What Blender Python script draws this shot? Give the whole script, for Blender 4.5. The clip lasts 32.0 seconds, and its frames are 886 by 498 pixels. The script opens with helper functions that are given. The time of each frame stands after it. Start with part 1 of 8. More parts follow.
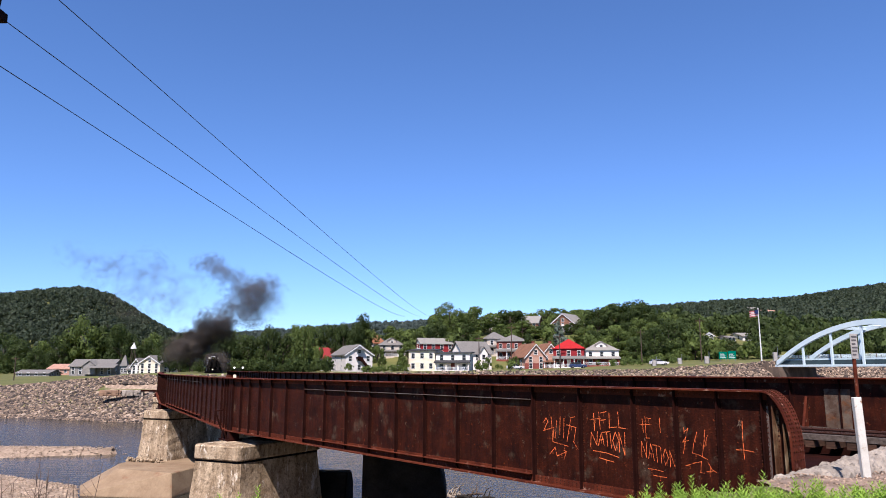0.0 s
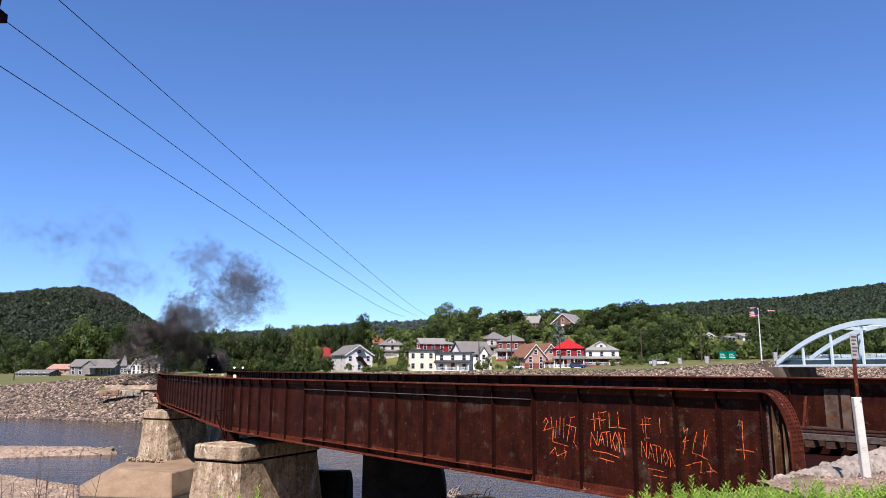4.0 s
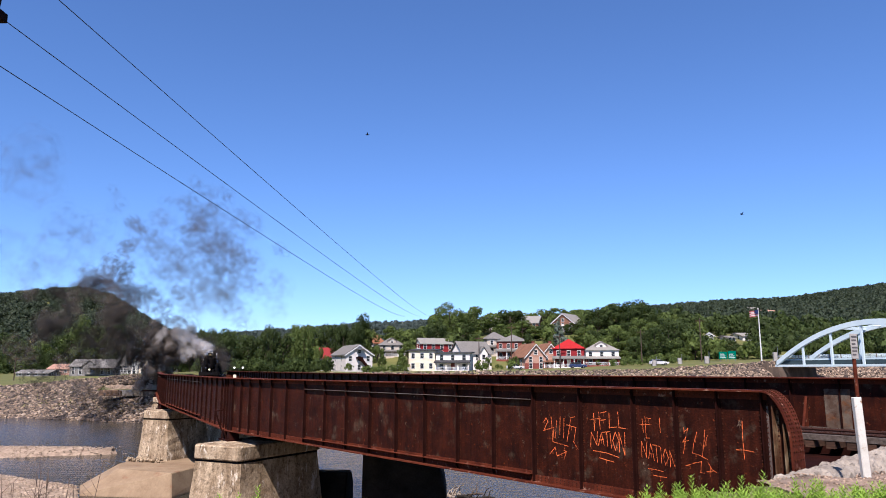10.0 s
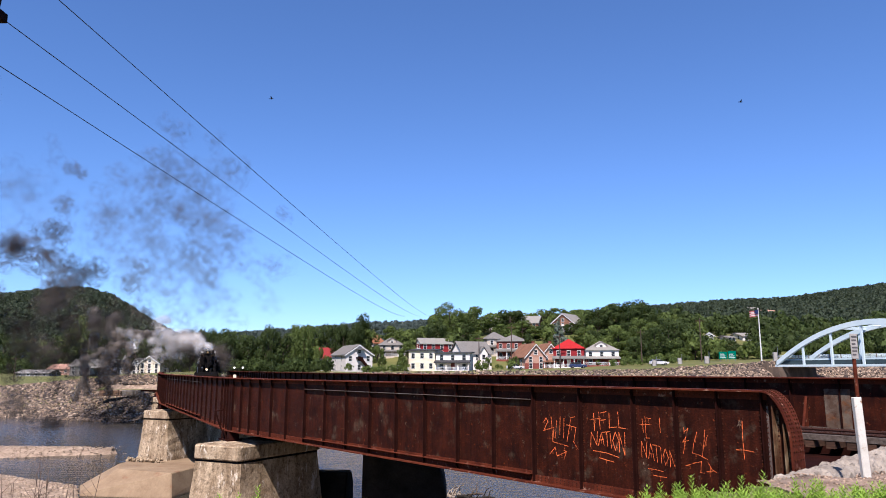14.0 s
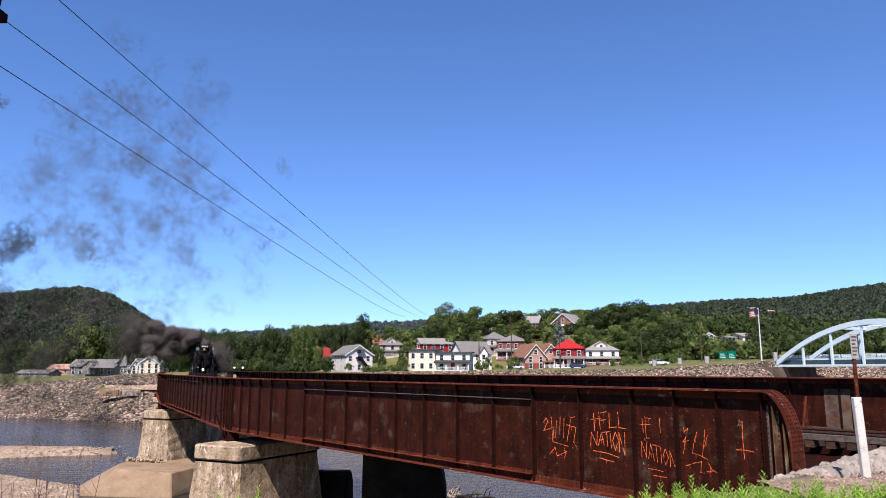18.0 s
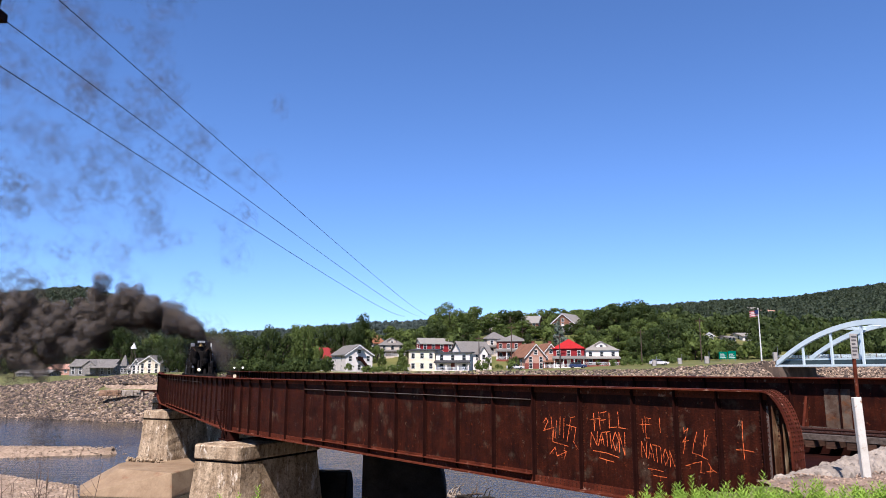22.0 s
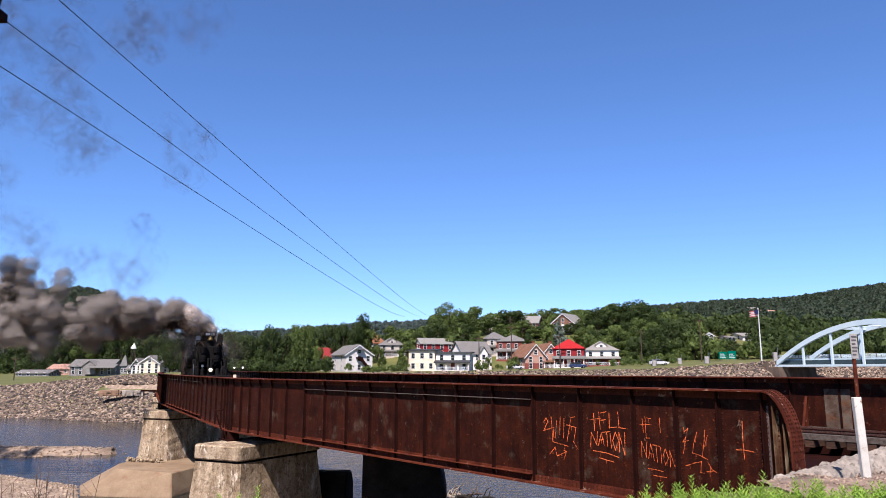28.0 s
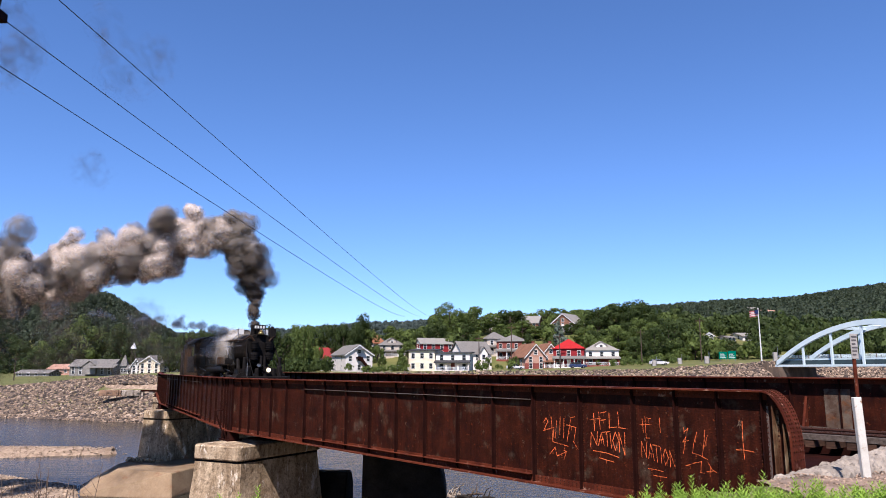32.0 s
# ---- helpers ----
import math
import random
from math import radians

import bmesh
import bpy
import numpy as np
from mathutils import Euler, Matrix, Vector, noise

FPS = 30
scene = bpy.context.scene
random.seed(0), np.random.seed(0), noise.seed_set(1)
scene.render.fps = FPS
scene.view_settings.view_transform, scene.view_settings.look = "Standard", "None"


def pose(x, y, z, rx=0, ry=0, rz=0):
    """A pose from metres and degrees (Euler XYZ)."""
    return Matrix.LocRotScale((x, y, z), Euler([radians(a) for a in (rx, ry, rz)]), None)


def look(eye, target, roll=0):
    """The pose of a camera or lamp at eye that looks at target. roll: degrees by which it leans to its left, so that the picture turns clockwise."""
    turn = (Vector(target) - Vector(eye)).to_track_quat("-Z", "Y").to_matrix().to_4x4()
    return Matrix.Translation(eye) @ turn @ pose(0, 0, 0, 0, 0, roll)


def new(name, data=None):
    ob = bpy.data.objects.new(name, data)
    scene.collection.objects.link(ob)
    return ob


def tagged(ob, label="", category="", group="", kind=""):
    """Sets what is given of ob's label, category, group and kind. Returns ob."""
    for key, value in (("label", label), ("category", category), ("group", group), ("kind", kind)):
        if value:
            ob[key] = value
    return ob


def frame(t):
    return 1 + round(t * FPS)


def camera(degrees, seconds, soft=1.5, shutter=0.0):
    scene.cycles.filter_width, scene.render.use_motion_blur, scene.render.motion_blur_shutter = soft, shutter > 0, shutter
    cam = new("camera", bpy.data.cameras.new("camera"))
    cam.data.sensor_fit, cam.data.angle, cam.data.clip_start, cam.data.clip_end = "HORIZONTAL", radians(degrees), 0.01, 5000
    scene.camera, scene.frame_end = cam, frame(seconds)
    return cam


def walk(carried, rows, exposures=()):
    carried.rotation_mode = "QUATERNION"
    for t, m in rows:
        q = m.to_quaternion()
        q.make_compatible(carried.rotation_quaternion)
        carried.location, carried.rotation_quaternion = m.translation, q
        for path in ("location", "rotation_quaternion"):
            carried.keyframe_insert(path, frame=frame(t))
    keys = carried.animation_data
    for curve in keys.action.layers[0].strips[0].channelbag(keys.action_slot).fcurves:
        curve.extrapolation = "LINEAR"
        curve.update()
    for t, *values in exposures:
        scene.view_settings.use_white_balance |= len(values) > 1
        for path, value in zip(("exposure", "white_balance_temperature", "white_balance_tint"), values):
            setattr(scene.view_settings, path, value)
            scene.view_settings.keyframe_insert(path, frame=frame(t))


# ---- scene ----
cam = camera(63.5, 32.0, soft=0.9)
EYE = 8.8
walk(cam, [(0.0, pose(0, 0, EYE, 99.54, 0, 0)), (32.0, pose(0, 0, EYE, 99.54, 0, 0))],
     exposures=[(0.0, 1.15, 5350, 18), (32.0, 1.15, 5350, 18)])

# ---- world and sun ----
SUN_TO = Vector((-0.24, -0.97, 0.0)).normalized() * math.cos(radians(52)) + Vector((0, 0, math.sin(radians(52))))
world = bpy.data.worlds.new("world")
scene.world = world
world.use_nodes = True
wn = world.node_tree
wn.nodes.clear()
sky = wn.nodes.new("ShaderNodeTexSky")
sky.sky_type = "NISHITA"
sky.sun_disc = False
sky.sun_elevation = radians(52)
sky.sun_rotation = math.atan2(SUN_TO.x, SUN_TO.y)
sky.altitude = 1600
sky.air_density, sky.dust_density, sky.ozone_density = 1.0, 0.9, 5.6
bg = wn.nodes.new("ShaderNodeBackground")
bg.inputs["Strength"].default_value = 0.07
wo = wn.nodes.new("ShaderNodeOutputWorld")
wn.links.new(sky.outputs[0], bg.inputs[0])
wn.links.new(bg.outputs[0], wo.inputs[0])
sun_data = bpy.data.lights.new("sun", "SUN")
sun_data.energy, sun_data.angle, sun_data.color = 5.0, radians(0.55), (1.0, 0.83, 0.63)
sun = new("sun", sun_data)
sun.matrix_basis = look(SUN_TO * 100, (0, 0, 0))
scene.cycles.transparent_max_bounces = 400


# ---- materials ----
def ramp(nt, fac, stops):
    r = nt.nodes.new("ShaderNodeValToRGB")
    while len(r.color_ramp.elements) < len(stops):
        r.color_ramp.elements.new(0.5)
    for e, (p, c) in zip(r.color_ramp.elements, stops):
        e.position = p
        e.color = (*c, 1) if len(c) == 3 else c
    nt.links.new(fac, r.inputs[0])
    return r.outputs[0]


def tex(nt, kind, scale, coord="Object", detail=4.0, stretch=None, rough=0.6):
    tc = nt.nodes.new("ShaderNodeTexCoord")
    src = tc.outputs[coord]
    if stretch:
        mp = nt.nodes.new("ShaderNodeMapping")
        mp.inputs["Scale"].default_value = stretch
        nt.links.new(src, mp.inputs[0])
        src = mp.outputs[0]
    n = nt.nodes.new("ShaderNodeTexNoise" if kind == "noise" else "ShaderNodeTexVoronoi")
    n.inputs["Scale"].default_value = scale
    if kind == "noise":
        n.inputs["Detail"].default_value = detail
        n.inputs["Roughness"].default_value = rough
    nt.links.new(src, n.inputs["Vector"])
    return n.outputs[0]


def mixc(nt, fac, a, b, mode="MIX"):
    m = nt.nodes.new("ShaderNodeMix")
    m.data_type, m.blend_type = "RGBA", mode
    for sock, v in ((m.inputs[0], fac), (m.inputs[6], a), (m.inputs[7], b)):
        if isinstance(v, (int, float)):
            sock.default_value = v
        elif isinstance(v, tuple):
            sock.default_value = (*v, 1)
        else:
            nt.links.new(v, sock)
    return m.outputs[2]


TONE = 0.66  # one scale for all base colours


def mat(name, c1, c2=None, scale=2.0, rough=0.7, metal=0.0, bump=0.0, bump_scale=None, spot=None, spot_scale=8.0,
        spot_cut=(0.55, 0.7), coord="Object", stretch=None, island=0.0, objvar=0.0, spec=0.180, fine=0.0):
    m = bpy.data.materials.new(name)
    m.use_nodes = True
    nt = m.node_tree
    b = nt.nodes["Principled BSDF"]
    c1, c2, spot = (tuple(v * TONE for v in c) if c else c for c in (c1, c2, spot))
    b.inputs["Roughness"].default_value = rough
    b.inputs["Metallic"].default_value = metal
    b.inputs["Specular IOR Level"].default_value = spec
    c2 = c2 or tuple(v * 0.72 for v in c1)
    col = ramp(nt, tex(nt, "noise", scale, coord, 5.0, stretch), [(0.32, c2), (0.68, c1)])
    if spot:
        col = mixc(nt, ramp(nt, tex(nt, "noise", spot_scale, coord, 6.0, stretch), [(spot_cut[0], (0, 0, 0)), (spot_cut[1], (1, 1, 1))]), col, spot)
    if fine:
        col = mixc(nt, fine, col, ramp(nt, tex(nt, "noise", scale * 14, coord, 3.0), [(0.3, (0.25, 0.25, 0.25)), (0.7, (1, 1, 1))]), "MULTIPLY")
    if island or objvar:
        if island:
            r = nt.nodes.new("ShaderNodeNewGeometry").outputs["Random Per Island"]
            k = island
        else:
            r = nt.nodes.new("ShaderNodeObjectInfo").outputs["Random"]
            k = objvar
        hs = nt.nodes.new("ShaderNodeHueSaturation")
        mr = nt.nodes.new("ShaderNodeMapRange")
        mr.inputs[3].default_value, mr.inputs[4].default_value = 1 - k, 1 + k
        nt.links.new(r, mr.inputs[0])
        nt.links.new(mr.outputs[0], hs.inputs["Value"])
        nt.links.new(col, hs.inputs["Color"])
        col = hs.outputs[0]
    nt.links.new(col, b.inputs["Base Color"])
    if bump:
        bp = nt.nodes.new("ShaderNodeBump")
        bp.inputs["Strength"].default_value = min(1.0, bump)
        bp.inputs["Distance"].default_value = 0.02 if bump <= 1 else 0.02 * bump
        nt.links.new(tex(nt, "noise", bump_scale or scale * 6, coord, 6.0), bp.inputs["Height"])
        nt.links.new(bp.outputs[0], b.inputs["Normal"])
    return m


def glow(name, c, s):
    m = bpy.data.materials.new(name)
    m.use_nodes = True
    b = m.node_tree.nodes["Principled BSDF"]
    b.inputs["Base Color"].default_value = (*c, 1)
    b.inputs["Emission Color"].default_value = (*c, 1)
    b.inputs["Emission Strength"].default_value = s
    return m


def leaf_mat(name, c1, c2, val=0.35):
    m = mat(name, c1, c2, 0.35, 0.6, island=val, spec=0.087, fine=0.0)
    nt = m.node_tree
    b = nt.nodes["Principled BSDF"]
    out = nt.nodes["Material Output"]
    tr = nt.nodes.new("ShaderNodeBsdfTranslucent")
    tr.inputs[0].default_value = (c1[0] * 1.5, c1[1] * 1.5, c1[2] * 0.8, 1)
    ms = nt.nodes.new("ShaderNodeMixShader")
    ms.inputs[0].default_value = 0.22
    nt.links.new(b.outputs[0], ms.inputs[1])
    nt.links.new(tr.outputs[0], ms.inputs[2])
    nt.links.new(ms.outputs[0], out.inputs[0])
    return m


RUST = mat("rusted_girder_steel", (0.071, 0.0155, 0.0057), (0.025, 0.0056, 0.0029), 1.6, 0.62, 0.0, 0.5, 30, spot=(0.13, 0.09, 0.058), spot_scale=1.25, spot_cut=(0.57, 0.72), fine=0.6, spec=0.070)


def weather(m):
    """More wear on the girder plates: orange specks, pale scabs and long rain streaks."""
    nt = m.node_tree
    b = nt.nodes["Principled BSDF"]
    col = b.inputs["Base Color"].links[0].from_socket
    streak = ramp(nt, tex(nt, "noise", 2.2, "Object", 4.0, (3.0, 3.0, 0.35)), [(0.35, (0.45, 0.45, 0.45)), (0.65, (1.15, 1.1, 1.1))])
    col = mixc(nt, 0.8, col, streak, "MULTIPLY")
    specks = ramp(nt, tex(nt, "noise", 7.0, "Object", 8.0, None, 0.75), [(0.6, (0, 0, 0)), (0.7, (0.8, 0.8, 0.8))])
    col = mixc(nt, specks, col, (0.2, 0.045, 0.012))
    scabs = ramp(nt, tex(nt, "noise", 4.2, "Object", 10.0, (1.0, 1.0, 0.7), 0.8), [(0.6, (0, 0, 0)), (0.66, (0.9, 0.9, 0.9))])
    region = ramp(nt, tex(nt, "noise", 0.55, "Object", 2.0), [(0.42, (0.15, 0.15, 0.15)), (0.6, (1, 1, 1))])
    col = mixc(nt, mixc(nt, 1.0, scabs, region, "MULTIPLY"), col, (0.24, 0.18, 0.12))
    nt.links.new(col, b.inputs["Base Color"])


weather(RUST)
RUST_FLANGE = mat("rust_flange", (0.17, 0.04, 0.017), (0.075, 0.017, 0.009), 1.6, 0.7, 0.0, 0.6, 40, spot=(0.42, 0.24, 0.16), spot_scale=6, spot_cut=(0.6, 0.72), fine=0.5, spec=0.052)
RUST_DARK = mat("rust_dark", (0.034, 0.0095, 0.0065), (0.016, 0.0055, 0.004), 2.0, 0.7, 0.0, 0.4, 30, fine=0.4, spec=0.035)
RUST_GREY = mat("weathered_steel", (0.19, 0.165, 0.145), (0.09, 0.045, 0.032), 2.6, 0.6, 0.1, 0.5, 35, fine=0.5)
END_STEEL = mat("stained_end_steel", (0.2, 0.11, 0.055), (0.06, 0.02, 0.01), 3.0, 0.7, 0, 0.6, 40, spot=(0.3, 0.22, 0.13), spot_scale=4, spot_cut=(0.5, 0.62), fine=0.5, stretch=(1, 1, 0.5), spec=0.070)
RIVET = mat("rivet_steel", (0.06, 0.018, 0.009), None, 6, 0.7, spec=0.070)
RAIL = mat("rail_steel", (0.11, 0.05, 0.035), (0.06, 0.028, 0.02), 6, 0.5, 0.3)
RAIL_TOP = mat("polished_rail_head", (0.55, 0.53, 0.5), None, 6, 0.3, 0.9)
TIE = mat("creosoted_timber", (0.1, 0.052, 0.03), (0.04, 0.02, 0.012), 3, 0.85, 0, 0.6, 25, objvar=0.3, stretch=(1, 6, 6))
GREY_TIMBER = mat("weathered_timber", (0.17, 0.135, 0.11), (0.06, 0.045, 0.035), 2, 0.85, 0, 0.6, 25, stretch=(1, 6, 6), fine=0.4)
STONE = mat("pier_stone", (0.8, 0.64, 0.43), (0.4, 0.29, 0.18), 0.8, 0.95, 0, 1.6, 7, spot=(0.2, 0.15, 0.1), spot_scale=5, spot_cut=(0.5, 0.72), spec=0.052, fine=0.6)


def lime_runs(m):
    """White lime stains running down the stone, and dark rain streaks."""
    nt = m.node_tree
    b = nt.nodes["Principled BSDF"]
    col = b.inputs["Base Color"].links[0].from_socket
    dark = ramp(nt, tex(nt, "noise", 0.9, "Object", 4.0, (2.2, 2.2, 0.4)), [(0.36, (0.5, 0.46, 0.42)), (0.6, (1.05, 1.05, 1.05))])
    col = mixc(nt, 0.85, col, dark, "MULTIPLY")
    lime = ramp(nt, tex(nt, "noise", 1.3, "Object", 7.0, (1.6, 1.6, 0.5), 0.7), [(0.58, (0, 0, 0)), (0.64, (0.85, 0.85, 0.85))])
    nt.links.new(mixc(nt, lime, col, (0.6, 0.53, 0.42)), b.inputs["Base Color"])


lime_runs(STONE)
CONCRETE = mat("stained_concrete", (0.39, 0.285, 0.175), (0.25, 0.17, 0.1), 0.5, 0.9, 0, 0.7, 8, spot=(0.26, 0.13, 0.07), spot_scale=0.9, spot_cut=(0.58, 0.75), fine=0.25)
CONC_GREY = mat("grey_concrete", (0.32, 0.3, 0.27), (0.2, 0.18, 0.16), 0.6, 0.9, 0, 0.5, 8, fine=0.25)
# near-black stone: the shade under the bridge is put into the colour
SHADE_DARK = mat("wet_mossy_stone", (0.06, 0.052, 0.045), (0.022, 0.021, 0.018), 0.9, 0.85, 0, 1.2, 7, fine=0.5, spec=0.05)
LIME = mat("limestone", (0.54, 0.47, 0.38), (0.26, 0.215, 0.17), 2.5, 0.9, 0, 2.4, 14, spot=(0.16, 0.14, 0.12), spot_scale=5, spot_cut=(0.55, 0.75), fine=0.35, objvar=0.12)
RIPRAP = mat("riprap_stone", (0.24, 0.195, 0.155), (0.13, 0.105, 0.085), 0.25, 0.9, 0, 0.6, 6)


def stone_mix(m):
    nt = m.node_tree
    r = nt.nodes.new("ShaderNodeNewGeometry").outputs["Random Per Island"]
    kinds = ramp(nt, r, [(0.0, (0.03, 0.025, 0.022)), (0.35, (0.085, 0.066, 0.054)), (0.6, (0.14, 0.105, 0.078)), (0.85, (0.22, 0.16, 0.11)), (1.0, (0.36, 0.29, 0.22))])
    grain = ramp(nt, tex(nt, "noise", 2.5, "Object", 5.0), [(0.3, (0.65, 0.65, 0.65)), (0.7, (1.1, 1.1, 1.1))])
    nt.links.new(mixc(nt, 0.8, kinds, grain, "MULTIPLY"), nt.nodes["Principled BSDF"].inputs["Base Color"])


stone_mix(RIPRAP)
GRAVEL = mat("river_gravel", (0.52, 0.41, 0.29), (0.28, 0.2, 0.14), 0.6, 0.9, 0, 1.0, 5, island=0.35, fine=0.3)
PAINT = mat("graffiti_paint", (1.0, 0.24, 0.06), (0.7, 0.13, 0.035), 8, 0.6, spot=(0.12, 0.03, 0.016), spot_scale=9, spot_cut=(0.5, 0.64), spec=0.070)
BLACK = mat("black_engine_paint", (0.016, 0.0125, 0.01), (0.006, 0.005, 0.0045), 2, 0.55, 0.0, 0.3, 14, spot=(0.035, 0.022, 0.014), spot_scale=3, spot_cut=(0.55, 0.75), spec=0.035)
CAB_BROWN = mat("brown_grimy_paint", (0.06, 0.035, 0.02), (0.03, 0.018, 0.012), 1.5, 0.6, 0, 0.3, 14, spec=0.070)
SOOT = mat("sooty_iron", (0.014, 0.012, 0.011), (0.007, 0.006, 0.006), 3, 0.75, 0.0, 0.3, 20, spec=0.070)
STEEL = mat("bright_steel", (0.4, 0.4, 0.4), (0.2, 0.2, 0.2), 5, 0.35, 0.8)
GEAR_STEEL = mat("oily_gear_steel", (0.06, 0.05, 0.045), (0.025, 0.02, 0.018), 5, 0.45, 0.3)
BRASS = mat("brass_bell", (0.55, 0.38, 0.14), None, 6, 0.3, 0.9)
WHITE = mat("white_paint", (0.78, 0.78, 0.76), (0.66, 0.66, 0.64), 1.5, 0.6, fine=0.1)
BRIDGE_BLUE = mat("pale_blue_bridge_paint", (0.7, 0.82, 0.85), (0.6, 0.73, 0.77), 0.5, 0.55)
GLASS = mat("dark_window_glass", (0.03, 0.035, 0.04), None, 2, 0.1)
BARK = mat("bark", (0.11, 0.08, 0.06), (0.06, 0.045, 0.035), 3, 0.95, 0, 0.6, 12)
LEAF = [leaf_mat("broad_leaves", (0.13, 0.17, 0.042), (0.052, 0.075, 0.02)),
        leaf_mat("dark_leaves", (0.07, 0.098, 0.027), (0.026, 0.039, 0.012)),
        leaf_mat("blue_needles", (0.2, 0.24, 0.19), (0.1, 0.13, 0.1), 0.2)]
SHRUB = leaf_mat("weed_leaves", (0.29, 0.42, 0.06), (0.15, 0.26, 0.035), 0.35)
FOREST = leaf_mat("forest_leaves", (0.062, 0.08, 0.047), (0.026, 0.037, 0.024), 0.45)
# far ridge leaves: paler and bluer, distance haze mixed into the colour
HAZED_FOREST = leaf_mat("conifer_woods", (0.09, 0.115, 0.105), (0.055, 0.072, 0.066), 0.12)
TWIG = mat("dry_twig", (0.16, 0.11, 0.08), None, 6, 0.9)
WIRE = mat("wire", (0.03, 0.03, 0.035), None, 3, 0.6)


# ---- mesh helpers ----
def box(bm, c, s, rz=0.0, m=None):
    """A box at c with the sizes s, turned about z, in the space of m."""
    r = bmesh.ops.create_cube(bm, size=1.0, matrix=(m or Matrix()) @ pose(*c, 0, 0, rz) @ Matrix.Diagonal((*s, 1)))
    return r["verts"]


def rod(bm, a, b, r0, r1=None, seg=10, caps=True):
    a, b = Vector(a), Vector(b)
    d = b - a
    q = d.to_track_quat("Z", "Y").to_matrix().to_4x4()
    return bmesh.ops.create_cone(bm, cap_ends=caps, segments=seg, radius1=r0, radius2=r0 if r1 is None else r1, depth=d.length,
                                 matrix=Matrix.Translation((a + b) / 2) @ q)["verts"]


def ball(bm, c, r, sub=2, s=(1, 1, 1)):
    return bmesh.ops.create_icosphere(bm, subdivisions=sub, radius=r, matrix=Matrix.Translation(c) @ Matrix.Diagonal((*s, 1)))["verts"]


def slab(bm, pts, axis, a, b):
    """A prism: the outline pts (2D) carried along axis 0, 1 or 2 from a to b."""
    def at(p, k):
        v = list(p)
        v.insert(axis, k)
        return bm.verts.new(v)
    lo, hi = [at(p, a) for p in pts], [at(p, b) for p in pts]
    n = len(pts)
    bm.faces.new(lo)
    bm.faces.new(hi[::-1])
    for i in range(n):
        bm.faces.new((lo[i], hi[i], hi[(i + 1) % n], lo[(i + 1) % n]))


def part(name, bm, material, parent=None, label="", m=None, smooth=False, bevel=0.0):
    if bevel:
        bmesh.ops.bevel(bm, geom=bm.edges[:], offset=bevel, segments=1, affect="EDGES", clamp_overlap=True)
    bmesh.ops.recalc_face_normals(bm, faces=bm.faces[:])
    me = bpy.data.meshes.new(name)
    bm.to_mesh(me)
    bm.free()
    me.materials.append(material)
    if smooth:
        me.shade_smooth()
    ob = new(name, me)
    if parent:
        ob.parent = parent
    if m is not None:
        ob.matrix_basis = m
    if label:
        ob["label"] = label
    return ob


def again(ob, m, parent=None, name=None):
    """Another part on the same mesh."""
    o = new(name or ob.name.split(".")[0], ob.data)
    o.parent = parent or ob.parent
    o.matrix_basis = m
    return o


def thing(name, m, label, category, group="", kind=""):
    return tagged(empty_at(name, m), label, category, group, kind)


def empty_at(name, m):
    e = new(name)
    e.empty_display_size = 0.2
    e.matrix_basis = m
    return e


def soup(name, verts, faces, material, smooth=False):
    """One mesh from arrays of vertices and of equal-sided faces."""
    me = bpy.data.meshes.new(name)
    if isinstance(faces, np.ndarray):
        n, k = faces.shape
        me.vertices.add(len(verts))
        me.vertices.foreach_set("co", np.asarray(verts, np.float32).ravel())
        me.loops.add(n * k)
        me.loops.foreach_set("vertex_index", faces.astype(np.int32).ravel())
        me.polygons.add(n)
        me.polygons.foreach_set("loop_start", np.arange(0, n * k, k, dtype=np.int32))
        me.update(calc_edges=True)
        me.validate()
    else:
        me.from_pydata(verts, [], faces)
    me.materials.append(material)
    if smooth:
        me.shade_smooth()
    me.update()
    return new(name, me)


rng = np.random.default_rng(7)
ICO = bmesh.new()
bmesh.ops.create_icosphere(ICO, subdivisions=1, radius=1.0)
ICO_V = np.array([v.co for v in ICO.verts])
ICO_F = np.array([[v.index for v in f.verts] for f in ICO.faces])
ICO.free()


def lumps(name, centres, sizes, material, base=(ICO_V, ICO_F), jitter=0.25, flat=1.0, smooth=False):
    """Many uneven lumps in one mesh."""
    bv, bf = base
    n, k = len(centres), len(bv)
    a = rng.uniform(0, 2 * np.pi, n)
    v = bv[None] * (1 + rng.uniform(-jitter, jitter, (n, k, 1)))
    v = v * np.asarray(sizes)[:, None, None] * rng.uniform(0.75, 1.25, (n, 1, 3))
    v[:, :, 2] *= flat
    x = v[:, :, 0] * np.cos(a)[:, None] - v[:, :, 1] * np.sin(a)[:, None]
    y = v[:, :, 0] * np.sin(a)[:, None] + v[:, :, 1] * np.cos(a)[:, None]
    v = np.stack([x, y, v[:, :, 2]], -1) + np.asarray(centres)[:, None, :]
    f = bf[None] + (np.arange(n) * k)[:, None, None]
    return soup(name, v.reshape(-1, 3), f.reshape(-1, bf.shape[1]), material, smooth)


# ---- the land ----
def smooth01(t):
    t = np.clip(t, 0, 1)
    return t * t * (3 - 2 * t)


def far_water(x):
    return np.interp(x, [-400, -82, -50, 20, 57, 66, 140, 400], [220, 136, 122, 118, 121, 129, 136, 170])


def near_water(x):
    return np.interp(x, [-120, -60, -40, -28, -22, -10, 0, 20, 60, 200], [90, 74, 66, 58.5, 47, 40, 36, 33, 33, 40])


def crest_height(x):
    return np.interp(x, [-400, -92, -62, -25, 13, 38, 57, 64, 200], [4.6, 5.5, 7.95, 8.0, 8.45, 8.8, 9.8, 10.4, 10.8])


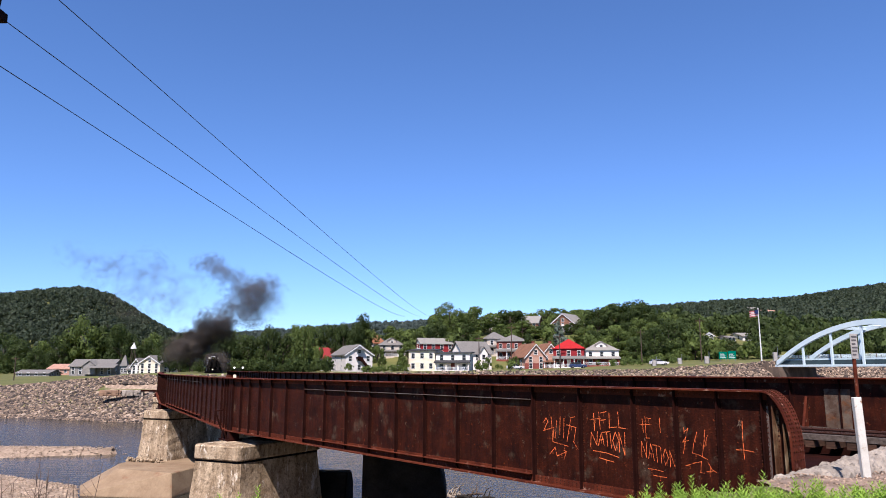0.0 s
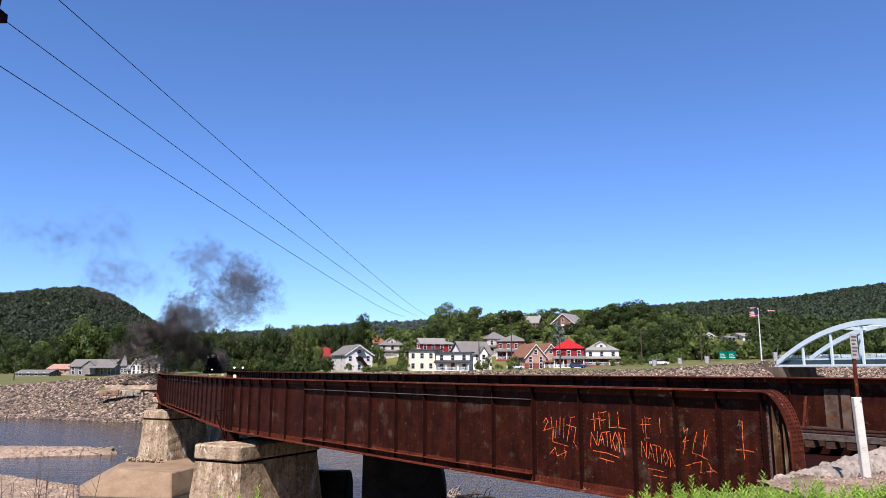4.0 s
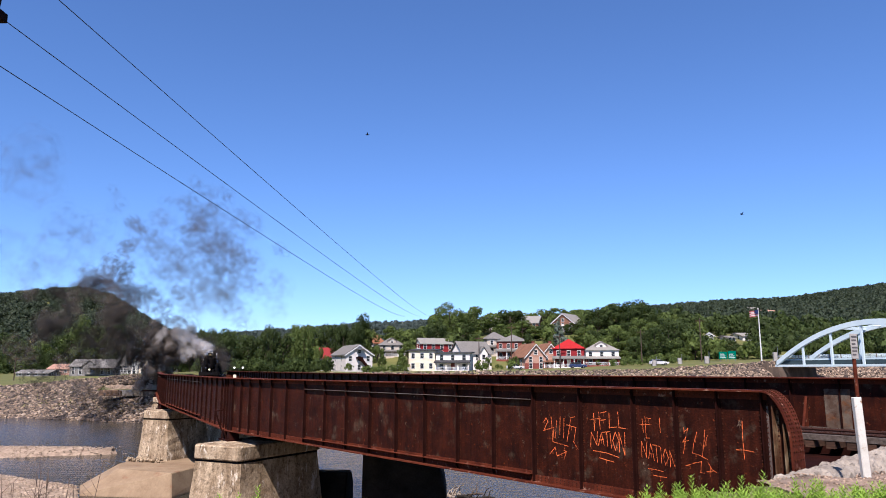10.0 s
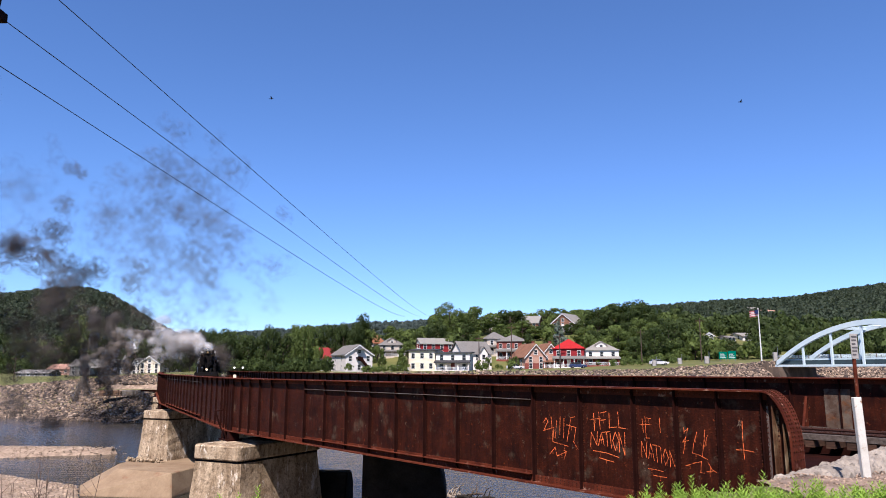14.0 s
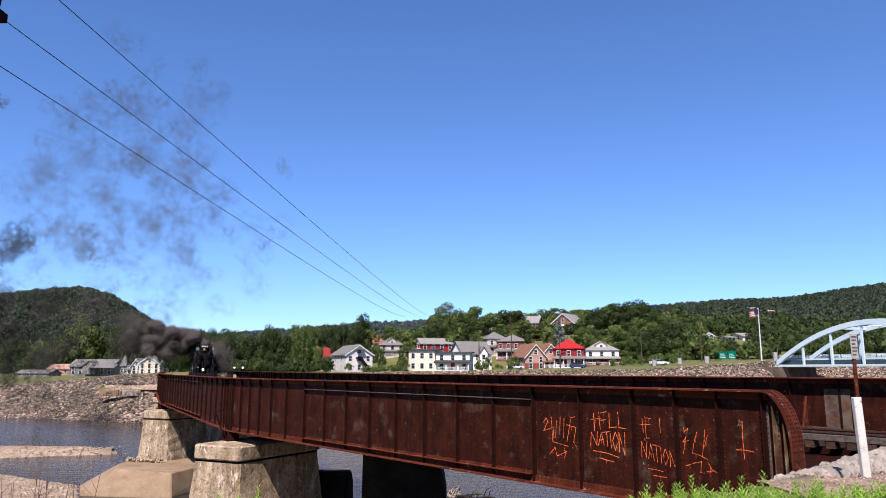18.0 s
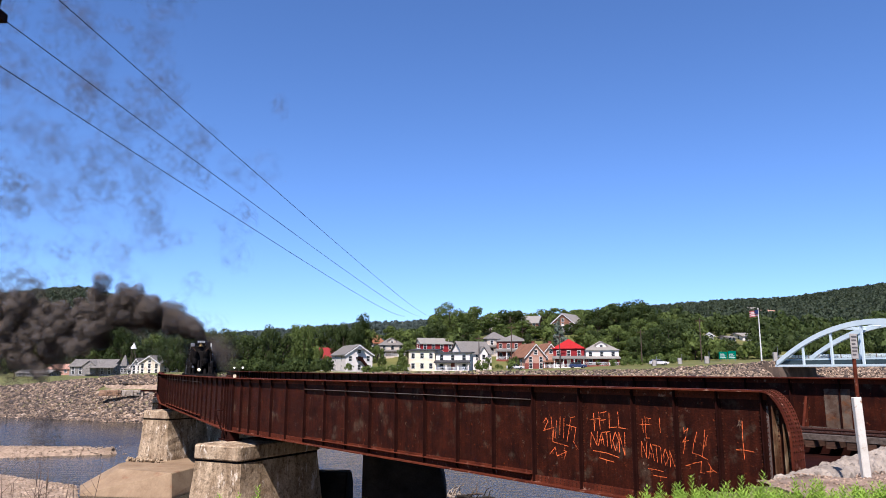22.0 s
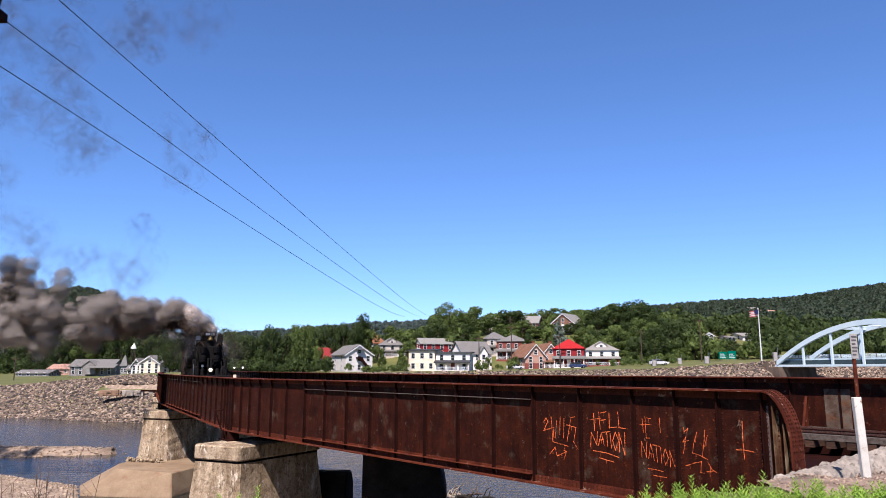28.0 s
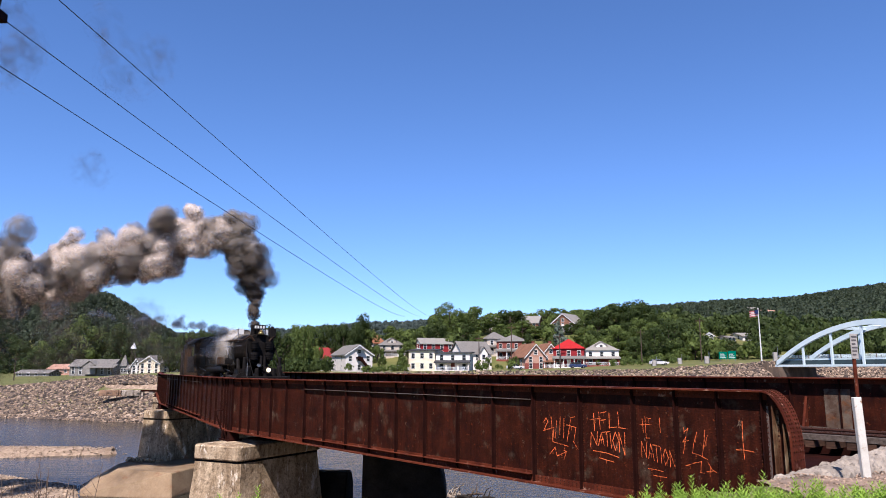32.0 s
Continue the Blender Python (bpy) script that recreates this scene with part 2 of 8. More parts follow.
def height(x, y):
    x, y = np.asarray(x, float), np.asarray(y, float)
    ang = x / np.maximum(y, 1.0)
    # near bank, with the level railway embankment on one side
    top = np.interp(x, [-6, 1.5, 5.0, 7.0, 14], [2.0, 4.5, 9.5, 12.5, 15])
    toe = np.interp(x, [-30, 0, 30], [32, 31, 31])
    near = 7.05 - 6.75 * np.clip((y - top) / (toe - top), 0, 1) ** 0.8
    near = np.where(y > toe, 0.3 - 1.6 * smooth01((y - near_water(x) + 4) / 9), near)
    near = np.where(y < top, 7.05, near)
    # the level railway ground behind the abutment
    back_a, back_p = (x - 6.85) * 0.623 - (y - 13.88) * 0.782, 0.782 * x + 0.623 * y
    near = np.where((back_a > 0.55) & (y > 4), np.maximum(near, 7.05 - 0.55 * smooth01((back_p - 12.3) / 2)), near)
    bar = 1.95 * np.exp(-(((y - 78) / np.clip(7.5 * (-34 - x) / 16 + 0.3, 0.3, 7.5)) ** 2)) * smooth01((-31 - x) / 3)
    bed = np.where(y > near_water(x) - 6, np.maximum(near, -1.2 + bar), near)
    # far bank and what lies behind it
    w = far_water(x)
    cr = crest_height(x)
    bank = -1.2 + (cr + 1.2) * np.clip((y - w + 2) / 18, 0, 1)
    bench = np.interp(x, [-67, -63, -49, -42], [0, 1, 1, 0])
    bank = np.where((bank > 4.2) & (bank < 6.0), bank * (1 - bench) + 5.1 * bench, bank)
    back = cr + np.interp(y - w, [16, 200], [0, 1.6])
    back = back - 1.7 * smooth01((y - w - 17) / 10) * (1 - smooth01((y - w - 85) / 40)) * np.interp(x, [-60, -40, 42, 56], [0, 1, 1, 0])
    hill = smooth01((y - 203) / 80) * np.interp(x, [-90, -55, -35, 0, 70, 110, 200], [0.5, 1.5, 5.0, 15, 15, 11, 10])
    back = back + hill
    lf = np.interp(ang, [-1.5, -0.75, -0.611, -0.564, -0.502, -0.463, -0.416, -0.37, -0.3, -0.2, -0.1], [0.05, 0.085, 0.096, 0.102, 0.105, 0.094, 0.066, 0.04, 0.02, 0.01, 0.0])
    back = np.maximum(back, cr + lf * 900 * smooth01((y - 420) / 480) * (1 - 0.5 * smooth01((y - 1000) / 600)))
    rt = np.interp(ang, [0.05, 0.2, 0.29, 0.4, 0.48, 0.611, 0.8, 1.5], [0.015, 0.062, 0.0755, 0.084, 0.0865, 0.1055, 0.118, 0.075])
    back = np.maximum(back, cr + rt * 1400 * smooth01((y - 150) / 1350) ** 0.9 * np.where(y > 1400, 0.8, 1.0))
    md = np.interp(ang, [-1.5, -0.3, -0.25, -0.1, -0.02, 0.1, 0.28, 1.5], [0.045, 0.044, 0.048, 0.0585, 0.0605, 0.058, 0.06, 0.045])
    back = np.maximum(back, cr + md * 2600 * smooth01((y - 1700) / 900) * (1 - 0.6 * smooth01((y - 2700) / 1500)))
    land = np.where(y > w + 15.9, np.maximum(bank, back), bank)
    z = np.where(y < 0.5 * (near_water(x) + w), bed, np.maximum(land, bed))
    z = np.where(y < -2, 7.05 + 3.0 * smooth01((-y - 8) / 40), z)
    return z


def build_ground():
    rad = [0.6]
    while rad[-1] < 60:
        rad.append(rad[-1] * 1.06 + 0.05)
    rad += list(np.arange(rad[-1] + 1, 172, 1.3))
    while rad[-1] < 4700:
        rad.append(rad[-1] * 1.035)
    rad = np.array(rad)
    ang = np.radians(np.concatenate([np.arange(-46, 46.01, 0.45), np.arange(52, 313, 7.5)]))
    R, A = np.meshgrid(rad, ang, indexing="ij")
    x, y = R * np.sin(A), R * np.cos(A)
    z = height(x, y)
    v = np.stack([x, y, z], -1).reshape(-1, 3)
    nr, na = R.shape
    i, j = np.meshgrid(np.arange(nr - 1), np.arange(na), indexing="ij")
    j2 = (j + 1) % na
    f = np.stack([i * na + j, i * na + j2, (i + 1) * na + j2, (i + 1) * na + j], -1).reshape(-1, 4)
    verts = v.tolist() + [[0, 0, 7.05]]
    faces = f[:, ::-1].tolist() + [[len(v), (k + 1) % na, k] for k in range(na)]
    ob = soup("ground", verts, faces, GROUND, True)
    return tagged(ob, "grassy river banks and wooded hills beyond", "ground", kind="structure")


def ground_material():
    """Grass above, gravel near the water, by height and slope, with two scales of variation."""
    m = mat("grass_and_gravel", (0.2, 0.19, 0.055), (0.105, 0.125, 0.033), 0.15, 0.95, 0, 0.8, 2.0, fine=0.3, spot=(0.2, 0.17, 0.09), spot_scale=0.25)
    nt = m.node_tree
    b = nt.nodes["Principled BSDF"]
    old = b.inputs["Base Color"].links[0].from_socket
    geo = nt.nodes.new("ShaderNodeNewGeometry")
    sx = nt.nodes.new("ShaderNodeSeparateXYZ")
    nt.links.new(geo.outputs["Position"], sx.inputs[0])
    mr = nt.nodes.new("ShaderNodeMapRange")
    mr.inputs[1].default_value, mr.inputs[2].default_value = 0.9, 2.2
    nt.links.new(sx.outputs[2], mr.inputs[0])
    gravel = ramp(nt, tex(nt, "noise", 1.6, "Object", 8.0), [(0.3, (0.12, 0.085, 0.06)), (0.7, (0.32, 0.245, 0.175))])
    # bare stony earth on the steep banks
    sn = nt.nodes.new("ShaderNodeSeparateXYZ")
    nt.links.new(geo.outputs["True Normal"], sn.inputs[0])
    flat = nt.nodes.new("ShaderNodeMapRange")
    flat.inputs[1].default_value, flat.inputs[2].default_value = 0.85, 0.9
    nt.links.new(sn.outputs[2], flat.inputs[0])
    low = nt.nodes.new("ShaderNodeMath")
    low.operation = "MINIMUM"
    nt.links.new(mr.outputs[0], low.inputs[0])
    nt.links.new(flat.outputs[0], low.inputs[1])
    nt.links.new(mixc(nt, low.outputs[0], gravel, old), b.inputs["Base Color"])
    return m


GROUND = ground_material()
build_ground()

WATER = bpy.data.materials.new("river_water")
WATER.use_nodes = True
_b = WATER.node_tree.nodes["Principled BSDF"]
_b.inputs["Base Color"].default_value = (0.03, 0.027, 0.02, 1)
_b.inputs["Specular IOR Level"].default_value = 0.36
_b.inputs["Roughness"].default_value = 0.08
_b.inputs["IOR"].default_value = 1.33
_bp = WATER.node_tree.nodes.new("ShaderNodeBump")
_bp.inputs["Strength"].default_value = 0.8
_bp.inputs["Distance"].default_value = 0.1
WATER.node_tree.links.new(tex(WATER.node_tree, "noise", 1.2, "Object", 5.0, (0.5, 1.4, 1)), _bp.inputs["Height"])
WATER.node_tree.links.new(_bp.outputs[0], _b.inputs["Normal"])
_nt = WATER.node_tree
_murk = _nt.nodes.new("ShaderNodeBsdfDiffuse")
_nt.links.new(ramp(_nt, tex(_nt, "noise", 0.12, "Object", 4.0), [(0.3, (0.022, 0.02, 0.016)), (0.7, (0.042, 0.035, 0.025))]), _murk.inputs[0])
_mx = _nt.nodes.new("ShaderNodeMixShader")
_mx.inputs[0].default_value = 0.15
_nt.links.new(_b.outputs[0], _mx.inputs[1])
_nt.links.new(_murk.outputs[0], _mx.inputs[2])
_nt.links.new(_mx.outputs[0], _nt.nodes["Material Output"].inputs[0])
bm = bmesh.new()
bmesh.ops.create_grid(bm, x_segments=60, y_segments=30, size=1.0, matrix=pose(0, 90, 0) @ Matrix.Diagonal((420, 75, 1, 1)))
tagged(part("water", bm, WATER, smooth=True), "calm shallow river reflecting the sky", "river", kind="structure")

# ---- railway line ----
def curve_points():
    pts = np.array([(-104, 335), (-68, 217), (-50.8, 160), (-44, 138), (-34.2, 105), (-27.9, 84), (-23.3, 69), (-21.3, 63), (-18.3, 57), (-15, 51.9),
                    (-11.3, 47), (-6, 41), (11.4, 21.3), (27, 3.5), (40, -12)], float)
    s = np.concatenate([[0], np.cumsum(np.hypot(*np.diff(pts, axis=0).T))])
    q = np.arange(0, s[-1], 0.5)
    xy = np.stack([np.interp(q, s, pts[:, 0]), np.interp(q, s, pts[:, 1])], -1)
    k = np.exp(-0.5 * (np.arange(-16, 17) / 6.0) ** 2)
    k /= k.sum()
    pad = np.concatenate([np.repeat(xy[:1], 16, 0), xy, np.repeat(xy[-1:], 16, 0)])
    return np.stack([np.convolve(pad[:, i], k, "valid") for i in (0, 1)], -1)


LINE = curve_points()
LINE_S = np.concatenate([[0], np.cumsum(np.hypot(*np.diff(LINE, axis=0).T))])
RAIL_Z = 7.05


def on_line(s):
    return Vector((float(np.interp(s, LINE_S, LINE[:, 0])), float(np.interp(s, LINE_S, LINE[:, 1])), RAIL_Z))


def line_pose(s, z=0.0):
    """The pose on the track at s, x pointing along the line towards the near bank."""
    a, b = on_line(s - 0.5), on_line(s + 0.5)
    p, d = on_line(s), b - a
    return pose(p.x, p.y, RAIL_Z + z, 0, 0, math.degrees(math.atan2(d.y, d.x)))


def s_at_depth(y):
    return float(np.interp(-y, -LINE[:, 1], LINE_S))


# ---- girder spans ----
NEAR = [Vector(p) for p in ((6.85, 13.88), (-10.2, 35.3), (-24.1, 62.8), (-35.2, 90.0), (-45.0, 117.0))]
FAR = [Vector(p) for p in ((14.28, 19.8), (-2.2, 40.4), (-15.3, 66.5), (-26.1, 93.0), (-35.6, 120.2))]
Z_TOP, Z_LOW = 8.39, 5.89
Z_TOP_FAR = 8.55


def strip(bm, a, b, y0, y1, z0, z1):
    box(bm, ((a + b) / 2, (y0 + y1) / 2, (z0 + z1) / 2), (b - a, y1 - y0, z1 - z0))


def rivet_rows(bm, spots, r=0.022, proud=0.018):
    """Small domed heads on the face y = proud side."""
    for x, y, z, s in spots:
        bmesh.ops.create_cone(bm, cap_ends=True, segments=6, radius1=r, radius2=r * 0.45, depth=proud, matrix=pose(x, y + s * proud / 2, z, -90 * s))


def girder(span, m, length, ztop, zlow, stiff, shelf=None, round_at_zero=False, round_at_end=False, rivets=True, flange=0.24):
    """One plate girder: x along it, y = 0 its web, +y its outer face."""
    def gpart(name, b, material, parent, label="", at=None):
        b.transform(Matrix.Diagonal((1, -1, 1, 1)))
        return part(name, b, material, parent, label, at)

    g = bmesh.new()
    strip(g, 0.35 if round_at_zero else 0.0, length - (0.46 if round_at_end else 0.0), -0.008, 0.008, zlow + 0.03, ztop - 0.03)
    if round_at_end:
        slab(g, [(length - 0.46, zlow + 0.03), (length - 0.02, zlow + 0.03), (length - 0.02, ztop - 1.0), (length - 0.14, ztop - 0.45), (length - 0.46, ztop - 0.06)], 1, -0.008, 0.008)
    web = gpart("girder", g, RUST, span, "", m)
    f = bmesh.new()
    end = length - (0.56 if round_at_end else 0.0)
    strip(f, 0.0, end, -flange, flange, ztop - 0.035, ztop)
    for y in (-0.02, 0.02):
        s = 1 if y > 0 else -1
        strip(f, 0.0, end, *sorted((s * 0.0085, s * 0.022)), ztop - 0.19, ztop - 0.036)
    gpart("top_flange", f, RUST_FLANGE, web)
    if round_at_end:
        c = bmesh.new()
        n = 10
        rr = 0.54
        prof = [(length - 0.56 + rr * math.sin(k * math.pi / 2 / n), ztop - 1.05 * (1 - math.cos(k * math.pi / 2 / n))) for k in range(n + 1)] + [(length - 0.02, zlow + 0.05)]
        inner = [(x - (0.03 if i > 2 else 0.0), z - 0.035) for i, (x, z) in enumerate(prof)]
        for i in range(len(prof) - 1):
            slab(c, [prof[i], prof[i + 1], inner[i + 1], inner[i]], 1, -0.24, 0.24)
        bmesh.ops.remove_doubles(c, verts=c.verts[:], dist=0.001)
        curved = gpart("curved_end_flange", c, RUST_FLANGE, web, "worn rusty curved end plate")
        rv = bmesh.new()
        for i in range(1, len(prof)):
            (x0, z0), (x1, z1) = prof[i - 1], prof[i]
            for k in range(2 if i < len(prof) - 1 else 9):
                t = (k + 0.5) / (2 if i < len(prof) - 1 else 9)
                for y in (-0.17, -0.08, 0.08, 0.17):
                    ball(rv, (x0 + (x1 - x0) * t + 0.004, y, z0 + (z1 - z0) * t + 0.004), 0.022, 1)
        for x, cut in ((length - 0.4, 0.28), (length - 0.2, 0.62)):
            es = bmesh.new()
            strip(es, x - 0.012, x + 0.012, 0.024, 0.155, zlow + 0.04, ztop - cut)
            strip(es, x - 0.055, x + 0.06, 0.009, 0.026, zlow + 0.2, ztop - cut - 0.05)
            gpart("end_stiffener", es, END_STEEL, web)
            for z in np.arange(zlow + 0.24, ztop - cut - 0.08, 0.1):
                rivet_rows(rv, [(x - 0.035, 0.026, z, 1), (x + 0.04, 0.026, z, 1)], 0.02, 0.014)
        pl = bmesh.new()
        strip(pl, length - 0.7, length - 0.54, 0.009, 0.02, zlow + 0.2, ztop - 0.3)
        gpart("splice_plate", pl, RUST_GREY, web, "pale weathered splice plate")
        for z in np.arange(zlow + 0.24, ztop - 0.34, 0.09):
            rivet_rows(rv, [(length - 0.66, 0.02, z, 1), (length - 0.58, 0.02, z, 1)], 0.018, 0.014)
        tagged(gpart("end_rivets", rv, RIVET, web), kind="stuff")
    b = bmesh.new()
    strip(b, 0.0, length, -0.26, 0.26, zlow, zlow + 0.035)
    for s in (-1, 1):
        strip(b, 0.0, length, *sorted((s * 0.0085, s * 0.022)), zlow + 0.036, zlow + 0.2)
    gpart("bottom_flange", b, RUST_FLANGE, web)
    st = bmesh.new()
    strip(st, -0.012, 0.012, 0.024, 0.105, zlow + 0.04, ztop - 0.04)
    strip(st, -0.055, 0.06, 0.009, 0.026, zlow + 0.2, ztop - 0.2)
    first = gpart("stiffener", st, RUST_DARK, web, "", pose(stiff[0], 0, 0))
    for x in stiff[1:]:
        again(first, pose(x, 0, 0), web)
    for x in stiff:
        again(first, pose(x, 0, 0, 0, 0, 180), web)
    if shelf:
        a, c0, zu, zl = shelf
        sh = bmesh.new()
        strip(sh, a, c0, 0.009, 0.125, zu - 0.016, zu)
        strip(sh, a, c0, 0.0085, 0.02, zu - 0.03, zu - 0.014)
        gpart("shelf_angle", sh, RUST_GREY, web)
        sh = bmesh.new()
        strip(sh, a, c0, 0.009, 0.175, zl, zl + 0.014)
        strip(sh, a, c0, 0.0085, 0.02, zl + 0.012, zl + 0.08)
        gpart("shelf_angle", sh, RUST_FLANGE, web)
    if rivets:
        rv = bmesh.new()
        for x in stiff:
            for z in np.arange(zlow + 0.25, ztop - 0.2, 0.11):
                for dx in (-0.085, 0.085):
                    rivet_rows(rv, [(x + dx, 0.009, z, 1)], 0.02, 0.014)
        for x in np.arange(0.1, length - 0.7, 0.13):
            for z in (zlow + 0.09, zlow + 0.15, ztop - 0.12):
                rivet_rows(rv, [(x, 0.022, z, 1)], 0.02, 0.014)
        tagged(gpart("rivets", rv, RIVET, web), kind="stuff")
    return web


SPANS = []
for i in range(4):
    a, b = NEAR[i + 1], NEAR[i]
    L = (b - a).length
    u = (b - a) / L
    span = thing("bridge_span", pose(a.x, a.y, 0, 0, 0, math.degrees(math.atan2(u.y, u.x))),
                 "rusted riveted plate-girder railway bridge span" + (" with orange graffiti" if i == 0 else " carried on stone piers"), "bridge", "spans of the railway bridge")
    SPANS.append((span, u, L))
    if i == 0:
        stiff = [0.25, 1.23, 2.2, 3.25, 4.45, 5.9, 7.52, 9.14, 10.74, 12.33, 13.93, 15.5, 17.12, 18.7, 20.27, 21.87, 23.46, 24.58, 25.6, 26.57]
        shelf = (7.55, 20.2, 8.02, 6.1)
    else:
        stiff = [0.2, 0.55, 1.4] + list(np.linspace(2.5, L - 2.4, 17)) + [L - 1.5, L - 0.8, L - 0.3]
        shelf = (4.0, L - 9.0, 8.05, 6.1)
    girder(span, Matrix(), L - (0.16 if i == 0 else 0.0), Z_TOP, Z_LOW, stiff, shelf, False, i == 0, i < 2)
    # the other girder, as a chord between its own bearings
    fa, fb = FAR[i + 1], FAR[i]
    inv = span.matrix_basis.inverted()
    la, lb = inv @ Vector((fa.x, fa.y, 0)), inv @ Vector((fb.x, fb.y, 0))
    lf = (lb - la).length
    fm = pose(la.x, la.y, 0, 0, 0, math.degrees(math.atan2((lb - la).y, (lb - la).x)))
    girder(span, fm, lf, Z_TOP_FAR, Z_LOW, list(np.linspace(0.3, lf - 0.3, 18)), None, False, False, False, 0.34)
    # floor beams, an unseen plate added to shade below the trackless half, knee braces
    for k, t in enumerate(np.linspace(0.03, 0.97, 8)):
        p, q = Vector((L * t, 0, 0)), la + (lb - la) * t
        d = q - p
        fb_ = bmesh.new()
        ww = d.length - 0.1
        strip(fb_, -0.008, 0.008, 0.05, ww, 5.95, 6.42)
        strip(fb_, -0.12, 0.12, 0.05, ww, 5.93, 5.95)
        strip(fb_, -0.12, 0.12, 0.05, ww, 6.42, 6.44)
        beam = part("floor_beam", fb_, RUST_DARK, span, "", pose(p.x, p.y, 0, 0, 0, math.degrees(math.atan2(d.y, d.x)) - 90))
        kb = bmesh.new()
        slab(kb, [(ww, 6.45), (ww - 0.55, 6.45), (ww, 7.95)], 0, -0.012, 0.012)
        rod(kb, (0, ww - 0.56, 6.45), (0, ww - 0.03, 7.95), 0.05, seg=4)
        part("knee_brace", kb, RUST_FLANGE, beam)
    pl = bmesh.new()
    slab(pl, [(0.1, 0.1), (L - 0.1, 0.1), (L - 0.1, 3.9), (0.1, 3.9)], 2, 6.445, 6.46)
    part("floor_plate", pl, RUST_DARK, span)

GRAFFITI = {
    "tag": [((20.59, 7.43), (20.7, 7.55), (20.76, 7.47), (20.61, 7.23), (20.97, 7.33), (20.92, 7.0)), ((20.88, 7.58), (20.92, 6.97), (21.19, 6.93), (21.43, 6.9)), ((21.07, 7.5), (21.0, 7.07)), ((21.19, 7.61), (21.16, 7.16)), ((21.32, 7.58), (21.29, 7.09)), ((21.4, 7.01), (21.55, 7.6), (21.68, 7.63)), ((21.41, 7.42), (21.71, 7.37), (21.62, 7.02), (21.76, 6.84)), ((20.83, 6.68), (20.99, 6.84), (21.06, 6.63), (21.37, 6.76), (21.29, 6.57)), ((21.28, 6.79), (21.39, 6.76))],
    "hell": [((22.28, 7.74), (22.3, 7.34)), ((22.44, 7.77), (22.47, 7.38)), ((22.17, 7.59), (22.48, 7.63)), ((22.49, 7.76), (22.66, 7.8)), ((22.5, 7.59), (22.64, 7.61)), ((22.75, 7.76), (22.75, 7.43), (22.96, 7.46)), ((23.01, 7.8), (23.03, 7.45), (23.27, 7.43))],
    "nation": [((22.16, 6.96), (22.19, 7.29), (22.35, 7.01), (22.38, 7.31)), ((22.4, 7.0), (22.5, 7.3), (22.57, 7.02)), ((22.43, 7.12), (22.56, 7.15)), ((22.52, 7.31), (22.76, 7.34)), ((22.66, 7.31), (22.68, 7.0)), ((22.76, 7.3), (22.79, 6.97)), ((22.91, 7.33), (22.83, 7.14), (22.9, 6.93), (23.01, 7.15), (22.92, 7.33)), ((23.02, 6.9), (23.02, 7.33), (23.17, 6.84), (23.19, 7.35))],
    "lines": [((22.24, 6.86), (22.65, 6.84), (22.99, 6.77)), ((22.41, 6.71), (22.84, 6.65))],
    "hell2": [((23.69, 7.68), (23.71, 7.39)), ((23.77, 7.73), (23.78, 7.27), (23.87, 7.27)), ((23.82, 7.71), (23.92, 7.7)), ((23.61, 7.55), (23.94, 7.58)), ((24.15, 7.73), (24.16, 7.42))],
    "nation2": [((23.64, 6.84), (23.65, 7.18), (23.77, 6.84), (23.78, 7.16)), ((23.82, 6.82), (23.89, 7.14), (23.97, 6.8)), ((23.85, 6.94), (23.95, 6.93)), ((23.95, 7.13), (24.12, 7.11)), ((24.03, 7.12), (24.05, 6.77)), ((24.15, 7.08), (24.16, 6.76)), ((24.26, 7.06), (24.2, 6.9), (24.26, 6.73), (24.34, 6.88), (24.27, 7.06)), ((24.38, 6.7), (24.38, 7.03), (24.5, 6.68), (24.51, 7.02))],
    "lines2": [((23.8, 6.6), (23.98, 6.6), (24.18, 6.58)), ((23.94, 6.47), (24.26, 6.46))],
    "tag2": [((24.75, 7.56), (24.77, 7.47), (24.86, 7.55), (24.79, 7.35), (24.72, 7.25), (24.86, 7.29)), ((24.79, 7.35), (24.72, 7.02)), ((25.07, 7.48), (24.98, 7.24), (24.94, 7.04), (25.1, 7.01), (25.28, 6.94)), ((25.26, 7.53), (25.22, 7.26), (25.17, 6.99)), ((25.31, 7.42), (25.24, 7.2)), ((24.77, 6.76), (24.95, 6.83), (25.14, 6.88), (25.11, 6.66), (25.19, 6.65)), ((25.3, 6.87), (25.38, 6.74), (25.47, 6.7)), ((25.26, 6.69), (25.39, 6.7))],
    "cross": [((26.11, 7.76), (26.1, 7.49), (26.11, 7.03)), ((25.95, 7.19), (26.12, 7.2), (26.31, 7.18))],
}


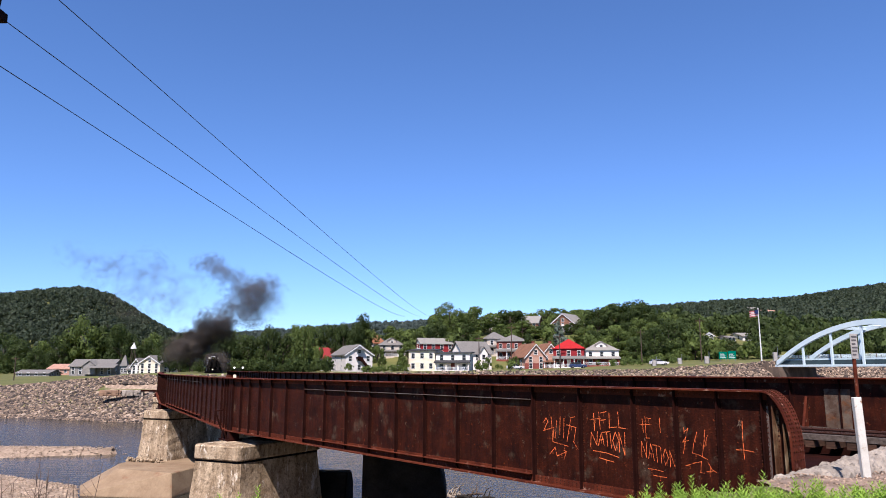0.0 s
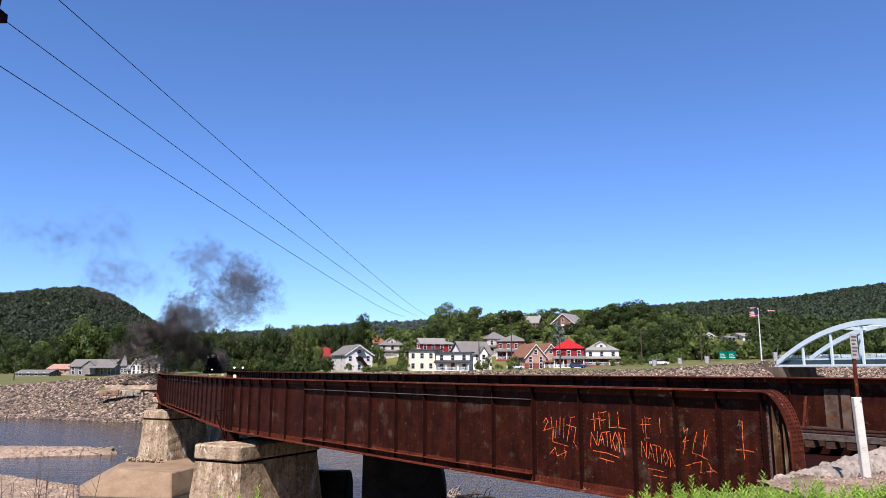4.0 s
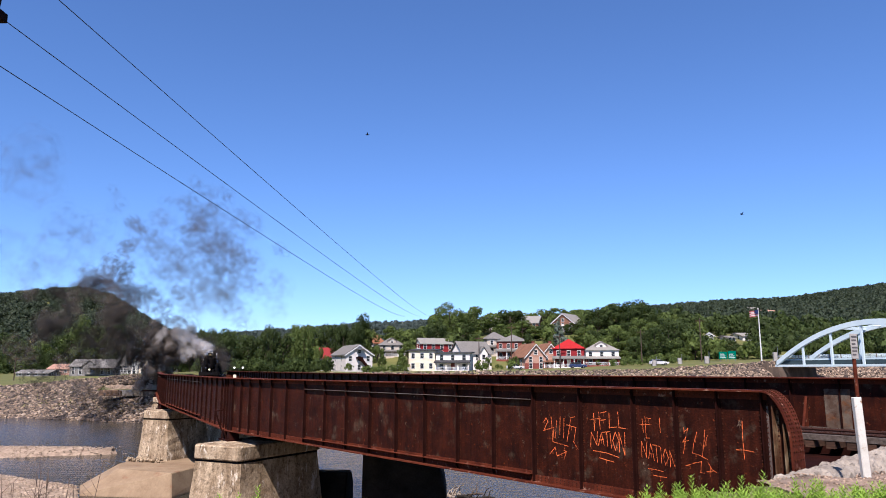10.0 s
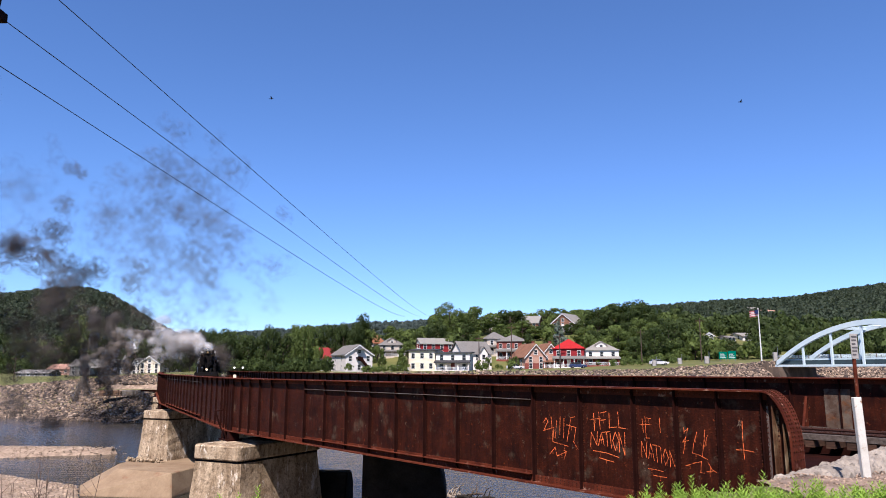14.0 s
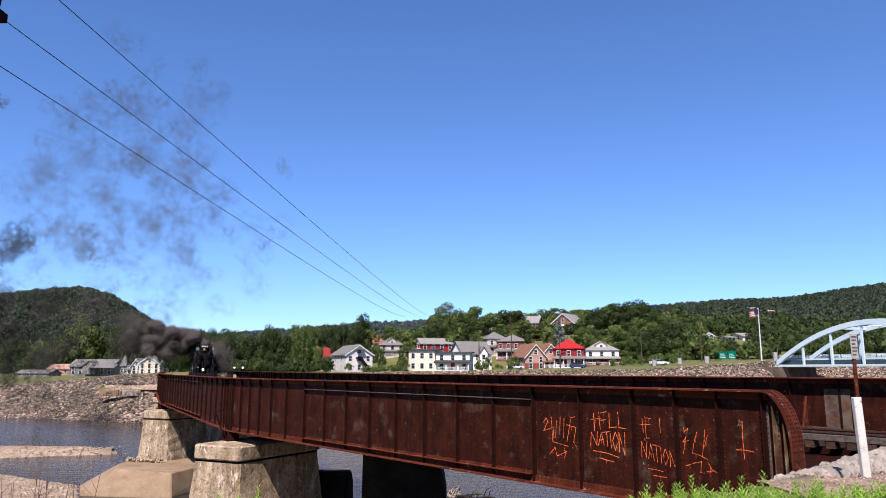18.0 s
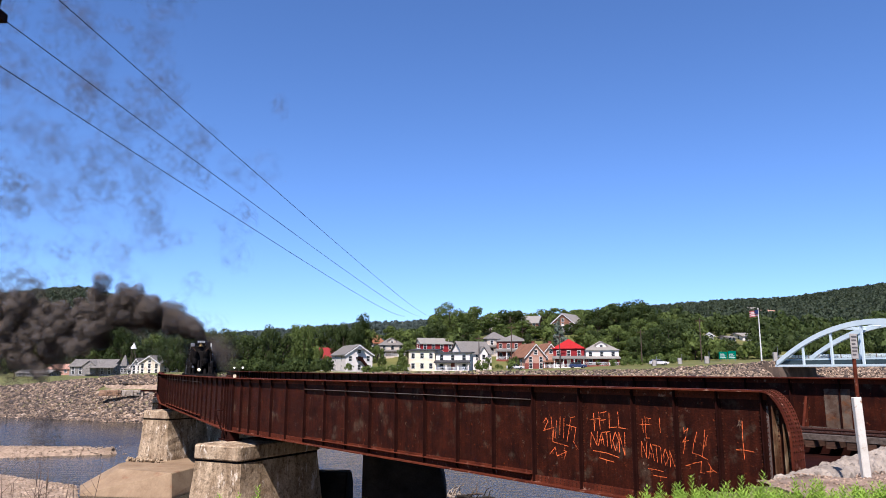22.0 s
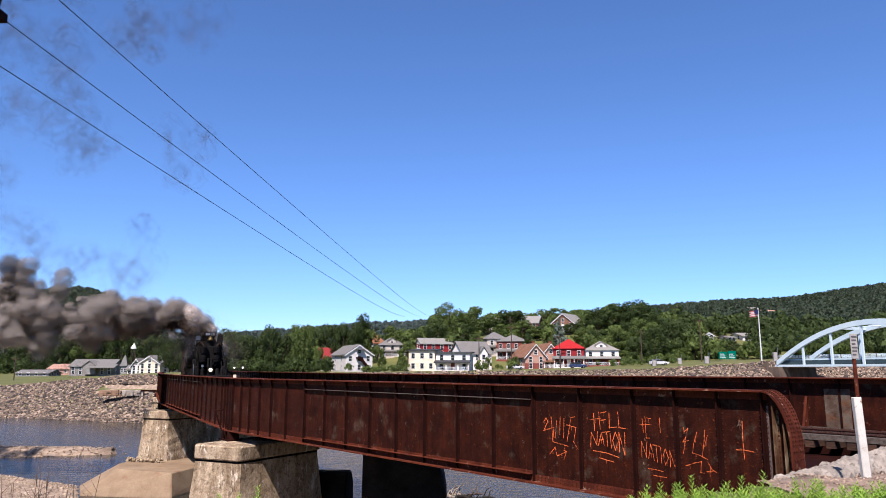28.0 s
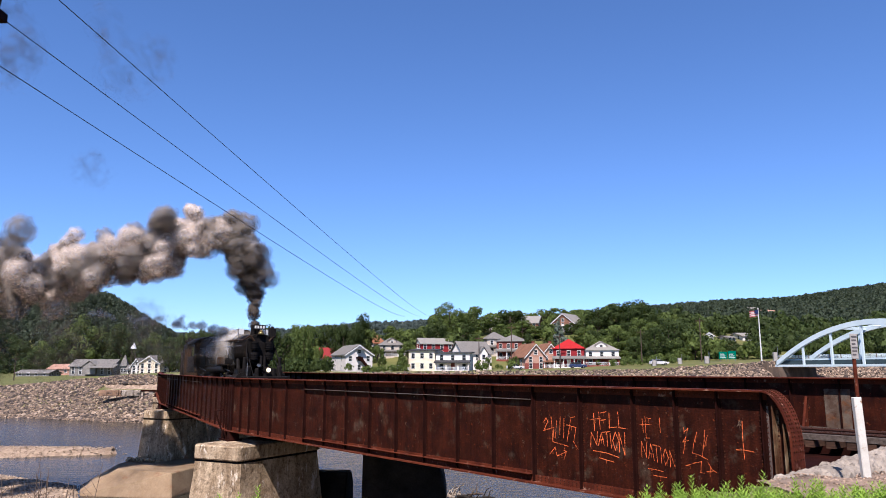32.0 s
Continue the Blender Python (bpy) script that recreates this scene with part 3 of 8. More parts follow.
def graffiti():
    """Sprayed strokes, one flat mesh a word, 3 mm off the web."""
    span = SPANS[0][0]
    web = [c for c in span.children if c.name.startswith("girder")][0]
    for word, strokes in GRAFFITI.items():
        g = bmesh.new()
        for st in strokes:
            pts = [Vector(p) for p in st]
            for k, (p, q) in enumerate(zip(pts, pts[1:])):
                d = (q - p).normalized() * 0.012
                n = Vector((-d.y, d.x)) * (0.5 if word.endswith("2") else 0.78 if word in ("hell", "nation", "lines") else 0.66)
                y0 = 0.0125 + 0.0004 * k
                quad = [p - d + n, q + d + n * 0.8, q + d - n * 0.8, p - d - n]
                g.faces.new([g.verts.new((v.x, -y0, v.y)) for v in quad])
                # a thin run of paint below the stroke
                if k % 2 == 0 and word != "cross":
                    c = (p + q) / 2
                    g.faces.new([g.verts.new((c.x + s, -y0 - 0.0002, c.y + z)) for s, z in ((-0.003, 0), (0.003, 0), (0.002, -0.1), (-0.002, -0.1))])
        part("graffiti", g, PAINT, web, "orange spray-paint lettering")


graffiti()


def joint_plate():
    """The doubled plates where two spans meet, and a bent rod hanging there."""
    span = SPANS[0][0]
    for x in (-0.14, 0.12):
        b = bmesh.new()
        strip(b, x - 0.1, x + 0.1, -0.07, -0.03, Z_LOW + 0.04, Z_TOP - 0.04)
        part("joint_plate", b, RUST_DARK, span)
    r = thing("hanging_rod", pose(-10.5, 34.9, 0), "bent rusty rod hanging at the joint of two spans", "rod")
    for pts in (((-0.3, -0.1, 6.86), (-0.12, -0.1, 6.3), (0.05, -0.05, 5.9), (0.02, -0.1, 5.56)), ((-0.34, -0.1, 6.84), (0.06, -0.08, 6.9)), ((0.12, -0.1, 6.0), (0.22, -0.12, 5.75), (0.3, -0.1, 5.52))):
        b = bmesh.new()
        for p, q in zip(pts, pts[1:]):
            rod(b, p, q, 0.035, None, 7)
        part("bent_rod", b, RUST_DARK, r)


joint_plate()


def shade_decking():
    """An unseen closed floor added under the ties to block the sun, one panel a span."""
    for i, (span, *rest) in enumerate(SPANS):
        inv = span.matrix_basis.inverted()
        quad = [inv @ Vector((p.x, p.y, 0)) for p in (NEAR[i + 1], NEAR[i], FAR[i], FAR[i + 1])]
        for k in range(4):
            t0, t1 = k / 4 + 0.002, (k + 1) / 4 - 0.002
            c = [quad[0].lerp(quad[1], t0), quad[0].lerp(quad[1], t1), quad[3].lerp(quad[2], t1), quad[3].lerp(quad[2], t0)]
            mid = (c[0] + c[1] + c[2] + c[3]) / 4
            d = bmesh.new()
            slab(d, [tuple((p + (mid - p).normalized() * 0.12).xy) for p in c], 2, 6.42, 6.47)
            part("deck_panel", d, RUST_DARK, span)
            for s in (0.25, 0.75):
                e = bmesh.new()
                u, v = c[0].lerp(c[1], s), c[3].lerp(c[2], s)
                w = (v - u).normalized() * 0.15
                rod(e, (*(u + w).xy, 6.2), (*(v - w).xy, 6.2), 0.16, None, 4)
                part("floor_beam", e, RUST_DARK, span)


shade_decking()


def pale_panel():
    """A scraped, pale web plate on the inside of the farther girder."""
    span = SPANS[0][0]
    inv = span.matrix_basis.inverted()
    for u0, u1, mt in ((0.1156, 0.1445, SCRAPED),):
        p, q = (inv @ Vector((*(FAR[0].lerp(FAR[1], u) + Vector((-0.782, -0.623)) * 0.02), 0)) for u in (u0, u1))
        n = (inv.to_3x3() @ Vector((-0.782, -0.623, 0))) * 0.012
        d = bmesh.new()
        slab(d, [tuple(v.xy) for v in (p, q, q + n, p + n)], 2, 7.0, 8.2)
        part("web_patch", d, mt, span, "pale scraped web plate")


SCRAPED = mat("scraped_plate", (0.2, 0.165, 0.125), (0.07, 0.03, 0.016), 2.2, 0.7, 0, 0.4, 30, spot=(0.2, 0.075, 0.025), spot_scale=2.5, spot_cut=(0.5, 0.65), fine=0.4, spec=0.07)
pale_panel()


# ---- track ----
def track():
    tr = thing("railway_track", Matrix(), "rusty rails on dark timber ties across the bridge", "track")
    s0, s1 = s_at_depth(165), s_at_depth(2)
    tie = None
    prof = [(-0.07, 0.0), (0.07, 0.0), (0.07, 0.015), (0.012, 0.03), (0.012, 0.13), (0.036, 0.14), (0.036, 0.17), (-0.036, 0.17), (-0.036, 0.14), (-0.012, 0.13), (-0.012, 0.03), (-0.07, 0.015)]
    ss = np.arange(s0, s1, 1.5)
    for off, mt, nm in ((-0.755, RAIL, "rail"), (0.755, RAIL, "rail"), (-0.45, RAIL, "guard_rail"), (0.45, RAIL, "guard_rail")):
        b = bmesh.new()
        rings = []
        for s in ss:
            m = line_pose(s)
            rings.append([b.verts.new(m @ Vector((0, off + y, z - 0.17))) for y, z in prof])
        for r, q in zip(rings, rings[1:]):
            for k in range(len(prof)):
                b.faces.new((r[k], r[(k + 1) % len(prof)], q[(k + 1) % len(prof)], q[k]))
        rail = part(nm, b, mt, tr)
        if nm == "rail":
            b = bmesh.new()
            for p, q in zip(ss, ss[1:]):
                mp, mq = line_pose(p), line_pose(q)
                b.faces.new([b.verts.new(v) for v in (mp @ Vector((0, off - 0.033, 0.003)), mq @ Vector((0, off - 0.033, 0.003)), mq @ Vector((0, off + 0.033, 0.003)), mp @ Vector((0, off + 0.033, 0.003)))])
            part("rail_head", b, RAIL_TOP, rail)
    b = bmesh.new()
    box(b, (0, 0, -0.275), (0.23, 3.0, 0.2))
    tie = part("tie", b, TIE, tr, "", line_pose(s0))
    far_ties = bmesh.new()
    for k, s in enumerate(np.arange(s0 + 0.5, s1, 0.52)):
        if on_line(s).y < 66:
            again(tie, line_pose(s + 0.02 * math.sin(k * 1.7)), tr)
        else:
            box(far_ties, (0, 0, -0.275), (0.23, 3.0, 0.2), 0, line_pose(s))
    tagged(part("tie_row", far_ties, TIE, tr), kind="stuff")
    for off in (-1.42, 1.42):
        b = bmesh.new()
        for p, q in zip(ss, ss[1:]):
            if on_line(p).y > 118:
                continue
            m = line_pose((p + q) / 2)
            box(b, (0, off, -0.09), (1.52, 0.2, 0.15), 0, m)
        part("guard_timber", b, GREY_TIMBER, tr, "weathered grey guard timber")
    for off in (-0.8, 0.8):
        b = bmesh.new()
        for p, q in zip(ss, ss[1:]):
            if 14 < on_line(p).y < 118:
                box(b, (0, off, -0.5), (1.52, 0.16, 0.24), 0, line_pose((p + q) / 2))
        part("stringer", b, RUST_DARK, tr)


track()


# ---- piers and abutment ----
def pier(x, y, rz, length, width, z0, label, batter=0.09):
    """A battered stone pier: its near nose at (x, y), its length along the local y."""
    m = pose(x, y, 0, 0, 0, rz)
    p = thing("bridge_pier", m, label, "pier", "piers of the railway bridge")
    h = 4.72 - z0
    sh = bmesh.new()
    levels = np.linspace(0, 1, 9)
    ring = []
    for t in levels:
        e = (1 - t) * h * batter
        w, a, b = width / 2 + e, -e * 0.6, length + e
        c = 0.12
        pts = [(-w + c, a), (-w / 3, a - 0.01), (w / 3, a - 0.01), (w - c, a), (w, a + c), (w, length * 0.33), (w, length * 0.66), (w, b - c), (w - c, b), (-w + c, b), (-w, b - c), (-w, length * 0.5), (-w, a + c)]
        ring.append([sh.verts.new((px + rng.uniform(-0.025, 0.025), py + rng.uniform(-0.025, 0.025), z0 + h * t)) for px, py in pts])
    for r0, r1 in zip(ring, ring[1:]):
        n = len(r0)
        for k in range(n):
            sh.faces.new((r0[k], r0[(k + 1) % n], r1[(k + 1) % n], r1[k]))
    sh.faces.new(ring[-1])
    sh.faces.new(ring[0][::-1])
    part("shaft", sh, STONE, p)
    cp = bmesh.new()
    w = width / 2 + 0.05
    c = 0.2
    slab(cp, [(-w + c, -0.1), (w - c * 0.5, -0.1), (w, 0.15), (w, length + 0.1), (-w, length + 0.1), (-w, c)], 2, 4.82, 5.46)
    part("cap_stone", cp, STONE, p, "worn stained cap course", bevel=0.06)
    # recessed course below the cap, its shade put in as a near-black colour
    nk = bmesh.new()
    w -= 0.12
    slab(nk, [(-w, 0.02), (w, 0.02), (w, length - 0.02), (-w, length - 0.02)], 2, 4.7, 4.83)
    part("recessed_course", nk, SOOT, p)
    return p


def bearing(parent_m, x, y, rz):
    b = thing("bearing_shoe", pose(x, y, 5.46, 0, 0, rz), "rusty iron bridge bearing on a pier cap", "bearing", "bridge bearings")
    g = bmesh.new()
    box(g, (0, 0, 0.04), (1.3, 0.7, 0.08))
    part("base_plate", g, RUST_DARK, b)
    for s in (-0.38, 0.38):
        g = bmesh.new()
        slab(g, [(s - 0.22, 0.08), (s + 0.22, 0.08), (s + 0.1, 0.42), (s - 0.1, 0.42)], 1, -0.24, 0.24)
        part("shoe", g, RUST_DARK, b)


pier(-10.1, 32.9, -28, 5.6, 2.75, -1.3, "stained tan stone pier with a chipped cap under the girders")
pier(-16.9, 63.4, -28, 4.5, 2.6, 1.5, "weathered stone pier under the farther girder")
pier(-23.5, 59.9, -28, 4.2, 2.85, 1.5, "weathered stone pier on a broad concrete footing")
pier(-27.6, 90.2, -28, 5.0, 2.8, -1.3, "weathered stone pier under the farther girder")
pier(-34.0, 88.0, -28, 4.6, 2.8, -1.3, "weathered stone pier standing in the river")
for p, q in ((NEAR[1], FAR[1]), (NEAR[2], FAR[2]), (NEAR[3], FAR[3])):
    for v in (p, q):
        bearing(None, v.x, v.y, -55)


def footing():
    f = thing("pier_footing", pose(0, 0, 0), "broad sloped tan concrete footing stained with rust", "footing")
    low = [(-27.6, 56.6), (-25.6, 52.6), (-18.7, 51.4), (-16.9, 62), (-18, 74), (-25.5, 75)]
    top = [(-25.1, 57.4), (-23.9, 54.6), (-19.1, 52.2), (-17.3, 62), (-18.4, 73.6), (-24.5, 74)]
    b = bmesh.new()
    lo = [b.verts.new((*p, -1.3)) for p in low]
    mid = [b.verts.new((*p, 0.1)) for p in low]
    up = [b.verts.new((*p, 1.6)) for p in top]
    n = len(low)
    for r0, r1 in ((lo, mid), (mid, up)):
        for k in range(n):
            b.faces.new((r0[k], r0[(k + 1) % n], r1[(k + 1) % n], r1[k]))
    b.faces.new(up)
    b.faces.new(lo[::-1])
    part("concrete_block", b, CONCRETE, f, bevel=0.06)
    cen, siz = [], []
    for k in range(60):
        a = rng.uniform(0, 1)
        cen.append((-25.3 + 3.4 * a, 59.0 - 1.2 * a + rng.uniform(-0.3, 0.3), 1.62 + rng.uniform(0, 0.25)))
        siz.append(rng.uniform(0.06, 0.15))
    o = lumps("rubble", cen, siz, STONE)
    o.parent = f
    tagged(o, kind="stuff")
    # block and pier stub carry the under-bridge shade in their base colour
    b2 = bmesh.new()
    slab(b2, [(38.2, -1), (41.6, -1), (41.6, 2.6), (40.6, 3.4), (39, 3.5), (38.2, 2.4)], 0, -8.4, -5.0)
    st = tagged(part("fallen_block", b2, SHADE_DARK, None, bevel=0.08), "tilted concrete block beside a pier, coloured dark for the shade", "block")
    old = thing("old_pier", pose(-2.0, 38.6, 0), "old stone pier stub, coloured dark for the shade under the bridge", "pier")
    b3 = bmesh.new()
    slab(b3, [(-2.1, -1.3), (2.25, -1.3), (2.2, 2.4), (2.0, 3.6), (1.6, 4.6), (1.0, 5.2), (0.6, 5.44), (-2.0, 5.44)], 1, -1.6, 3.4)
    part("pier_body", b3, SHADE_DARK, old, bevel=0.1)


footing()


def abutment():
    """The near abutment: seat, and a rough limestone wall behind the bridge end."""
    ux, n = Vector((0.623, -0.782)), Vector((0.782, 0.623))
    ab = thing("abutment", pose(6.85, 13.88, 0, 0, 0, math.degrees(math.atan2(n.y, n.x))), "rough limestone abutment at the end of the girders", "abutment")
    b = bmesh.new()
    strip(b, -0.9, 14, -0.2, 1.9, 1.0, 5.86)
    part("bridge_seat", b, LIME, ab, bevel=0.05)
    b = bmesh.new()
    strip(b, -0.9, 14, -1.4, -0.21, 1.0, 5.9)
    part("back_wall", b, LIME, ab, bevel=0.05)
    # rough coping stones between the bridge end and the track bed
    cw = thing("stone_wall", pose(5.75, 12.44, 0, 0, 0, 47.5), "rough weathered limestone block wall at the bridge end", "wall")
    x = 0.0
    while x < 8.2:
        l = rng.uniform(1.1, 1.9)
        b = bmesh.new()
        strip(b, -0.06, l + 0.06, -0.5, 0.35, 0, 1.36)
        bmesh.ops.subdivide_edges(b, edges=b.edges[:], cuts=13, use_grid_fill=True)
        o = Vector((x, 0, 4.0))
        for v in b.verts:
            q = v.co + o
            d = Vector((noise.noise(q * 1.9), noise.noise(q * 1.7 + Vector((9, 0, 3))), noise.noise(q * 1.5 + Vector((3, 7, 0))))) * 0.08
            d += Vector((noise.noise(q * 5), noise.noise(q * 5 + Vector((5, 0, 0))), abs(noise.noise(q * 5 + Vector((0, 5, 0)))) * 1.6 - 0.4)) * 0.07
            d += Vector((noise.noise(q * 13), noise.noise(q * 13 + Vector((5, 0, 0))), noise.noise(q * 13 + Vector((0, 5, 0))))) * 0.055
            side = abs((v.co.y + 0.075) / 0.425)
            if v.co.z > 0.7:
                d.z -= 0.26 * side ** 3 * (v.co.z - 0.7) / 0.66
            v.co += d
        part("wall_stone", b, LIME, cw, m=pose(x, 0, 5.66 - 0.012 * x))
        x += l + 0.02
    bearing(None, 6.3, 14.6, -52)


abutment()


# ---- steam locomotive and tender ----
def tube(bm, x0, x1, z, r0, r1=None, seg=28, y=0.0):
    rod(bm, (x0, y, z), (x1, y, z), r0, r1, seg)


def locomotive():
    """x forward, z = 0 on the rails, the origin under the headlight."""
    lo = thing("steam_locomotive", Matrix(), "black coal-fired steam locomotive with a glowing headlight, crossing the bridge", "locomotive")
    b = bmesh.new()
    tube(b, -1.9, -4.3, 3.05, 1.07)
    smokebox = part("smokebox", b, BLACK, lo, bevel=0.03)
    b = bmesh.new()
    tube(b, -1.82, -1.91, 3.05, 0.98)
    tube(b, -1.72, -1.83, 3.05, 0.5, 0.55)
    for k in range(16):
        a = k * math.pi / 8
        ball(b, (-1.82, 0.9 * math.cos(a), 3.05 + 0.9 * math.sin(a)), 0.04, 1)
    part("smokebox_door", b, SOOT, smokebox)
    b = bmesh.new()
    tube(b, -4.3, -10.2, 3.08, 1.08, 1.2, 32)
    boiler = part("boiler", b, BLACK, lo)
    for x in (-4.35, -5.5, -6.6, -7.7, -8.8, -9.9):
        b = bmesh.new()
        r = 1.09 + (-4.3 - x) * 0.0205
        tube(b, x, x - 0.07, 3.08, r + 0.012, None, 32)
        part("boiler_band", b, SOOT, boiler)
    b = bmesh.new()
    slab(b, [(-1.2, 1.7), (1.2, 1.7), (1.3, 2.8), (1.2, 3.5), (0.9, 4.0), (0.4, 4.28), (-0.4, 4.28), (-0.9, 4.0), (-1.2, 3.5), (-1.3, 2.8)], 0, -12.7, -10.2)
    part("firebox", b, BLACK, lo, bevel=0.03)
    b = bmesh.new()
    rod(b, (-2.85, 0, 4.0), (-2.85, 0, 4.68), 0.36, 0.3, 20)
    rod(b, (-2.85, 0, 4.66), (-2.85, 0, 4.76), 0.36, 0.34, 20)
    part("chimney", b, SOOT, lo, "short sooty smokestack")
    for x, r, h in ((-5.1, 0.48, 4.55), (-6.6, 0.55, 4.62), (-8.2, 0.46, 4.6)):
        b = bmesh.new()
        rod(b, (x, 0, 3.95), (x, 0, h - 0.18), r, r * 0.93, 20)
        ball(b, (x, 0, h - 0.2), r * 0.93, 2, (1, 1, 0.42))
        part("dome", b, BLACK, lo, smooth=True)
    b = bmesh.new()
    strip(b, -9.2, -5.9, -0.62, 0.62, 4.05, 4.48)
    part("sand_box_casing", b, BLACK, lo, bevel=0.08)
    # number boards and white flags on the smokebox
    b = bmesh.new()
    strip(b, -2.35, -2.1, -0.42, 0.42, 4.42, 4.72)
    board = part("number_board", b, SOOT, lo)
    for k in range(4):
        b = bmesh.new()
        strip(b, -2.1, -2.094, -0.34 + k * 0.19, -0.22 + k * 0.19, 4.48, 4.66)
        part("figure_bar", b, WHITE, board, "white painted figure")
    for s in (-1, 1):
        b = bmesh.new()
        strip(b, -3.3, -3.26, s * 0.85 - 0.18, s * 0.85 + 0.18, 4.12, 4.48)
        part("white_flag", b, WHITE, lo, "small white class flag")
        b = bmesh.new()
        rod(b, (-3.28, s * 1.05, 3.6), (-3.28, s * 1.05, 4.5), 0.02, None, 6)
        part("flag_staff", b, STEEL, lo)
    # bell on the front
    b = bmesh.new()
    rod(b, (-1.75, 0, 4.06), (-1.75, 0, 4.24), 0.23, 0.15, 16)
    rod(b, (-1.75, 0, 4.23), (-1.75, 0, 4.38), 0.15, 0.05, 16)
    bell = part("bell", b, BRASS, lo, "dull brass bell", smooth=True)
    b = bmesh.new()
    for s in (-0.28, 0.28):
        rod(b, (-1.75, s, 3.95), (-1.75, s, 4.42), 0.03, None, 8)
    rod(b, (-1.75, -0.28, 4.42), (-1.75, 0.28, 4.42), 0.035, None, 8)
    part("bell_yoke", b, SOOT, bell)
    b = bmesh.new()
    strip(b, -1.95, -1.5, 0.55, 0.95, 3.85, 4.5)
    rod(b, (-1.7, 0.75, 4.5), (-1.7, 0.75, 4.6), 0.16, 0.1, 12)
    part("feedwater_heater", b, SOOT, lo, bevel=0.06)
    # the two air pumps on the smokebox front
    for s in (-0.5, 0.5):
        b = bmesh.new()
        rod(b, (-1.5, s, 2.85), (-1.5, s, 3.05), 0.12, None, 12)
        pump = part("air_pump", b, SOOT, lo)
        for z, r in ((2.35, 0.27), (3.05, 0.25)):
            b = bmesh.new()
            rod(b, (-1.5, s, z), (-1.5, s, z + 0.5), r, None, 16)
            part("pump_cylinder", b, SOOT, pump)
        for z in (2.42, 2.55, 2.68, 3.15, 3.3, 3.45):
            b = bmesh.new()
            rod(b, (-1.5, s, z), (-1.5, s, z + 0.04), 0.3, None, 16)
            part("cooling_fin", b, SOOT, pump)
    for s in (-1, 1):
        b = bmesh.new()
        rod(b, (-1.85, 0.95 * s, 3.4), (-0.5, 1.2 * s, 1.35), 0.035, None, 8)
        part("front_brace", b, SOOT, lo)
        b = bmesh.new()
        rod(b, (-0.55, 1.25 * s, 1.3), (-0.55, 1.25 * s, 2.15), 0.026, None, 8)
        part("front_handrail", b, STEEL if s < 0 else SOOT, lo)
        b = bmesh.new()
        rod(b, (-0.2, 0.9 * s, 1.2), (-1.3, 0.9 * s, 2.4), 0.03, None, 8)
        part("deck_brace", b, SOOT, lo)
        # steps, pipes and tanks crowding the front
        for k, (x, y, z0, z1, r) in enumerate(((-0.7, 0.55, 1.3, 1.75, 0.16), (-0.9, 1.05, 1.3, 1.9, 0.2), (-1.3, 1.2, 1.3, 2.5, 0.13), (-1.2, 0.12, 1.9, 2.6, 0.1))):
            b = bmesh.new()
            rod(b, (x, y * s, z0), (x, y * s, z1), r, r * 0.9, 12)
            ball(b, (x, y * s, z1), r * 0.9, 2, (1, 1, 0.5))
            part("front_tank" if k < 2 else "front_pipe", b, SOOT, lo)
        b = bmesh.new()
        rod(b, (-1.55, 0.5 * s, 3.6), (-1.55, 0.78 * s, 3.95), 0.06, None, 8)
        rod(b, (-1.55, 0.78 * s, 3.95), (-2.3, 1.0 * s, 3.7), 0.06, None, 8)
        rod(b, (-2.3, 1.0 * s, 3.7), (-9.8, 1.05 * s, 3.75), 0.05, None, 8)
        part("exhaust_pipe", b, CAB_BROWN, lo)
        for x in (-5.1, -6.6):
            for dx in (-0.3, 0.3):
                b = bmesh.new()
                rod(b, (x + dx, 0.45 * s, 4.3), (x + dx, 0.98 * s, 3.75), 0.035, None, 6)
                rod(b, (x + dx, 0.98 * s, 3.75), (x + dx, 1.2 * s, 2.6), 0.035, None, 6)
                rod(b, (x + dx, 1.2 * s, 2.6), (x + dx, 1.0 * s, 1.4), 0.035, None, 6)
                part("sand_pipe", b, SOOT, lo)
        for x in (-3.2, -8.8):
            b = bmesh.new()
            strip(b, x - 2.2, x - 0.4, s * 1.22 - 0.05, s * 1.22 + 0.05, 1.28, 1.36)
            strip(b, x - 2.2, x - 0.4, s * 1.22 - 0.05, s * 1.22 + 0.05, 0.86, 0.94)
            strip(b, x - 1.5, x - 1.1, s * 1.26 - 0.09, s * 1.26 + 0.09, 0.84, 1.38)
            part("crosshead", b, GEAR_STEEL, lo)
            b = bmesh.new()
            rod(b, (x - 1.3, s * 1.34, 1.5), (x - 2.6, s * 1.34, 1.15), 0.05, None, 8)
            rod(b, (x - 2.6, s * 1.34, 1.15), (x - 2.6, s * 1.34, 1.9), 0.06, None, 8)
            rod(b, (x - 2.6, s * 1.34, 1.9), (x - 0.6, s * 1.34, 1.62), 0.045, None, 8)
            part("valve_gear", b, GEAR_STEEL, lo)
        for k in range(3):
            b = bmesh.new()
            strip(b, -4.6 - 1.8 * k, -3.9 - 1.8 * k, *sorted((s * 1.12, s * 1.5)), 2.1, 2.1 + 0.35 + 0.15 * (k % 2))
            part("lubricator_box", b, CAB_BROWN if k == 1 else SOOT, lo, bevel=0.04)
    # pilot deck, headlight, coupler, cowcatcher
    b = bmesh.new()
    strip(b, -2.6, 0.15, -1.4, 1.4, 1.15, 1.3)
    strip(b, -0.05, 0.2, -1.45, 1.45, 0.75, 1.15)
    part("pilot_beam", b, SOOT, lo, bevel=0.02)
    b = bmesh.new()
    rod(b, (-0.55, 0, 1.7), (-0.05, 0, 1.7), 0.22, 0.25, 20)
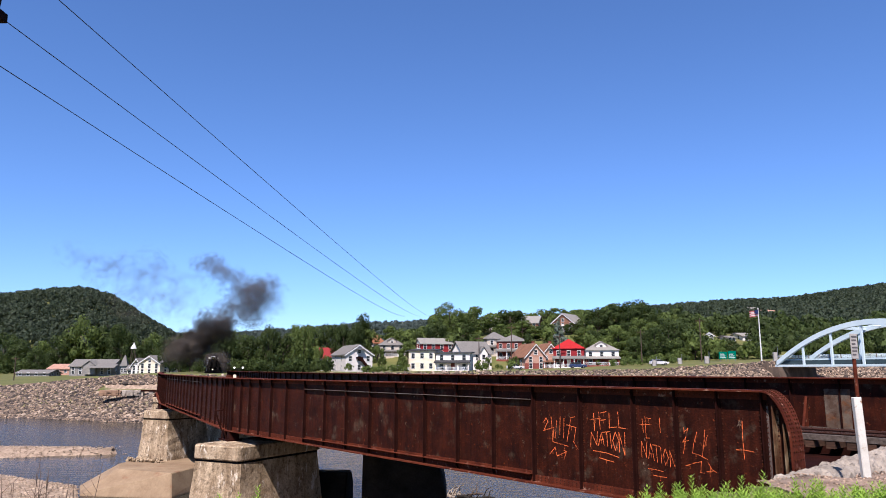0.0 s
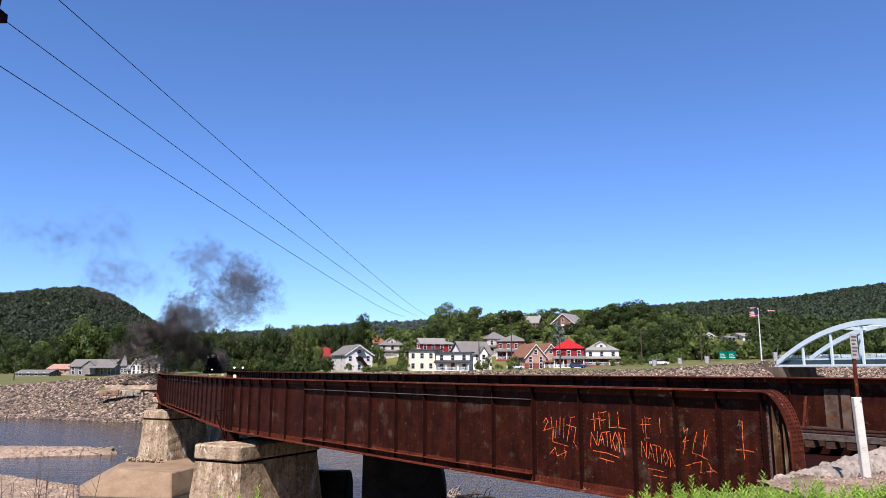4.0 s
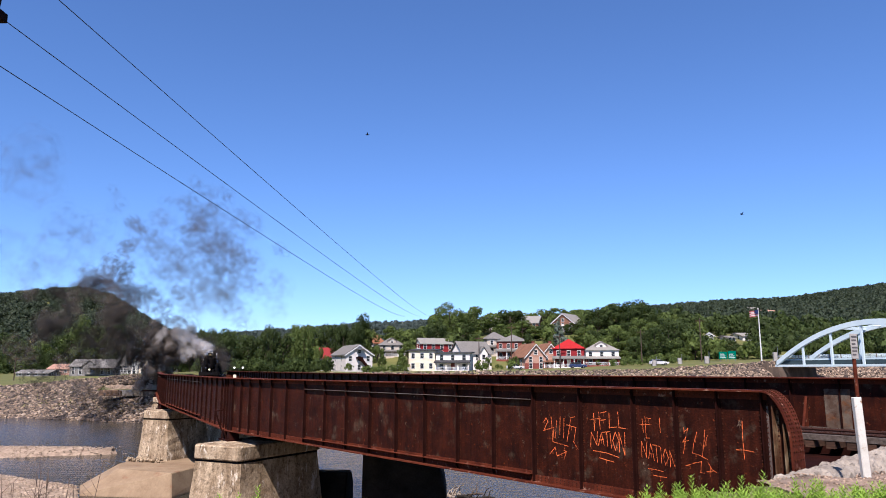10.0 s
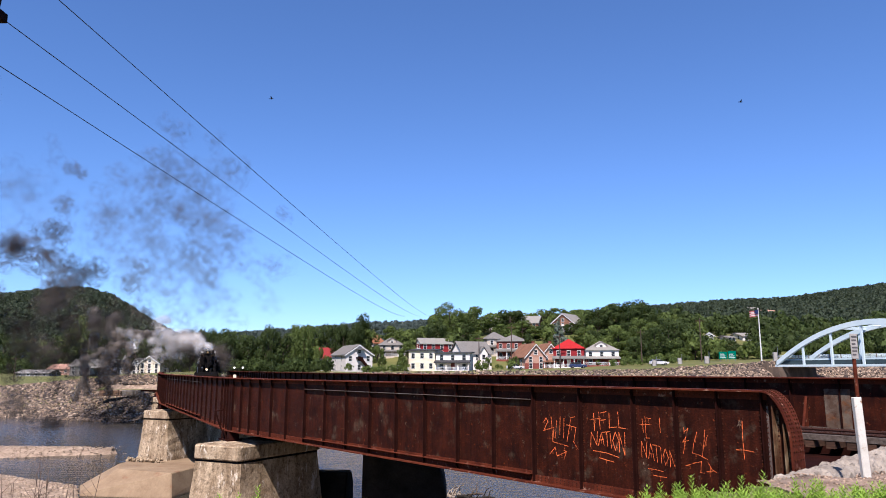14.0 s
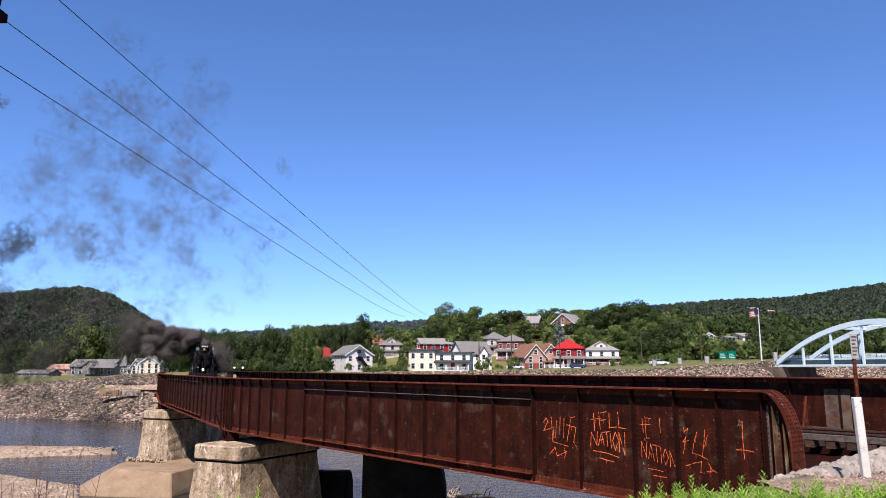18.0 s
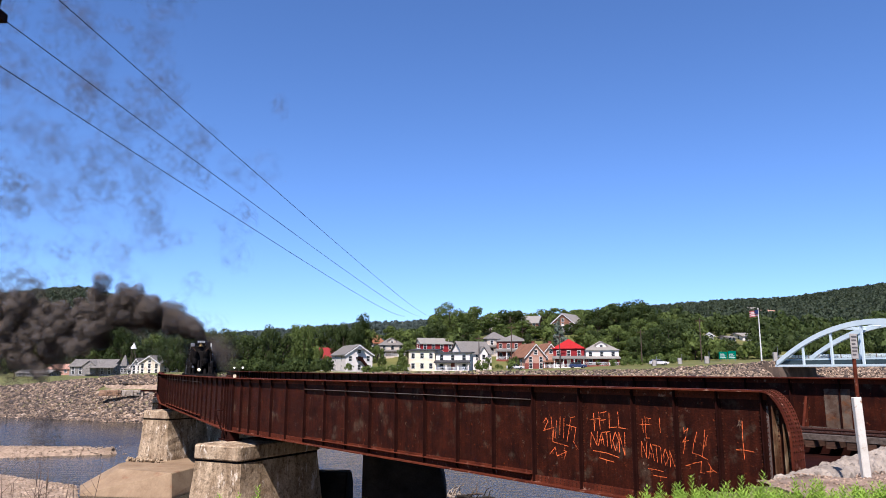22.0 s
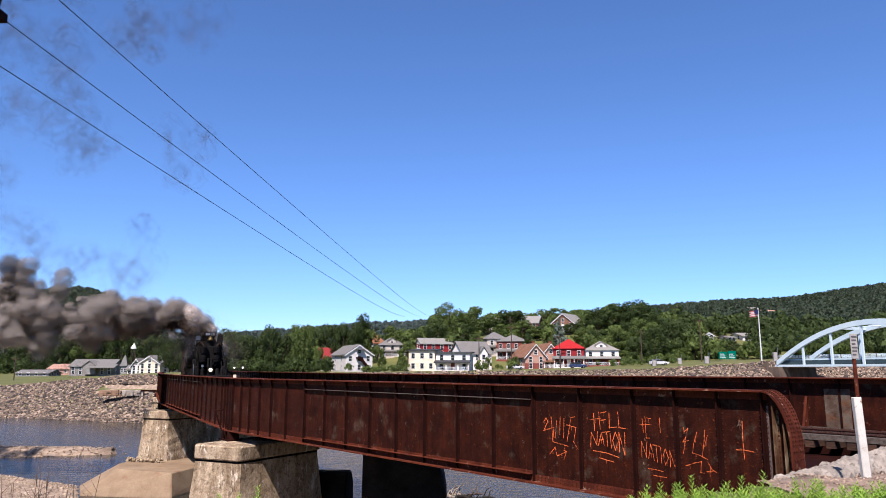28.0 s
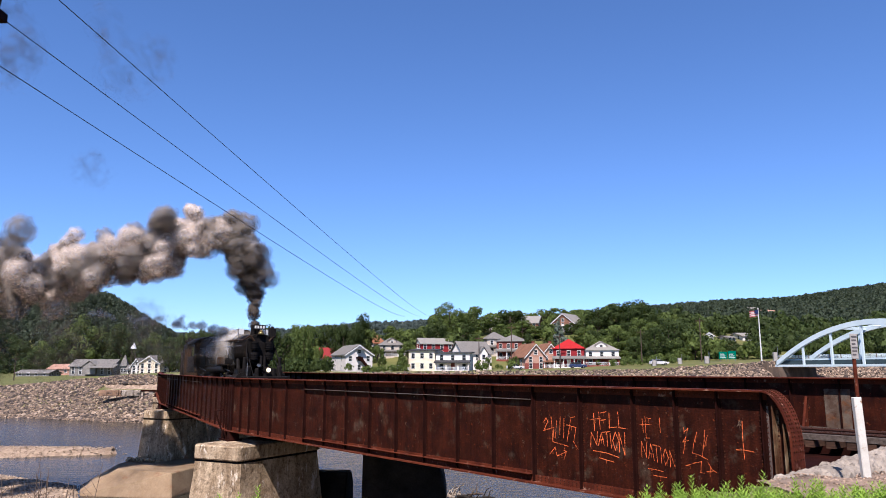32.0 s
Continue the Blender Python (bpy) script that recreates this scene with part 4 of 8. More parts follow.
    strip(b, -0.5, -0.15, -0.22, 0.22, 1.3, 1.5)
    head = part("headlight", b, SOOT, lo)
    b = bmesh.new()
    rod(b, (-0.06, 0, 1.7), (-0.02, 0, 1.7), 0.15, 0.14, 20)
    ball(b, (-0.05, 0, 1.7), 0.135, 2, (0.4, 1, 1))
    part("lens", b, LAMP, head, "glowing warm white headlight lens", smooth=True)
    b = bmesh.new()
    rod(b, (-0.3, -0.62, 2.0), (-0.16, -0.62, 2.0), 0.11, None, 12)
    part("marker_lamp", b, STEEL, lo)
    b = bmesh.new()
    for k in range(9):
        y = -1.2 + 0.3 * k
        rod(b, (0.18, y, 0.75), (0.75 - abs(y) * 0.35, y, 0.2), 0.035, None, 6)
    part("pilot", b, SOOT, lo, "slatted pilot")
    b = bmesh.new()
    strip(b, 0.1, 0.65, -0.13, 0.13, 0.75, 0.98)
    part("coupler", b, RUST_DARK, lo, bevel=0.03)
    # running boards, rails, pipes, reservoirs
    for s in (-1, 1):
        b = bmesh.new()
        strip(b, -12.6, -3.2, *sorted((s * 1.1, s * 1.55)), 2.02, 2.07)
        part("running_board", b, BLACK, lo)
        b = bmesh.new()
        rod(b, (-11.8, s * 1.24, 3.35), (-2.3, s * 1.13, 3.3), 0.022, None, 8)
        for x in (-3, -5, -7, -9, -11):
            rod(b, (x, s * 1.08, 3.3), (x, s * 1.22, 3.33), 0.02, None, 6)
        part("handrail", b, STEEL, lo)
        b = bmesh.new()
        tube(b, -5.2, -8.8, 1.75, 0.26, None, 16, s * 1.32)
        ball(b, (-5.2, s * 1.32, 1.75), 0.26, 2, (0.4, 1, 1))
        part("air_reservoir", b, SOOT, lo)
        b = bmesh.new()
        rod(b, (-3.6, s * 0.9, 2.4), (-2.5, s * 1.15, 1.2), 0.13, None, 10)
        rod(b, (-6.7, s * 1.1, 3.6), (-8.6, s * 1.25, 1.3), 0.11, None, 10)
        rod(b, (-9.5, s * 1.18, 2.6), (-4.8, s * 1.15, 2.5), 0.045, None, 8)
        part("steam_pipe", b, SOOT, lo)
        for x, r in ((-2.1, 0.5), (-8.4, 0.42)):
            b = bmesh.new()
            tube(b, x - 0.6, x + 0.6, 1.02, r, None, 20, s * 1.18)
            tube(b, x + 0.6, x + 0.72, 1.02, r + 0.05, None, 20, s * 1.18)
            strip(b, x - 0.55, x + 0.55, *sorted((s * 0.85, s * 1.45)), 1.3, 1.8)
            part("cylinder", b, SOOT, lo)
        b = bmesh.new()
        strip(b, -2.8, -7.6, s * 1.2 - 0.03, s * 1.2 + 0.03, 0.66, 0.78)
        part("side_rod", b, GEAR_STEEL, lo)
    b = bmesh.new()
    strip(b, -14.8, -0.4, -0.5, 0.5, 0.75, 1.15)
    part("frame", b, SOOT, lo)
    # cab
    b = bmesh.new()
    for s in (-1, 1):
        strip(b, -14.3, -12.2, *sorted((s * 1.5, s * 1.55)), 1.6, 2.75)
        strip(b, -14.3, -12.2, *sorted((s * 1.5, s * 1.55)), 3.45, 3.75)
        for x in (-14.3, -13.3, -12.35):
            strip(b, x, x + 0.15, *sorted((s * 1.5, s * 1.55)), 2.74, 3.46)
    strip(b, -12.25, -12.2, -1.5, 1.5, 2.9, 3.75)
    cab = part("cab", b, CAB_BROWN, lo)
    b = bmesh.new()
    slab(b, [(-1.68, 3.72), (-1.2, 4.08), (-0.5, 4.3), (0.5, 4.3), (1.2, 4.08), (1.68, 3.72), (1.6, 3.7), (1.15, 4.02), (0.48, 4.24), (-0.48, 4.24), (-1.15, 4.02), (-1.6, 3.7)], 0, -14.7, -12.0)
    part("cab_roof", b, SOOT, cab)
    for s in (-1, 1):
        b = bmesh.new()
        strip(b, -13.12, -12.42, *sorted((s * 1.51, s * 1.53)), 2.78, 3.44)
        part("cab_window", b, GLASS, cab)
    b = bmesh.new()
    strip(b, -14.2, -12.25, -1.48, 1.48, 1.5, 1.6)
    part("cab_floor", b, SOOT, cab)
    # wheels
    w = bmesh.new()
    rod(w, (0, -0.07, 0), (0, 0.07, 0), 0.71, None, 28)
    wheel = part("driving_wheel", w, SOOT, lo, "", pose(-3.0, -0.76, 0.71))
    sp = bmesh.new()
    for k in range(10):
        a = k * math.pi / 5
        rod(sp, (0.15 * math.cos(a), -0.085, 0.15 * math.sin(a)), (0.6 * math.cos(a), -0.085, 0.6 * math.sin(a)), 0.03, None, 5)
    rod(sp, (0, -0.11, 0), (0, -0.07, 0), 0.16, None, 12)
    part("spokes", sp, GEAR_STEEL, wheel)
    wheels = [(wheel, -3.0, -0.76, 0.71)]
    for x in (-3.0, -4.5, -6.0, -9.2, -10.7, -12.2):
        for y in (-0.76, 0.76):
            if (x, y) != (-3.0, -0.76):
                wheels.append((again(wheel, pose(x, y, 0.71), lo), x, y, 0.71))
    w = bmesh.new()
    rod(w, (0, -0.06, 0), (0, 0.06, 0), 0.42, None, 22)
    small = part("pony_wheel", w, SOOT, lo, "", pose(-1.0, -0.76, 0.42))
    wheels.append((small, -1.0, -0.76, 0.42))
    for x, y in ((-1.0, 0.76), (-14.0, -0.76), (-14.0, 0.76)):
        wheels.append((again(small, pose(x, y, 0.42), lo), x, y, 0.42))
    return lo, wheels


def tender():
    te = thing("tender", Matrix(), "black riveted coal tender behind the locomotive", "tender")
    b = bmesh.new()
    strip(b, -9.2, 0, -1.5, 1.5, 1.1, 3.35)
    part("tank", b, CAB_BROWN, te, bevel=0.04)
    for s in (-1, 1):
        for x in (-0.15, -2.4, -4.6, -6.8, -9.05):
            b = bmesh.new()
            strip(b, x - 0.06, x + 0.06, *sorted((s * 1.5, s * 1.53)), 1.15, 3.3)
            part("tank_strap", b, SOOT, te)
        b = bmesh.new()
        for z in (1.3, 1.65, 2.0, 2.35, 2.7, 3.05):
            rod(b, (-0.45, s * 1.58, z), (-0.9, s * 1.58, z), 0.02, None, 6)
        for x in (-0.45, -0.9):
            rod(b, (x, s * 1.58, 1.0), (x, s * 1.58, 3.5), 0.022, None, 6)
        part("ladder", b, SOOT, te)
    b = bmesh.new()
    slab(b, [(-1.5, 3.35), (1.5, 3.35), (1.35, 3.95), (-1.35, 3.95)], 0, -5.5, -0.3)
    part("coal_bunker", b, SOOT, te)
    cen = [(rng.uniform(-5.3, -0.5), rng.uniform(-1.2, 1.2), 3.95 + rng.uniform(0, 0.25)) for k in range(160)]
    o = lumps("coal_load", cen, rng.uniform(0.1, 0.22, 160), SOOT)
    o.parent = te
    tagged(o, kind="stuff")
    b = bmesh.new()
    strip(b, -9.4, 0.2, -1.3, 1.3, 0.85, 1.1)
    part("underframe", b, SOOT, te)
    w = bmesh.new()
    rod(w, (0, -0.06, 0), (0, 0.06, 0), 0.45, None, 22)
    wheel = part("tender_wheel", w, SOOT, te, "", pose(-1.2, -0.76, 0.45))
    wheels = [(wheel, -1.2, -0.76, 0.45)]
    for x in (-1.2, -2.9, -6.3, -8.0):
        for y in (-0.76, 0.76):
            if (x, y) != (-1.2, -0.76):
                wheels.append((again(wheel, pose(x, y, 0.45), te), x, y, 0.45))
    return te, wheels


LAMP = glow("headlight_glow", (0.9, 0.74, 0.42), 0.75)
LAMP_SMALL = glow("marker_glow", (1.0, 0.9, 0.75), 0.9)
LOCO, LOCO_WHEELS = locomotive()
TENDER, TENDER_WHEELS = tender()

# depth of the headlight along the line, second by second
RUN = [(-12, 208), (0, 160), (6, 138), (8, 130), (14, 105), (19, 84), (23, 69.2), (25, 63), (28, 57), (29, 54.5), (30, 52), (31, 49.6), (32, 47), (34, 42)]


def run_s(t):
    """Distance run along the line at t, smoothed."""
    tt = np.array([r[0] for r in RUN], float)
    ss = np.array([s_at_depth(r[1]) for r in RUN])
    q = t + np.linspace(-1.2, 1.2, 13)
    w = np.exp(-0.5 * (np.linspace(-1.2, 1.2, 13) / 0.6) ** 2)
    return float((np.interp(q, tt, ss) * w).sum() / w.sum())


def train_pose(s, a, b):
    """A vehicle whose leading and trailing axles stand on the line a and b metres behind s."""
    p, q = on_line(s - a), on_line(s - b)
    d = p - q
    k = p + d.normalized() * a
    return pose(k.x, k.y, RAIL_Z, 0, 0, math.degrees(math.atan2(d.y, d.x)))


# ---- smoke ----
def smoke_mat(name, c, thick, holes=0.25):
    m = bpy.data.materials.new(name)
    m.use_nodes = True
    nt = m.node_tree
    nt.nodes.clear()
    tc = nt.nodes.new("ShaderNodeTexCoord")
    at = nt.nodes.new("ShaderNodeAttribute")
    at.attribute_name = "heart"
    mr = nt.nodes.new("ShaderNodeMapRange")
    mr.inputs[3].default_value, mr.inputs[4].default_value = thick[0], thick[1]
    nt.links.new(at.outputs["Fac"], mr.inputs[0])
    ns = nt.nodes.new("ShaderNodeTexNoise")
    ns.inputs["Scale"].default_value = 2.8
    ns.inputs["Detail"].default_value = 6.0
    nt.links.new(tc.outputs["Object"], ns.inputs["Vector"])
    nr = nt.nodes.new("ShaderNodeMapRange")
    nr.inputs[1].default_value, nr.inputs[2].default_value = 0.38, 0.62
    nr.inputs[3].default_value, nr.inputs[4].default_value = holes, 1.2
    nt.links.new(ns.outputs[0], nr.inputs[0])
    mu = nt.nodes.new("ShaderNodeMath")
    mu.operation, mu.use_clamp = "MULTIPLY", True
    nt.links.new(mr.outputs[0], mu.inputs[0])
    nt.links.new(nr.outputs[0], mu.inputs[1])
    df = nt.nodes.new("ShaderNodeBsdfDiffuse")
    tl = nt.nodes.new("ShaderNodeBsdfTranslucent")
    for s in (df, tl):
        s.inputs[0].default_value = (*c, 1)
    half = nt.nodes.new("ShaderNodeMixShader")
    half.inputs[0].default_value = 0.3
    nt.links.new(df.outputs[0], half.inputs[1])
    nt.links.new(tl.outputs[0], half.inputs[2])
    tr = nt.nodes.new("ShaderNodeBsdfTransparent")
    mx = nt.nodes.new("ShaderNodeMixShader")
    nt.links.new(mu.outputs[0], mx.inputs[0])
    nt.links.new(tr.outputs[0], mx.inputs[1])
    nt.links.new(half.outputs[0], mx.inputs[2])
    out = nt.nodes.new("ShaderNodeOutputMaterial")
    nt.links.new(mx.outputs[0], out.inputs[0])
    return m


TONES = {"black": (0.033, 0.03, 0.028), "dark": (0.105, 0.091, 0.08), "grey": (0.235, 0.208, 0.185), "brown": (0.6, 0.525, 0.465), "white": (0.66, 0.64, 0.62)}
DENSE = {k: smoke_mat("smoke_" + k, c, (0.02, 0.42), 0.35) for k, c in TONES.items()}
MIDDLE = {k: smoke_mat("drifting_smoke_" + k, c, (0.012, 0.16), -0.25) for k, c in TONES.items()}
SOFT = {k: smoke_mat("fading_smoke_" + k, c, (0.03, 0.22) if k == "white" else (0.01, 0.1), 0.3 if k == "white" else -0.1) for k, c in TONES.items()}
THIN = {k: smoke_mat("thin_smoke_" + k, c, (0.006, 0.045), -0.5) for k, c in TONES.items()}


def puff_mesh(name, seed, material, rough, blobs, sub=2, shells=(1.0, 0.82, 0.6)):
    """A group of lobed blobs (x, y, z, radius), each of nested shells, softer outside than in."""
    vs, fs, heart = [], [], []
    ball_bm = bmesh.new()
    bmesh.ops.create_icosphere(ball_bm, subdivisions=sub, radius=1.0)
    ball_bm.verts.ensure_lookup_table()
    dirs = [v.co.normalized() for v in ball_bm.verts]
    tris = [[v.index for v in f.verts] for f in ball_bm.faces]
    ball_bm.free()
    for i, (x, y, z, size) in enumerate(blobs):
        for k, r in enumerate(shells):
            o = Vector((seed * 3.7 + i * 1.9, seed * 1.3, k * 0.12))
            n0 = len(vs)
            for d in dirs:
                lobes = 0.5 - abs(noise.noise(d * 2.0 + o)) * 1.5
                n = noise.noise(d * 1.1 + o) * 0.5 + lobes * 0.55 + (0.4 - abs(noise.noise(d * 4.5 + o))) * 0.36 + (0.35 - abs(noise.noise(d * 9.5 + o))) * 0.24
                q = d * r * size * min(1.0, 0.72 + rough * n)
                vs.append((q.x + x, q.y + y, q.z + z))
                heart.append(k / (len(shells) - 1))
            fs += [[n0 + j for j in f] for f in tris]
    me = bpy.data.meshes.new(name)
    me.from_pydata(vs, [], fs)
    layer = me.attributes.new("heart", "FLOAT", "POINT")
    layer.data.foreach_set("value", heart)
    me.materials.append(material)
    me.shade_smooth()
    return me


def blob_row(seed, n, reach):
    r = np.random.default_rng(seed)
    return [(reach * (2 * k / (n - 1) - 1) + r.uniform(-0.15, 0.15), r.uniform(-0.35, 0.35), r.uniform(-0.35, 0.35), r.uniform(0.75, 1.1)) for k in range(n)]


def blob_heap(seed, n):
    r = np.random.default_rng(seed)
    return [(*(r.normal(0, 0.3, 3)), r.uniform(0.55, 0.9)) for k in range(n)]


SHELLS = (1.0, 0.9, 0.78, 0.62)
PUFFS = {k: [puff_mesh("smoke_puff", i + 1, m, 0.85, blob_row(i + 63, 3, 0.75), 3, SHELLS) for i in range(4)] for k, m in DENSE.items()}
SHORT = {k: [puff_mesh("smoke_puff", i + 31, m, 0.85, blob_row(i + 3, 4, 1.4), 3, SHELLS) for i in range(4)] for k, m in DENSE.items()}
FADE = {k: [puff_mesh("smoke_puff", i + 51, SOFT[k], 0.75, blob_row(i + 23, 3, 1.0), 2, (1.0, 0.8, 0.55)) for i in range(4)] for k in ("white", "grey", "dark", "black")}
DRIFTS = {k: [puff_mesh("smoke_drift", i + 21, MIDDLE[k], 0.85, blob_heap(i + 5, 4), 3, (1.0, 0.8, 0.6)) for i in range(4)] for k in ("black", "dark")}
WISPS = {k: [puff_mesh("smoke_wisp", i + 11, THIN[k], 0.9, blob_heap(i + 15, 4), 3, (1.0, 0.8, 0.6)) for i in range(4)] for k in ("dark", "white", "black")}


def stack_at(t):
    return train_pose(run_s(t), 1.0, 14.0) @ Vector((-2.85, 0, 4.6))


def valve_at(t):
    return train_pose(run_s(t), 1.0, 14.0) @ Vector((-6.6, -0.5, 4.3))


def tone_at(t):
    for until, tone in ((3.0, "black"), (3.4, "dark"), (6.6, "grey"), (13.4, "white"), (23.6, "dark"), (26.3, "grey"), (31.0, "brown"), (31.5, "grey")):
        if t < until:
            return tone
    return "dark"


LABELS = {"black": "black coal smoke puff", "dark": "dark grey coal smoke puff", "grey": "grey smoke and steam puff", "brown": "brownish grey smoke puff", "white": "white steam puff"}


def smoke_things():
    """Each puff waits in the boiler, leaves by the chimney and drifts off with the wind.
    A row: object, time out, age at which it shows, blast in metres, lift, wind, drift, turns, source, how fast it disperses,
    and the age at which steam has evaporated (0: never)."""
    made = []
    r = np.random.default_rng(21)

    def bell(k):
        v = Vector(np.clip(r.normal(0, 1, 3), -1.5, 1.5)) * k
        v.z *= 0.6 if t > 20 else 1.0
        return v

    t = 0.0

    def let_out(name, me, scale, tone, te, join, blast, lift, wind, drift, source=stack_at, disperse=0.0, label="", life=0.0):
        ob = new(name, me)
        ob.scale = scale
        tagged(ob, label or LABELS[tone] + " drifting from the chimney", "steam" if label else "smoke", "puffs of valve steam" if label else "puffs of engine smoke")
        made.append((ob, te, join, blast, lift, wind, drift, r.uniform(-70, 70, 3), source, disperse, life))

    while t < 32.0:
        tone = tone_at(t + r.uniform(-0.5, 0.5))
        blast = float(np.interp(t, [0, 5, 8, 12, 14, 16, 18, 19, 21, 24, 26, 28.5, 29.4, 30.2, 31, 32], [1.6, 1.8, 2.2, 2.4, 1.6, 1.0, 3.4, 4.4, 4.0, 3.6, 2.6, 2.7, 4.3, 7.6, 11.2, 12.6]))
        lift = float(np.interp(t, [0, 5, 8, 14, 16.6, 17.5, 18.0, 18.8, 20.5, 23, 24.6, 25.4, 26, 27.4, 28.3, 29.5, 32], [-0.2, -0.4, 0.1, 0.1, 0.0, -0.5, -0.4, 0.3, 0.1, -0.1, -0.6, -0.5, 0.1, 0.1, 0.45, 0.3, 0.0]))
        wind = Vector((float(np.interp(t, [0, 8, 14, 17, 23, 27, 30, 32], [-0.7, -1.6, -2.1, -2.8, -3.0, -2.2, -1.7, -1.5])), -3.1, 0))
        early = t < 13.8
        big, small = (9, 2) if early else (8, 5) if t < 29.4 else (9, 13)
        for k in range(big):
            te = t + 0.5 * (k + r.uniform(0, 1)) / big
            steam = tone == "white"
            shade = "grey" if tone == "brown" and k < 2 else tone
            if early:
                me, sc = (SHORT if shade == "grey" and k < 6 and t < 9 else FADE)[shade], r.uniform(0.9, 1.4)
            else:
                thin = t < 15.0
                me, sc = (FADE if thin else SHORT)[shade], r.uniform(0.9, 1.3) * (1.35 if thin else 1.0 if t < 26 else 0.9)
            let_out({"white": "steam_cloud", "brown": "smoke_billow"}.get(tone, "smoke_puff"), me[int(r.integers(4))], (sc * r.uniform(1.0, 1.25), sc, sc * r.uniform(0.85, 1.05)),
                    tone, te, r.uniform(0.2, 0.5) if early else r.uniform(0.4, 0.8) if t < 29.4 else r.uniform(0.12, 0.4), blast * r.uniform(0.94, 1.04), lift + r.normal(0, 0.08), wind * r.uniform(0.94, 1.06), bell(1.0),
                    disperse=0.3 if steam else 0.06 if early else 0.0, life=r.uniform(1.6, 4.2) if steam else r.uniform(6.5, 10.0) if early and tone == "grey" else 0.0)
        for k in range(small):
            te = t + 0.5 * (k + r.uniform(0, 1)) / small
            sc = r.uniform(0.4, 0.75) * (1.2 if early else 1.0)
            shade = "grey" if tone == "brown" and k % 3 == 0 else tone
            let_out("smoke_curl", (PUFFS if t >= 15.0 or (tone == "grey" and t < 9) else FADE)[shade][int(r.integers(4))], (sc * r.uniform(1, 1.4), sc, sc), tone, te, 0.0, blast * r.uniform(0.92, 1.06), lift + r.normal(0, 0.12), wind * r.uniform(0.9, 1.1),
                    bell(0.9), disperse=0.3 if tone == "white" else 0.06 if early else 0.0, life=r.uniform(1.2, 3.5) if tone == "white" else r.uniform(6.0, 9.5) if early and tone == "grey" else 0.0)
        if 5 < t < 30:
            # darker smoke under and above the steam, thinning as it rises or sinks
            for k in range(2):
                sc = r.uniform(1.8, 3.0)
                let_out("smoke_wisp", WISPS["dark"][int(r.integers(4))], (sc, sc, sc * 1.2), "dark", t + r.uniform(0, 0.5), 0.7, 0.5, (1.4 if t < 26 else -0.3, -0.55)[k] + r.normal(0, 0.25), wind, bell(1.2), disperse=0.2)
        if t > 26.5:
            for k in range(6):
                let_out("steam_puff", FADE["white"][int(r.integers(4))], (r.uniform(0.5, 0.8), r.uniform(0.3, 0.5), r.uniform(0.25, 0.4)), "white", t + r.uniform(0, 0.5), 0.0, 0.7, 0.1, wind * 1.1, bell(0.4), valve_at, 0.3,
                        "thin white steam puff from the safety valve", r.uniform(1.0, 3.0))
        t += 0.5
    return made


def drift_things():
    """Older smoke already in the air: its start in metres, its speed, what it gains, and its turns."""
    made = []
    r = np.random.default_rng(5)
    # the climbing cloud, its low dark root beside the engine, and the veil behind it
    climb = [(-39.3, 25.6, 2.6), (-38.0, 23.6, 2.6), (-37.0, 26.4, 2.0), (-40.4, 22.6, 2.6), (-42.0, 20.6, 2.8), (-39.4, 20.6, 2.2), (-41.3, 24.6, 2.2), (-44.8, 22.4, 2.2), (-44.0, 27.2, 2.0), (-47.3, 29.4, 2.0), (-49.8, 31.0, 1.9)]
    root = [(-48.5, 15.2, 2.6), (-50.5, 13.6, 2.8), (-47.0, 17.2, 2.6), (-52.5, 15.0, 2.6), (-49.5, 17.4, 2.4), (-45.8, 18.6, 2.4), (-54.0, 13.0, 2.4), (-51.5, 12.2, 2.2)]
    veil = [(-58.0, 27.0, 4.0), (-62.0, 30.2, 4.4), (-66.0, 27.9, 4.2), (-73.0, 30.2, 4.6), (-78.0, 32.5, 4.0), (-56.0, 21.0, 4.0), (-63.0, 24.4, 4.4)]
    for group, count, size in ((climb, 9, 1.25), (root, 8, 1.05), (veil, 1, 1.5)):
        for x, z, wide in group:
            for k in range(count):
                thick = group is root
                tone = "black" if group is root and k < 3 else "dark"
                ob = new("smoke_cloud", (DRIFTS[tone] if thick else WISPS[tone])[int(r.integers(4))])
                sc = wide * r.uniform(0.7, 1.25) * size
                ob.scale = (sc * r.uniform(0.9, 1.25), sc, sc * r.uniform(0.8, 1.25))
                tagged(ob, "thin faded veil of coal smoke" if group is veil else "dark lingering cloud of coal smoke", "smoke", "clouds of older smoke")
                speed = Vector((0.35, -3.0, 0.0)) if group is climb else Vector((-0.4, -3.0, r.uniform(-0.3, 0.5))) if group is root else Vector((-0.5, -3.0, 0.6))
                made.append((ob, Vector((x, 150 + r.uniform(-3, 3), z)) + Vector(np.clip(r.normal(0, 1.0, 3), -1.8, 1.8)), speed + Vector(np.clip(r.normal(0, 0.42, 3), -0.9, 0.9)), Vector((-0.04, 0, 0.06)) if group is climb else Vector((-0.06, 0, 0.03)), r.uniform(-90, 90, 3)))
    return made


SMOKE = smoke_things()
DRIFT = drift_things()


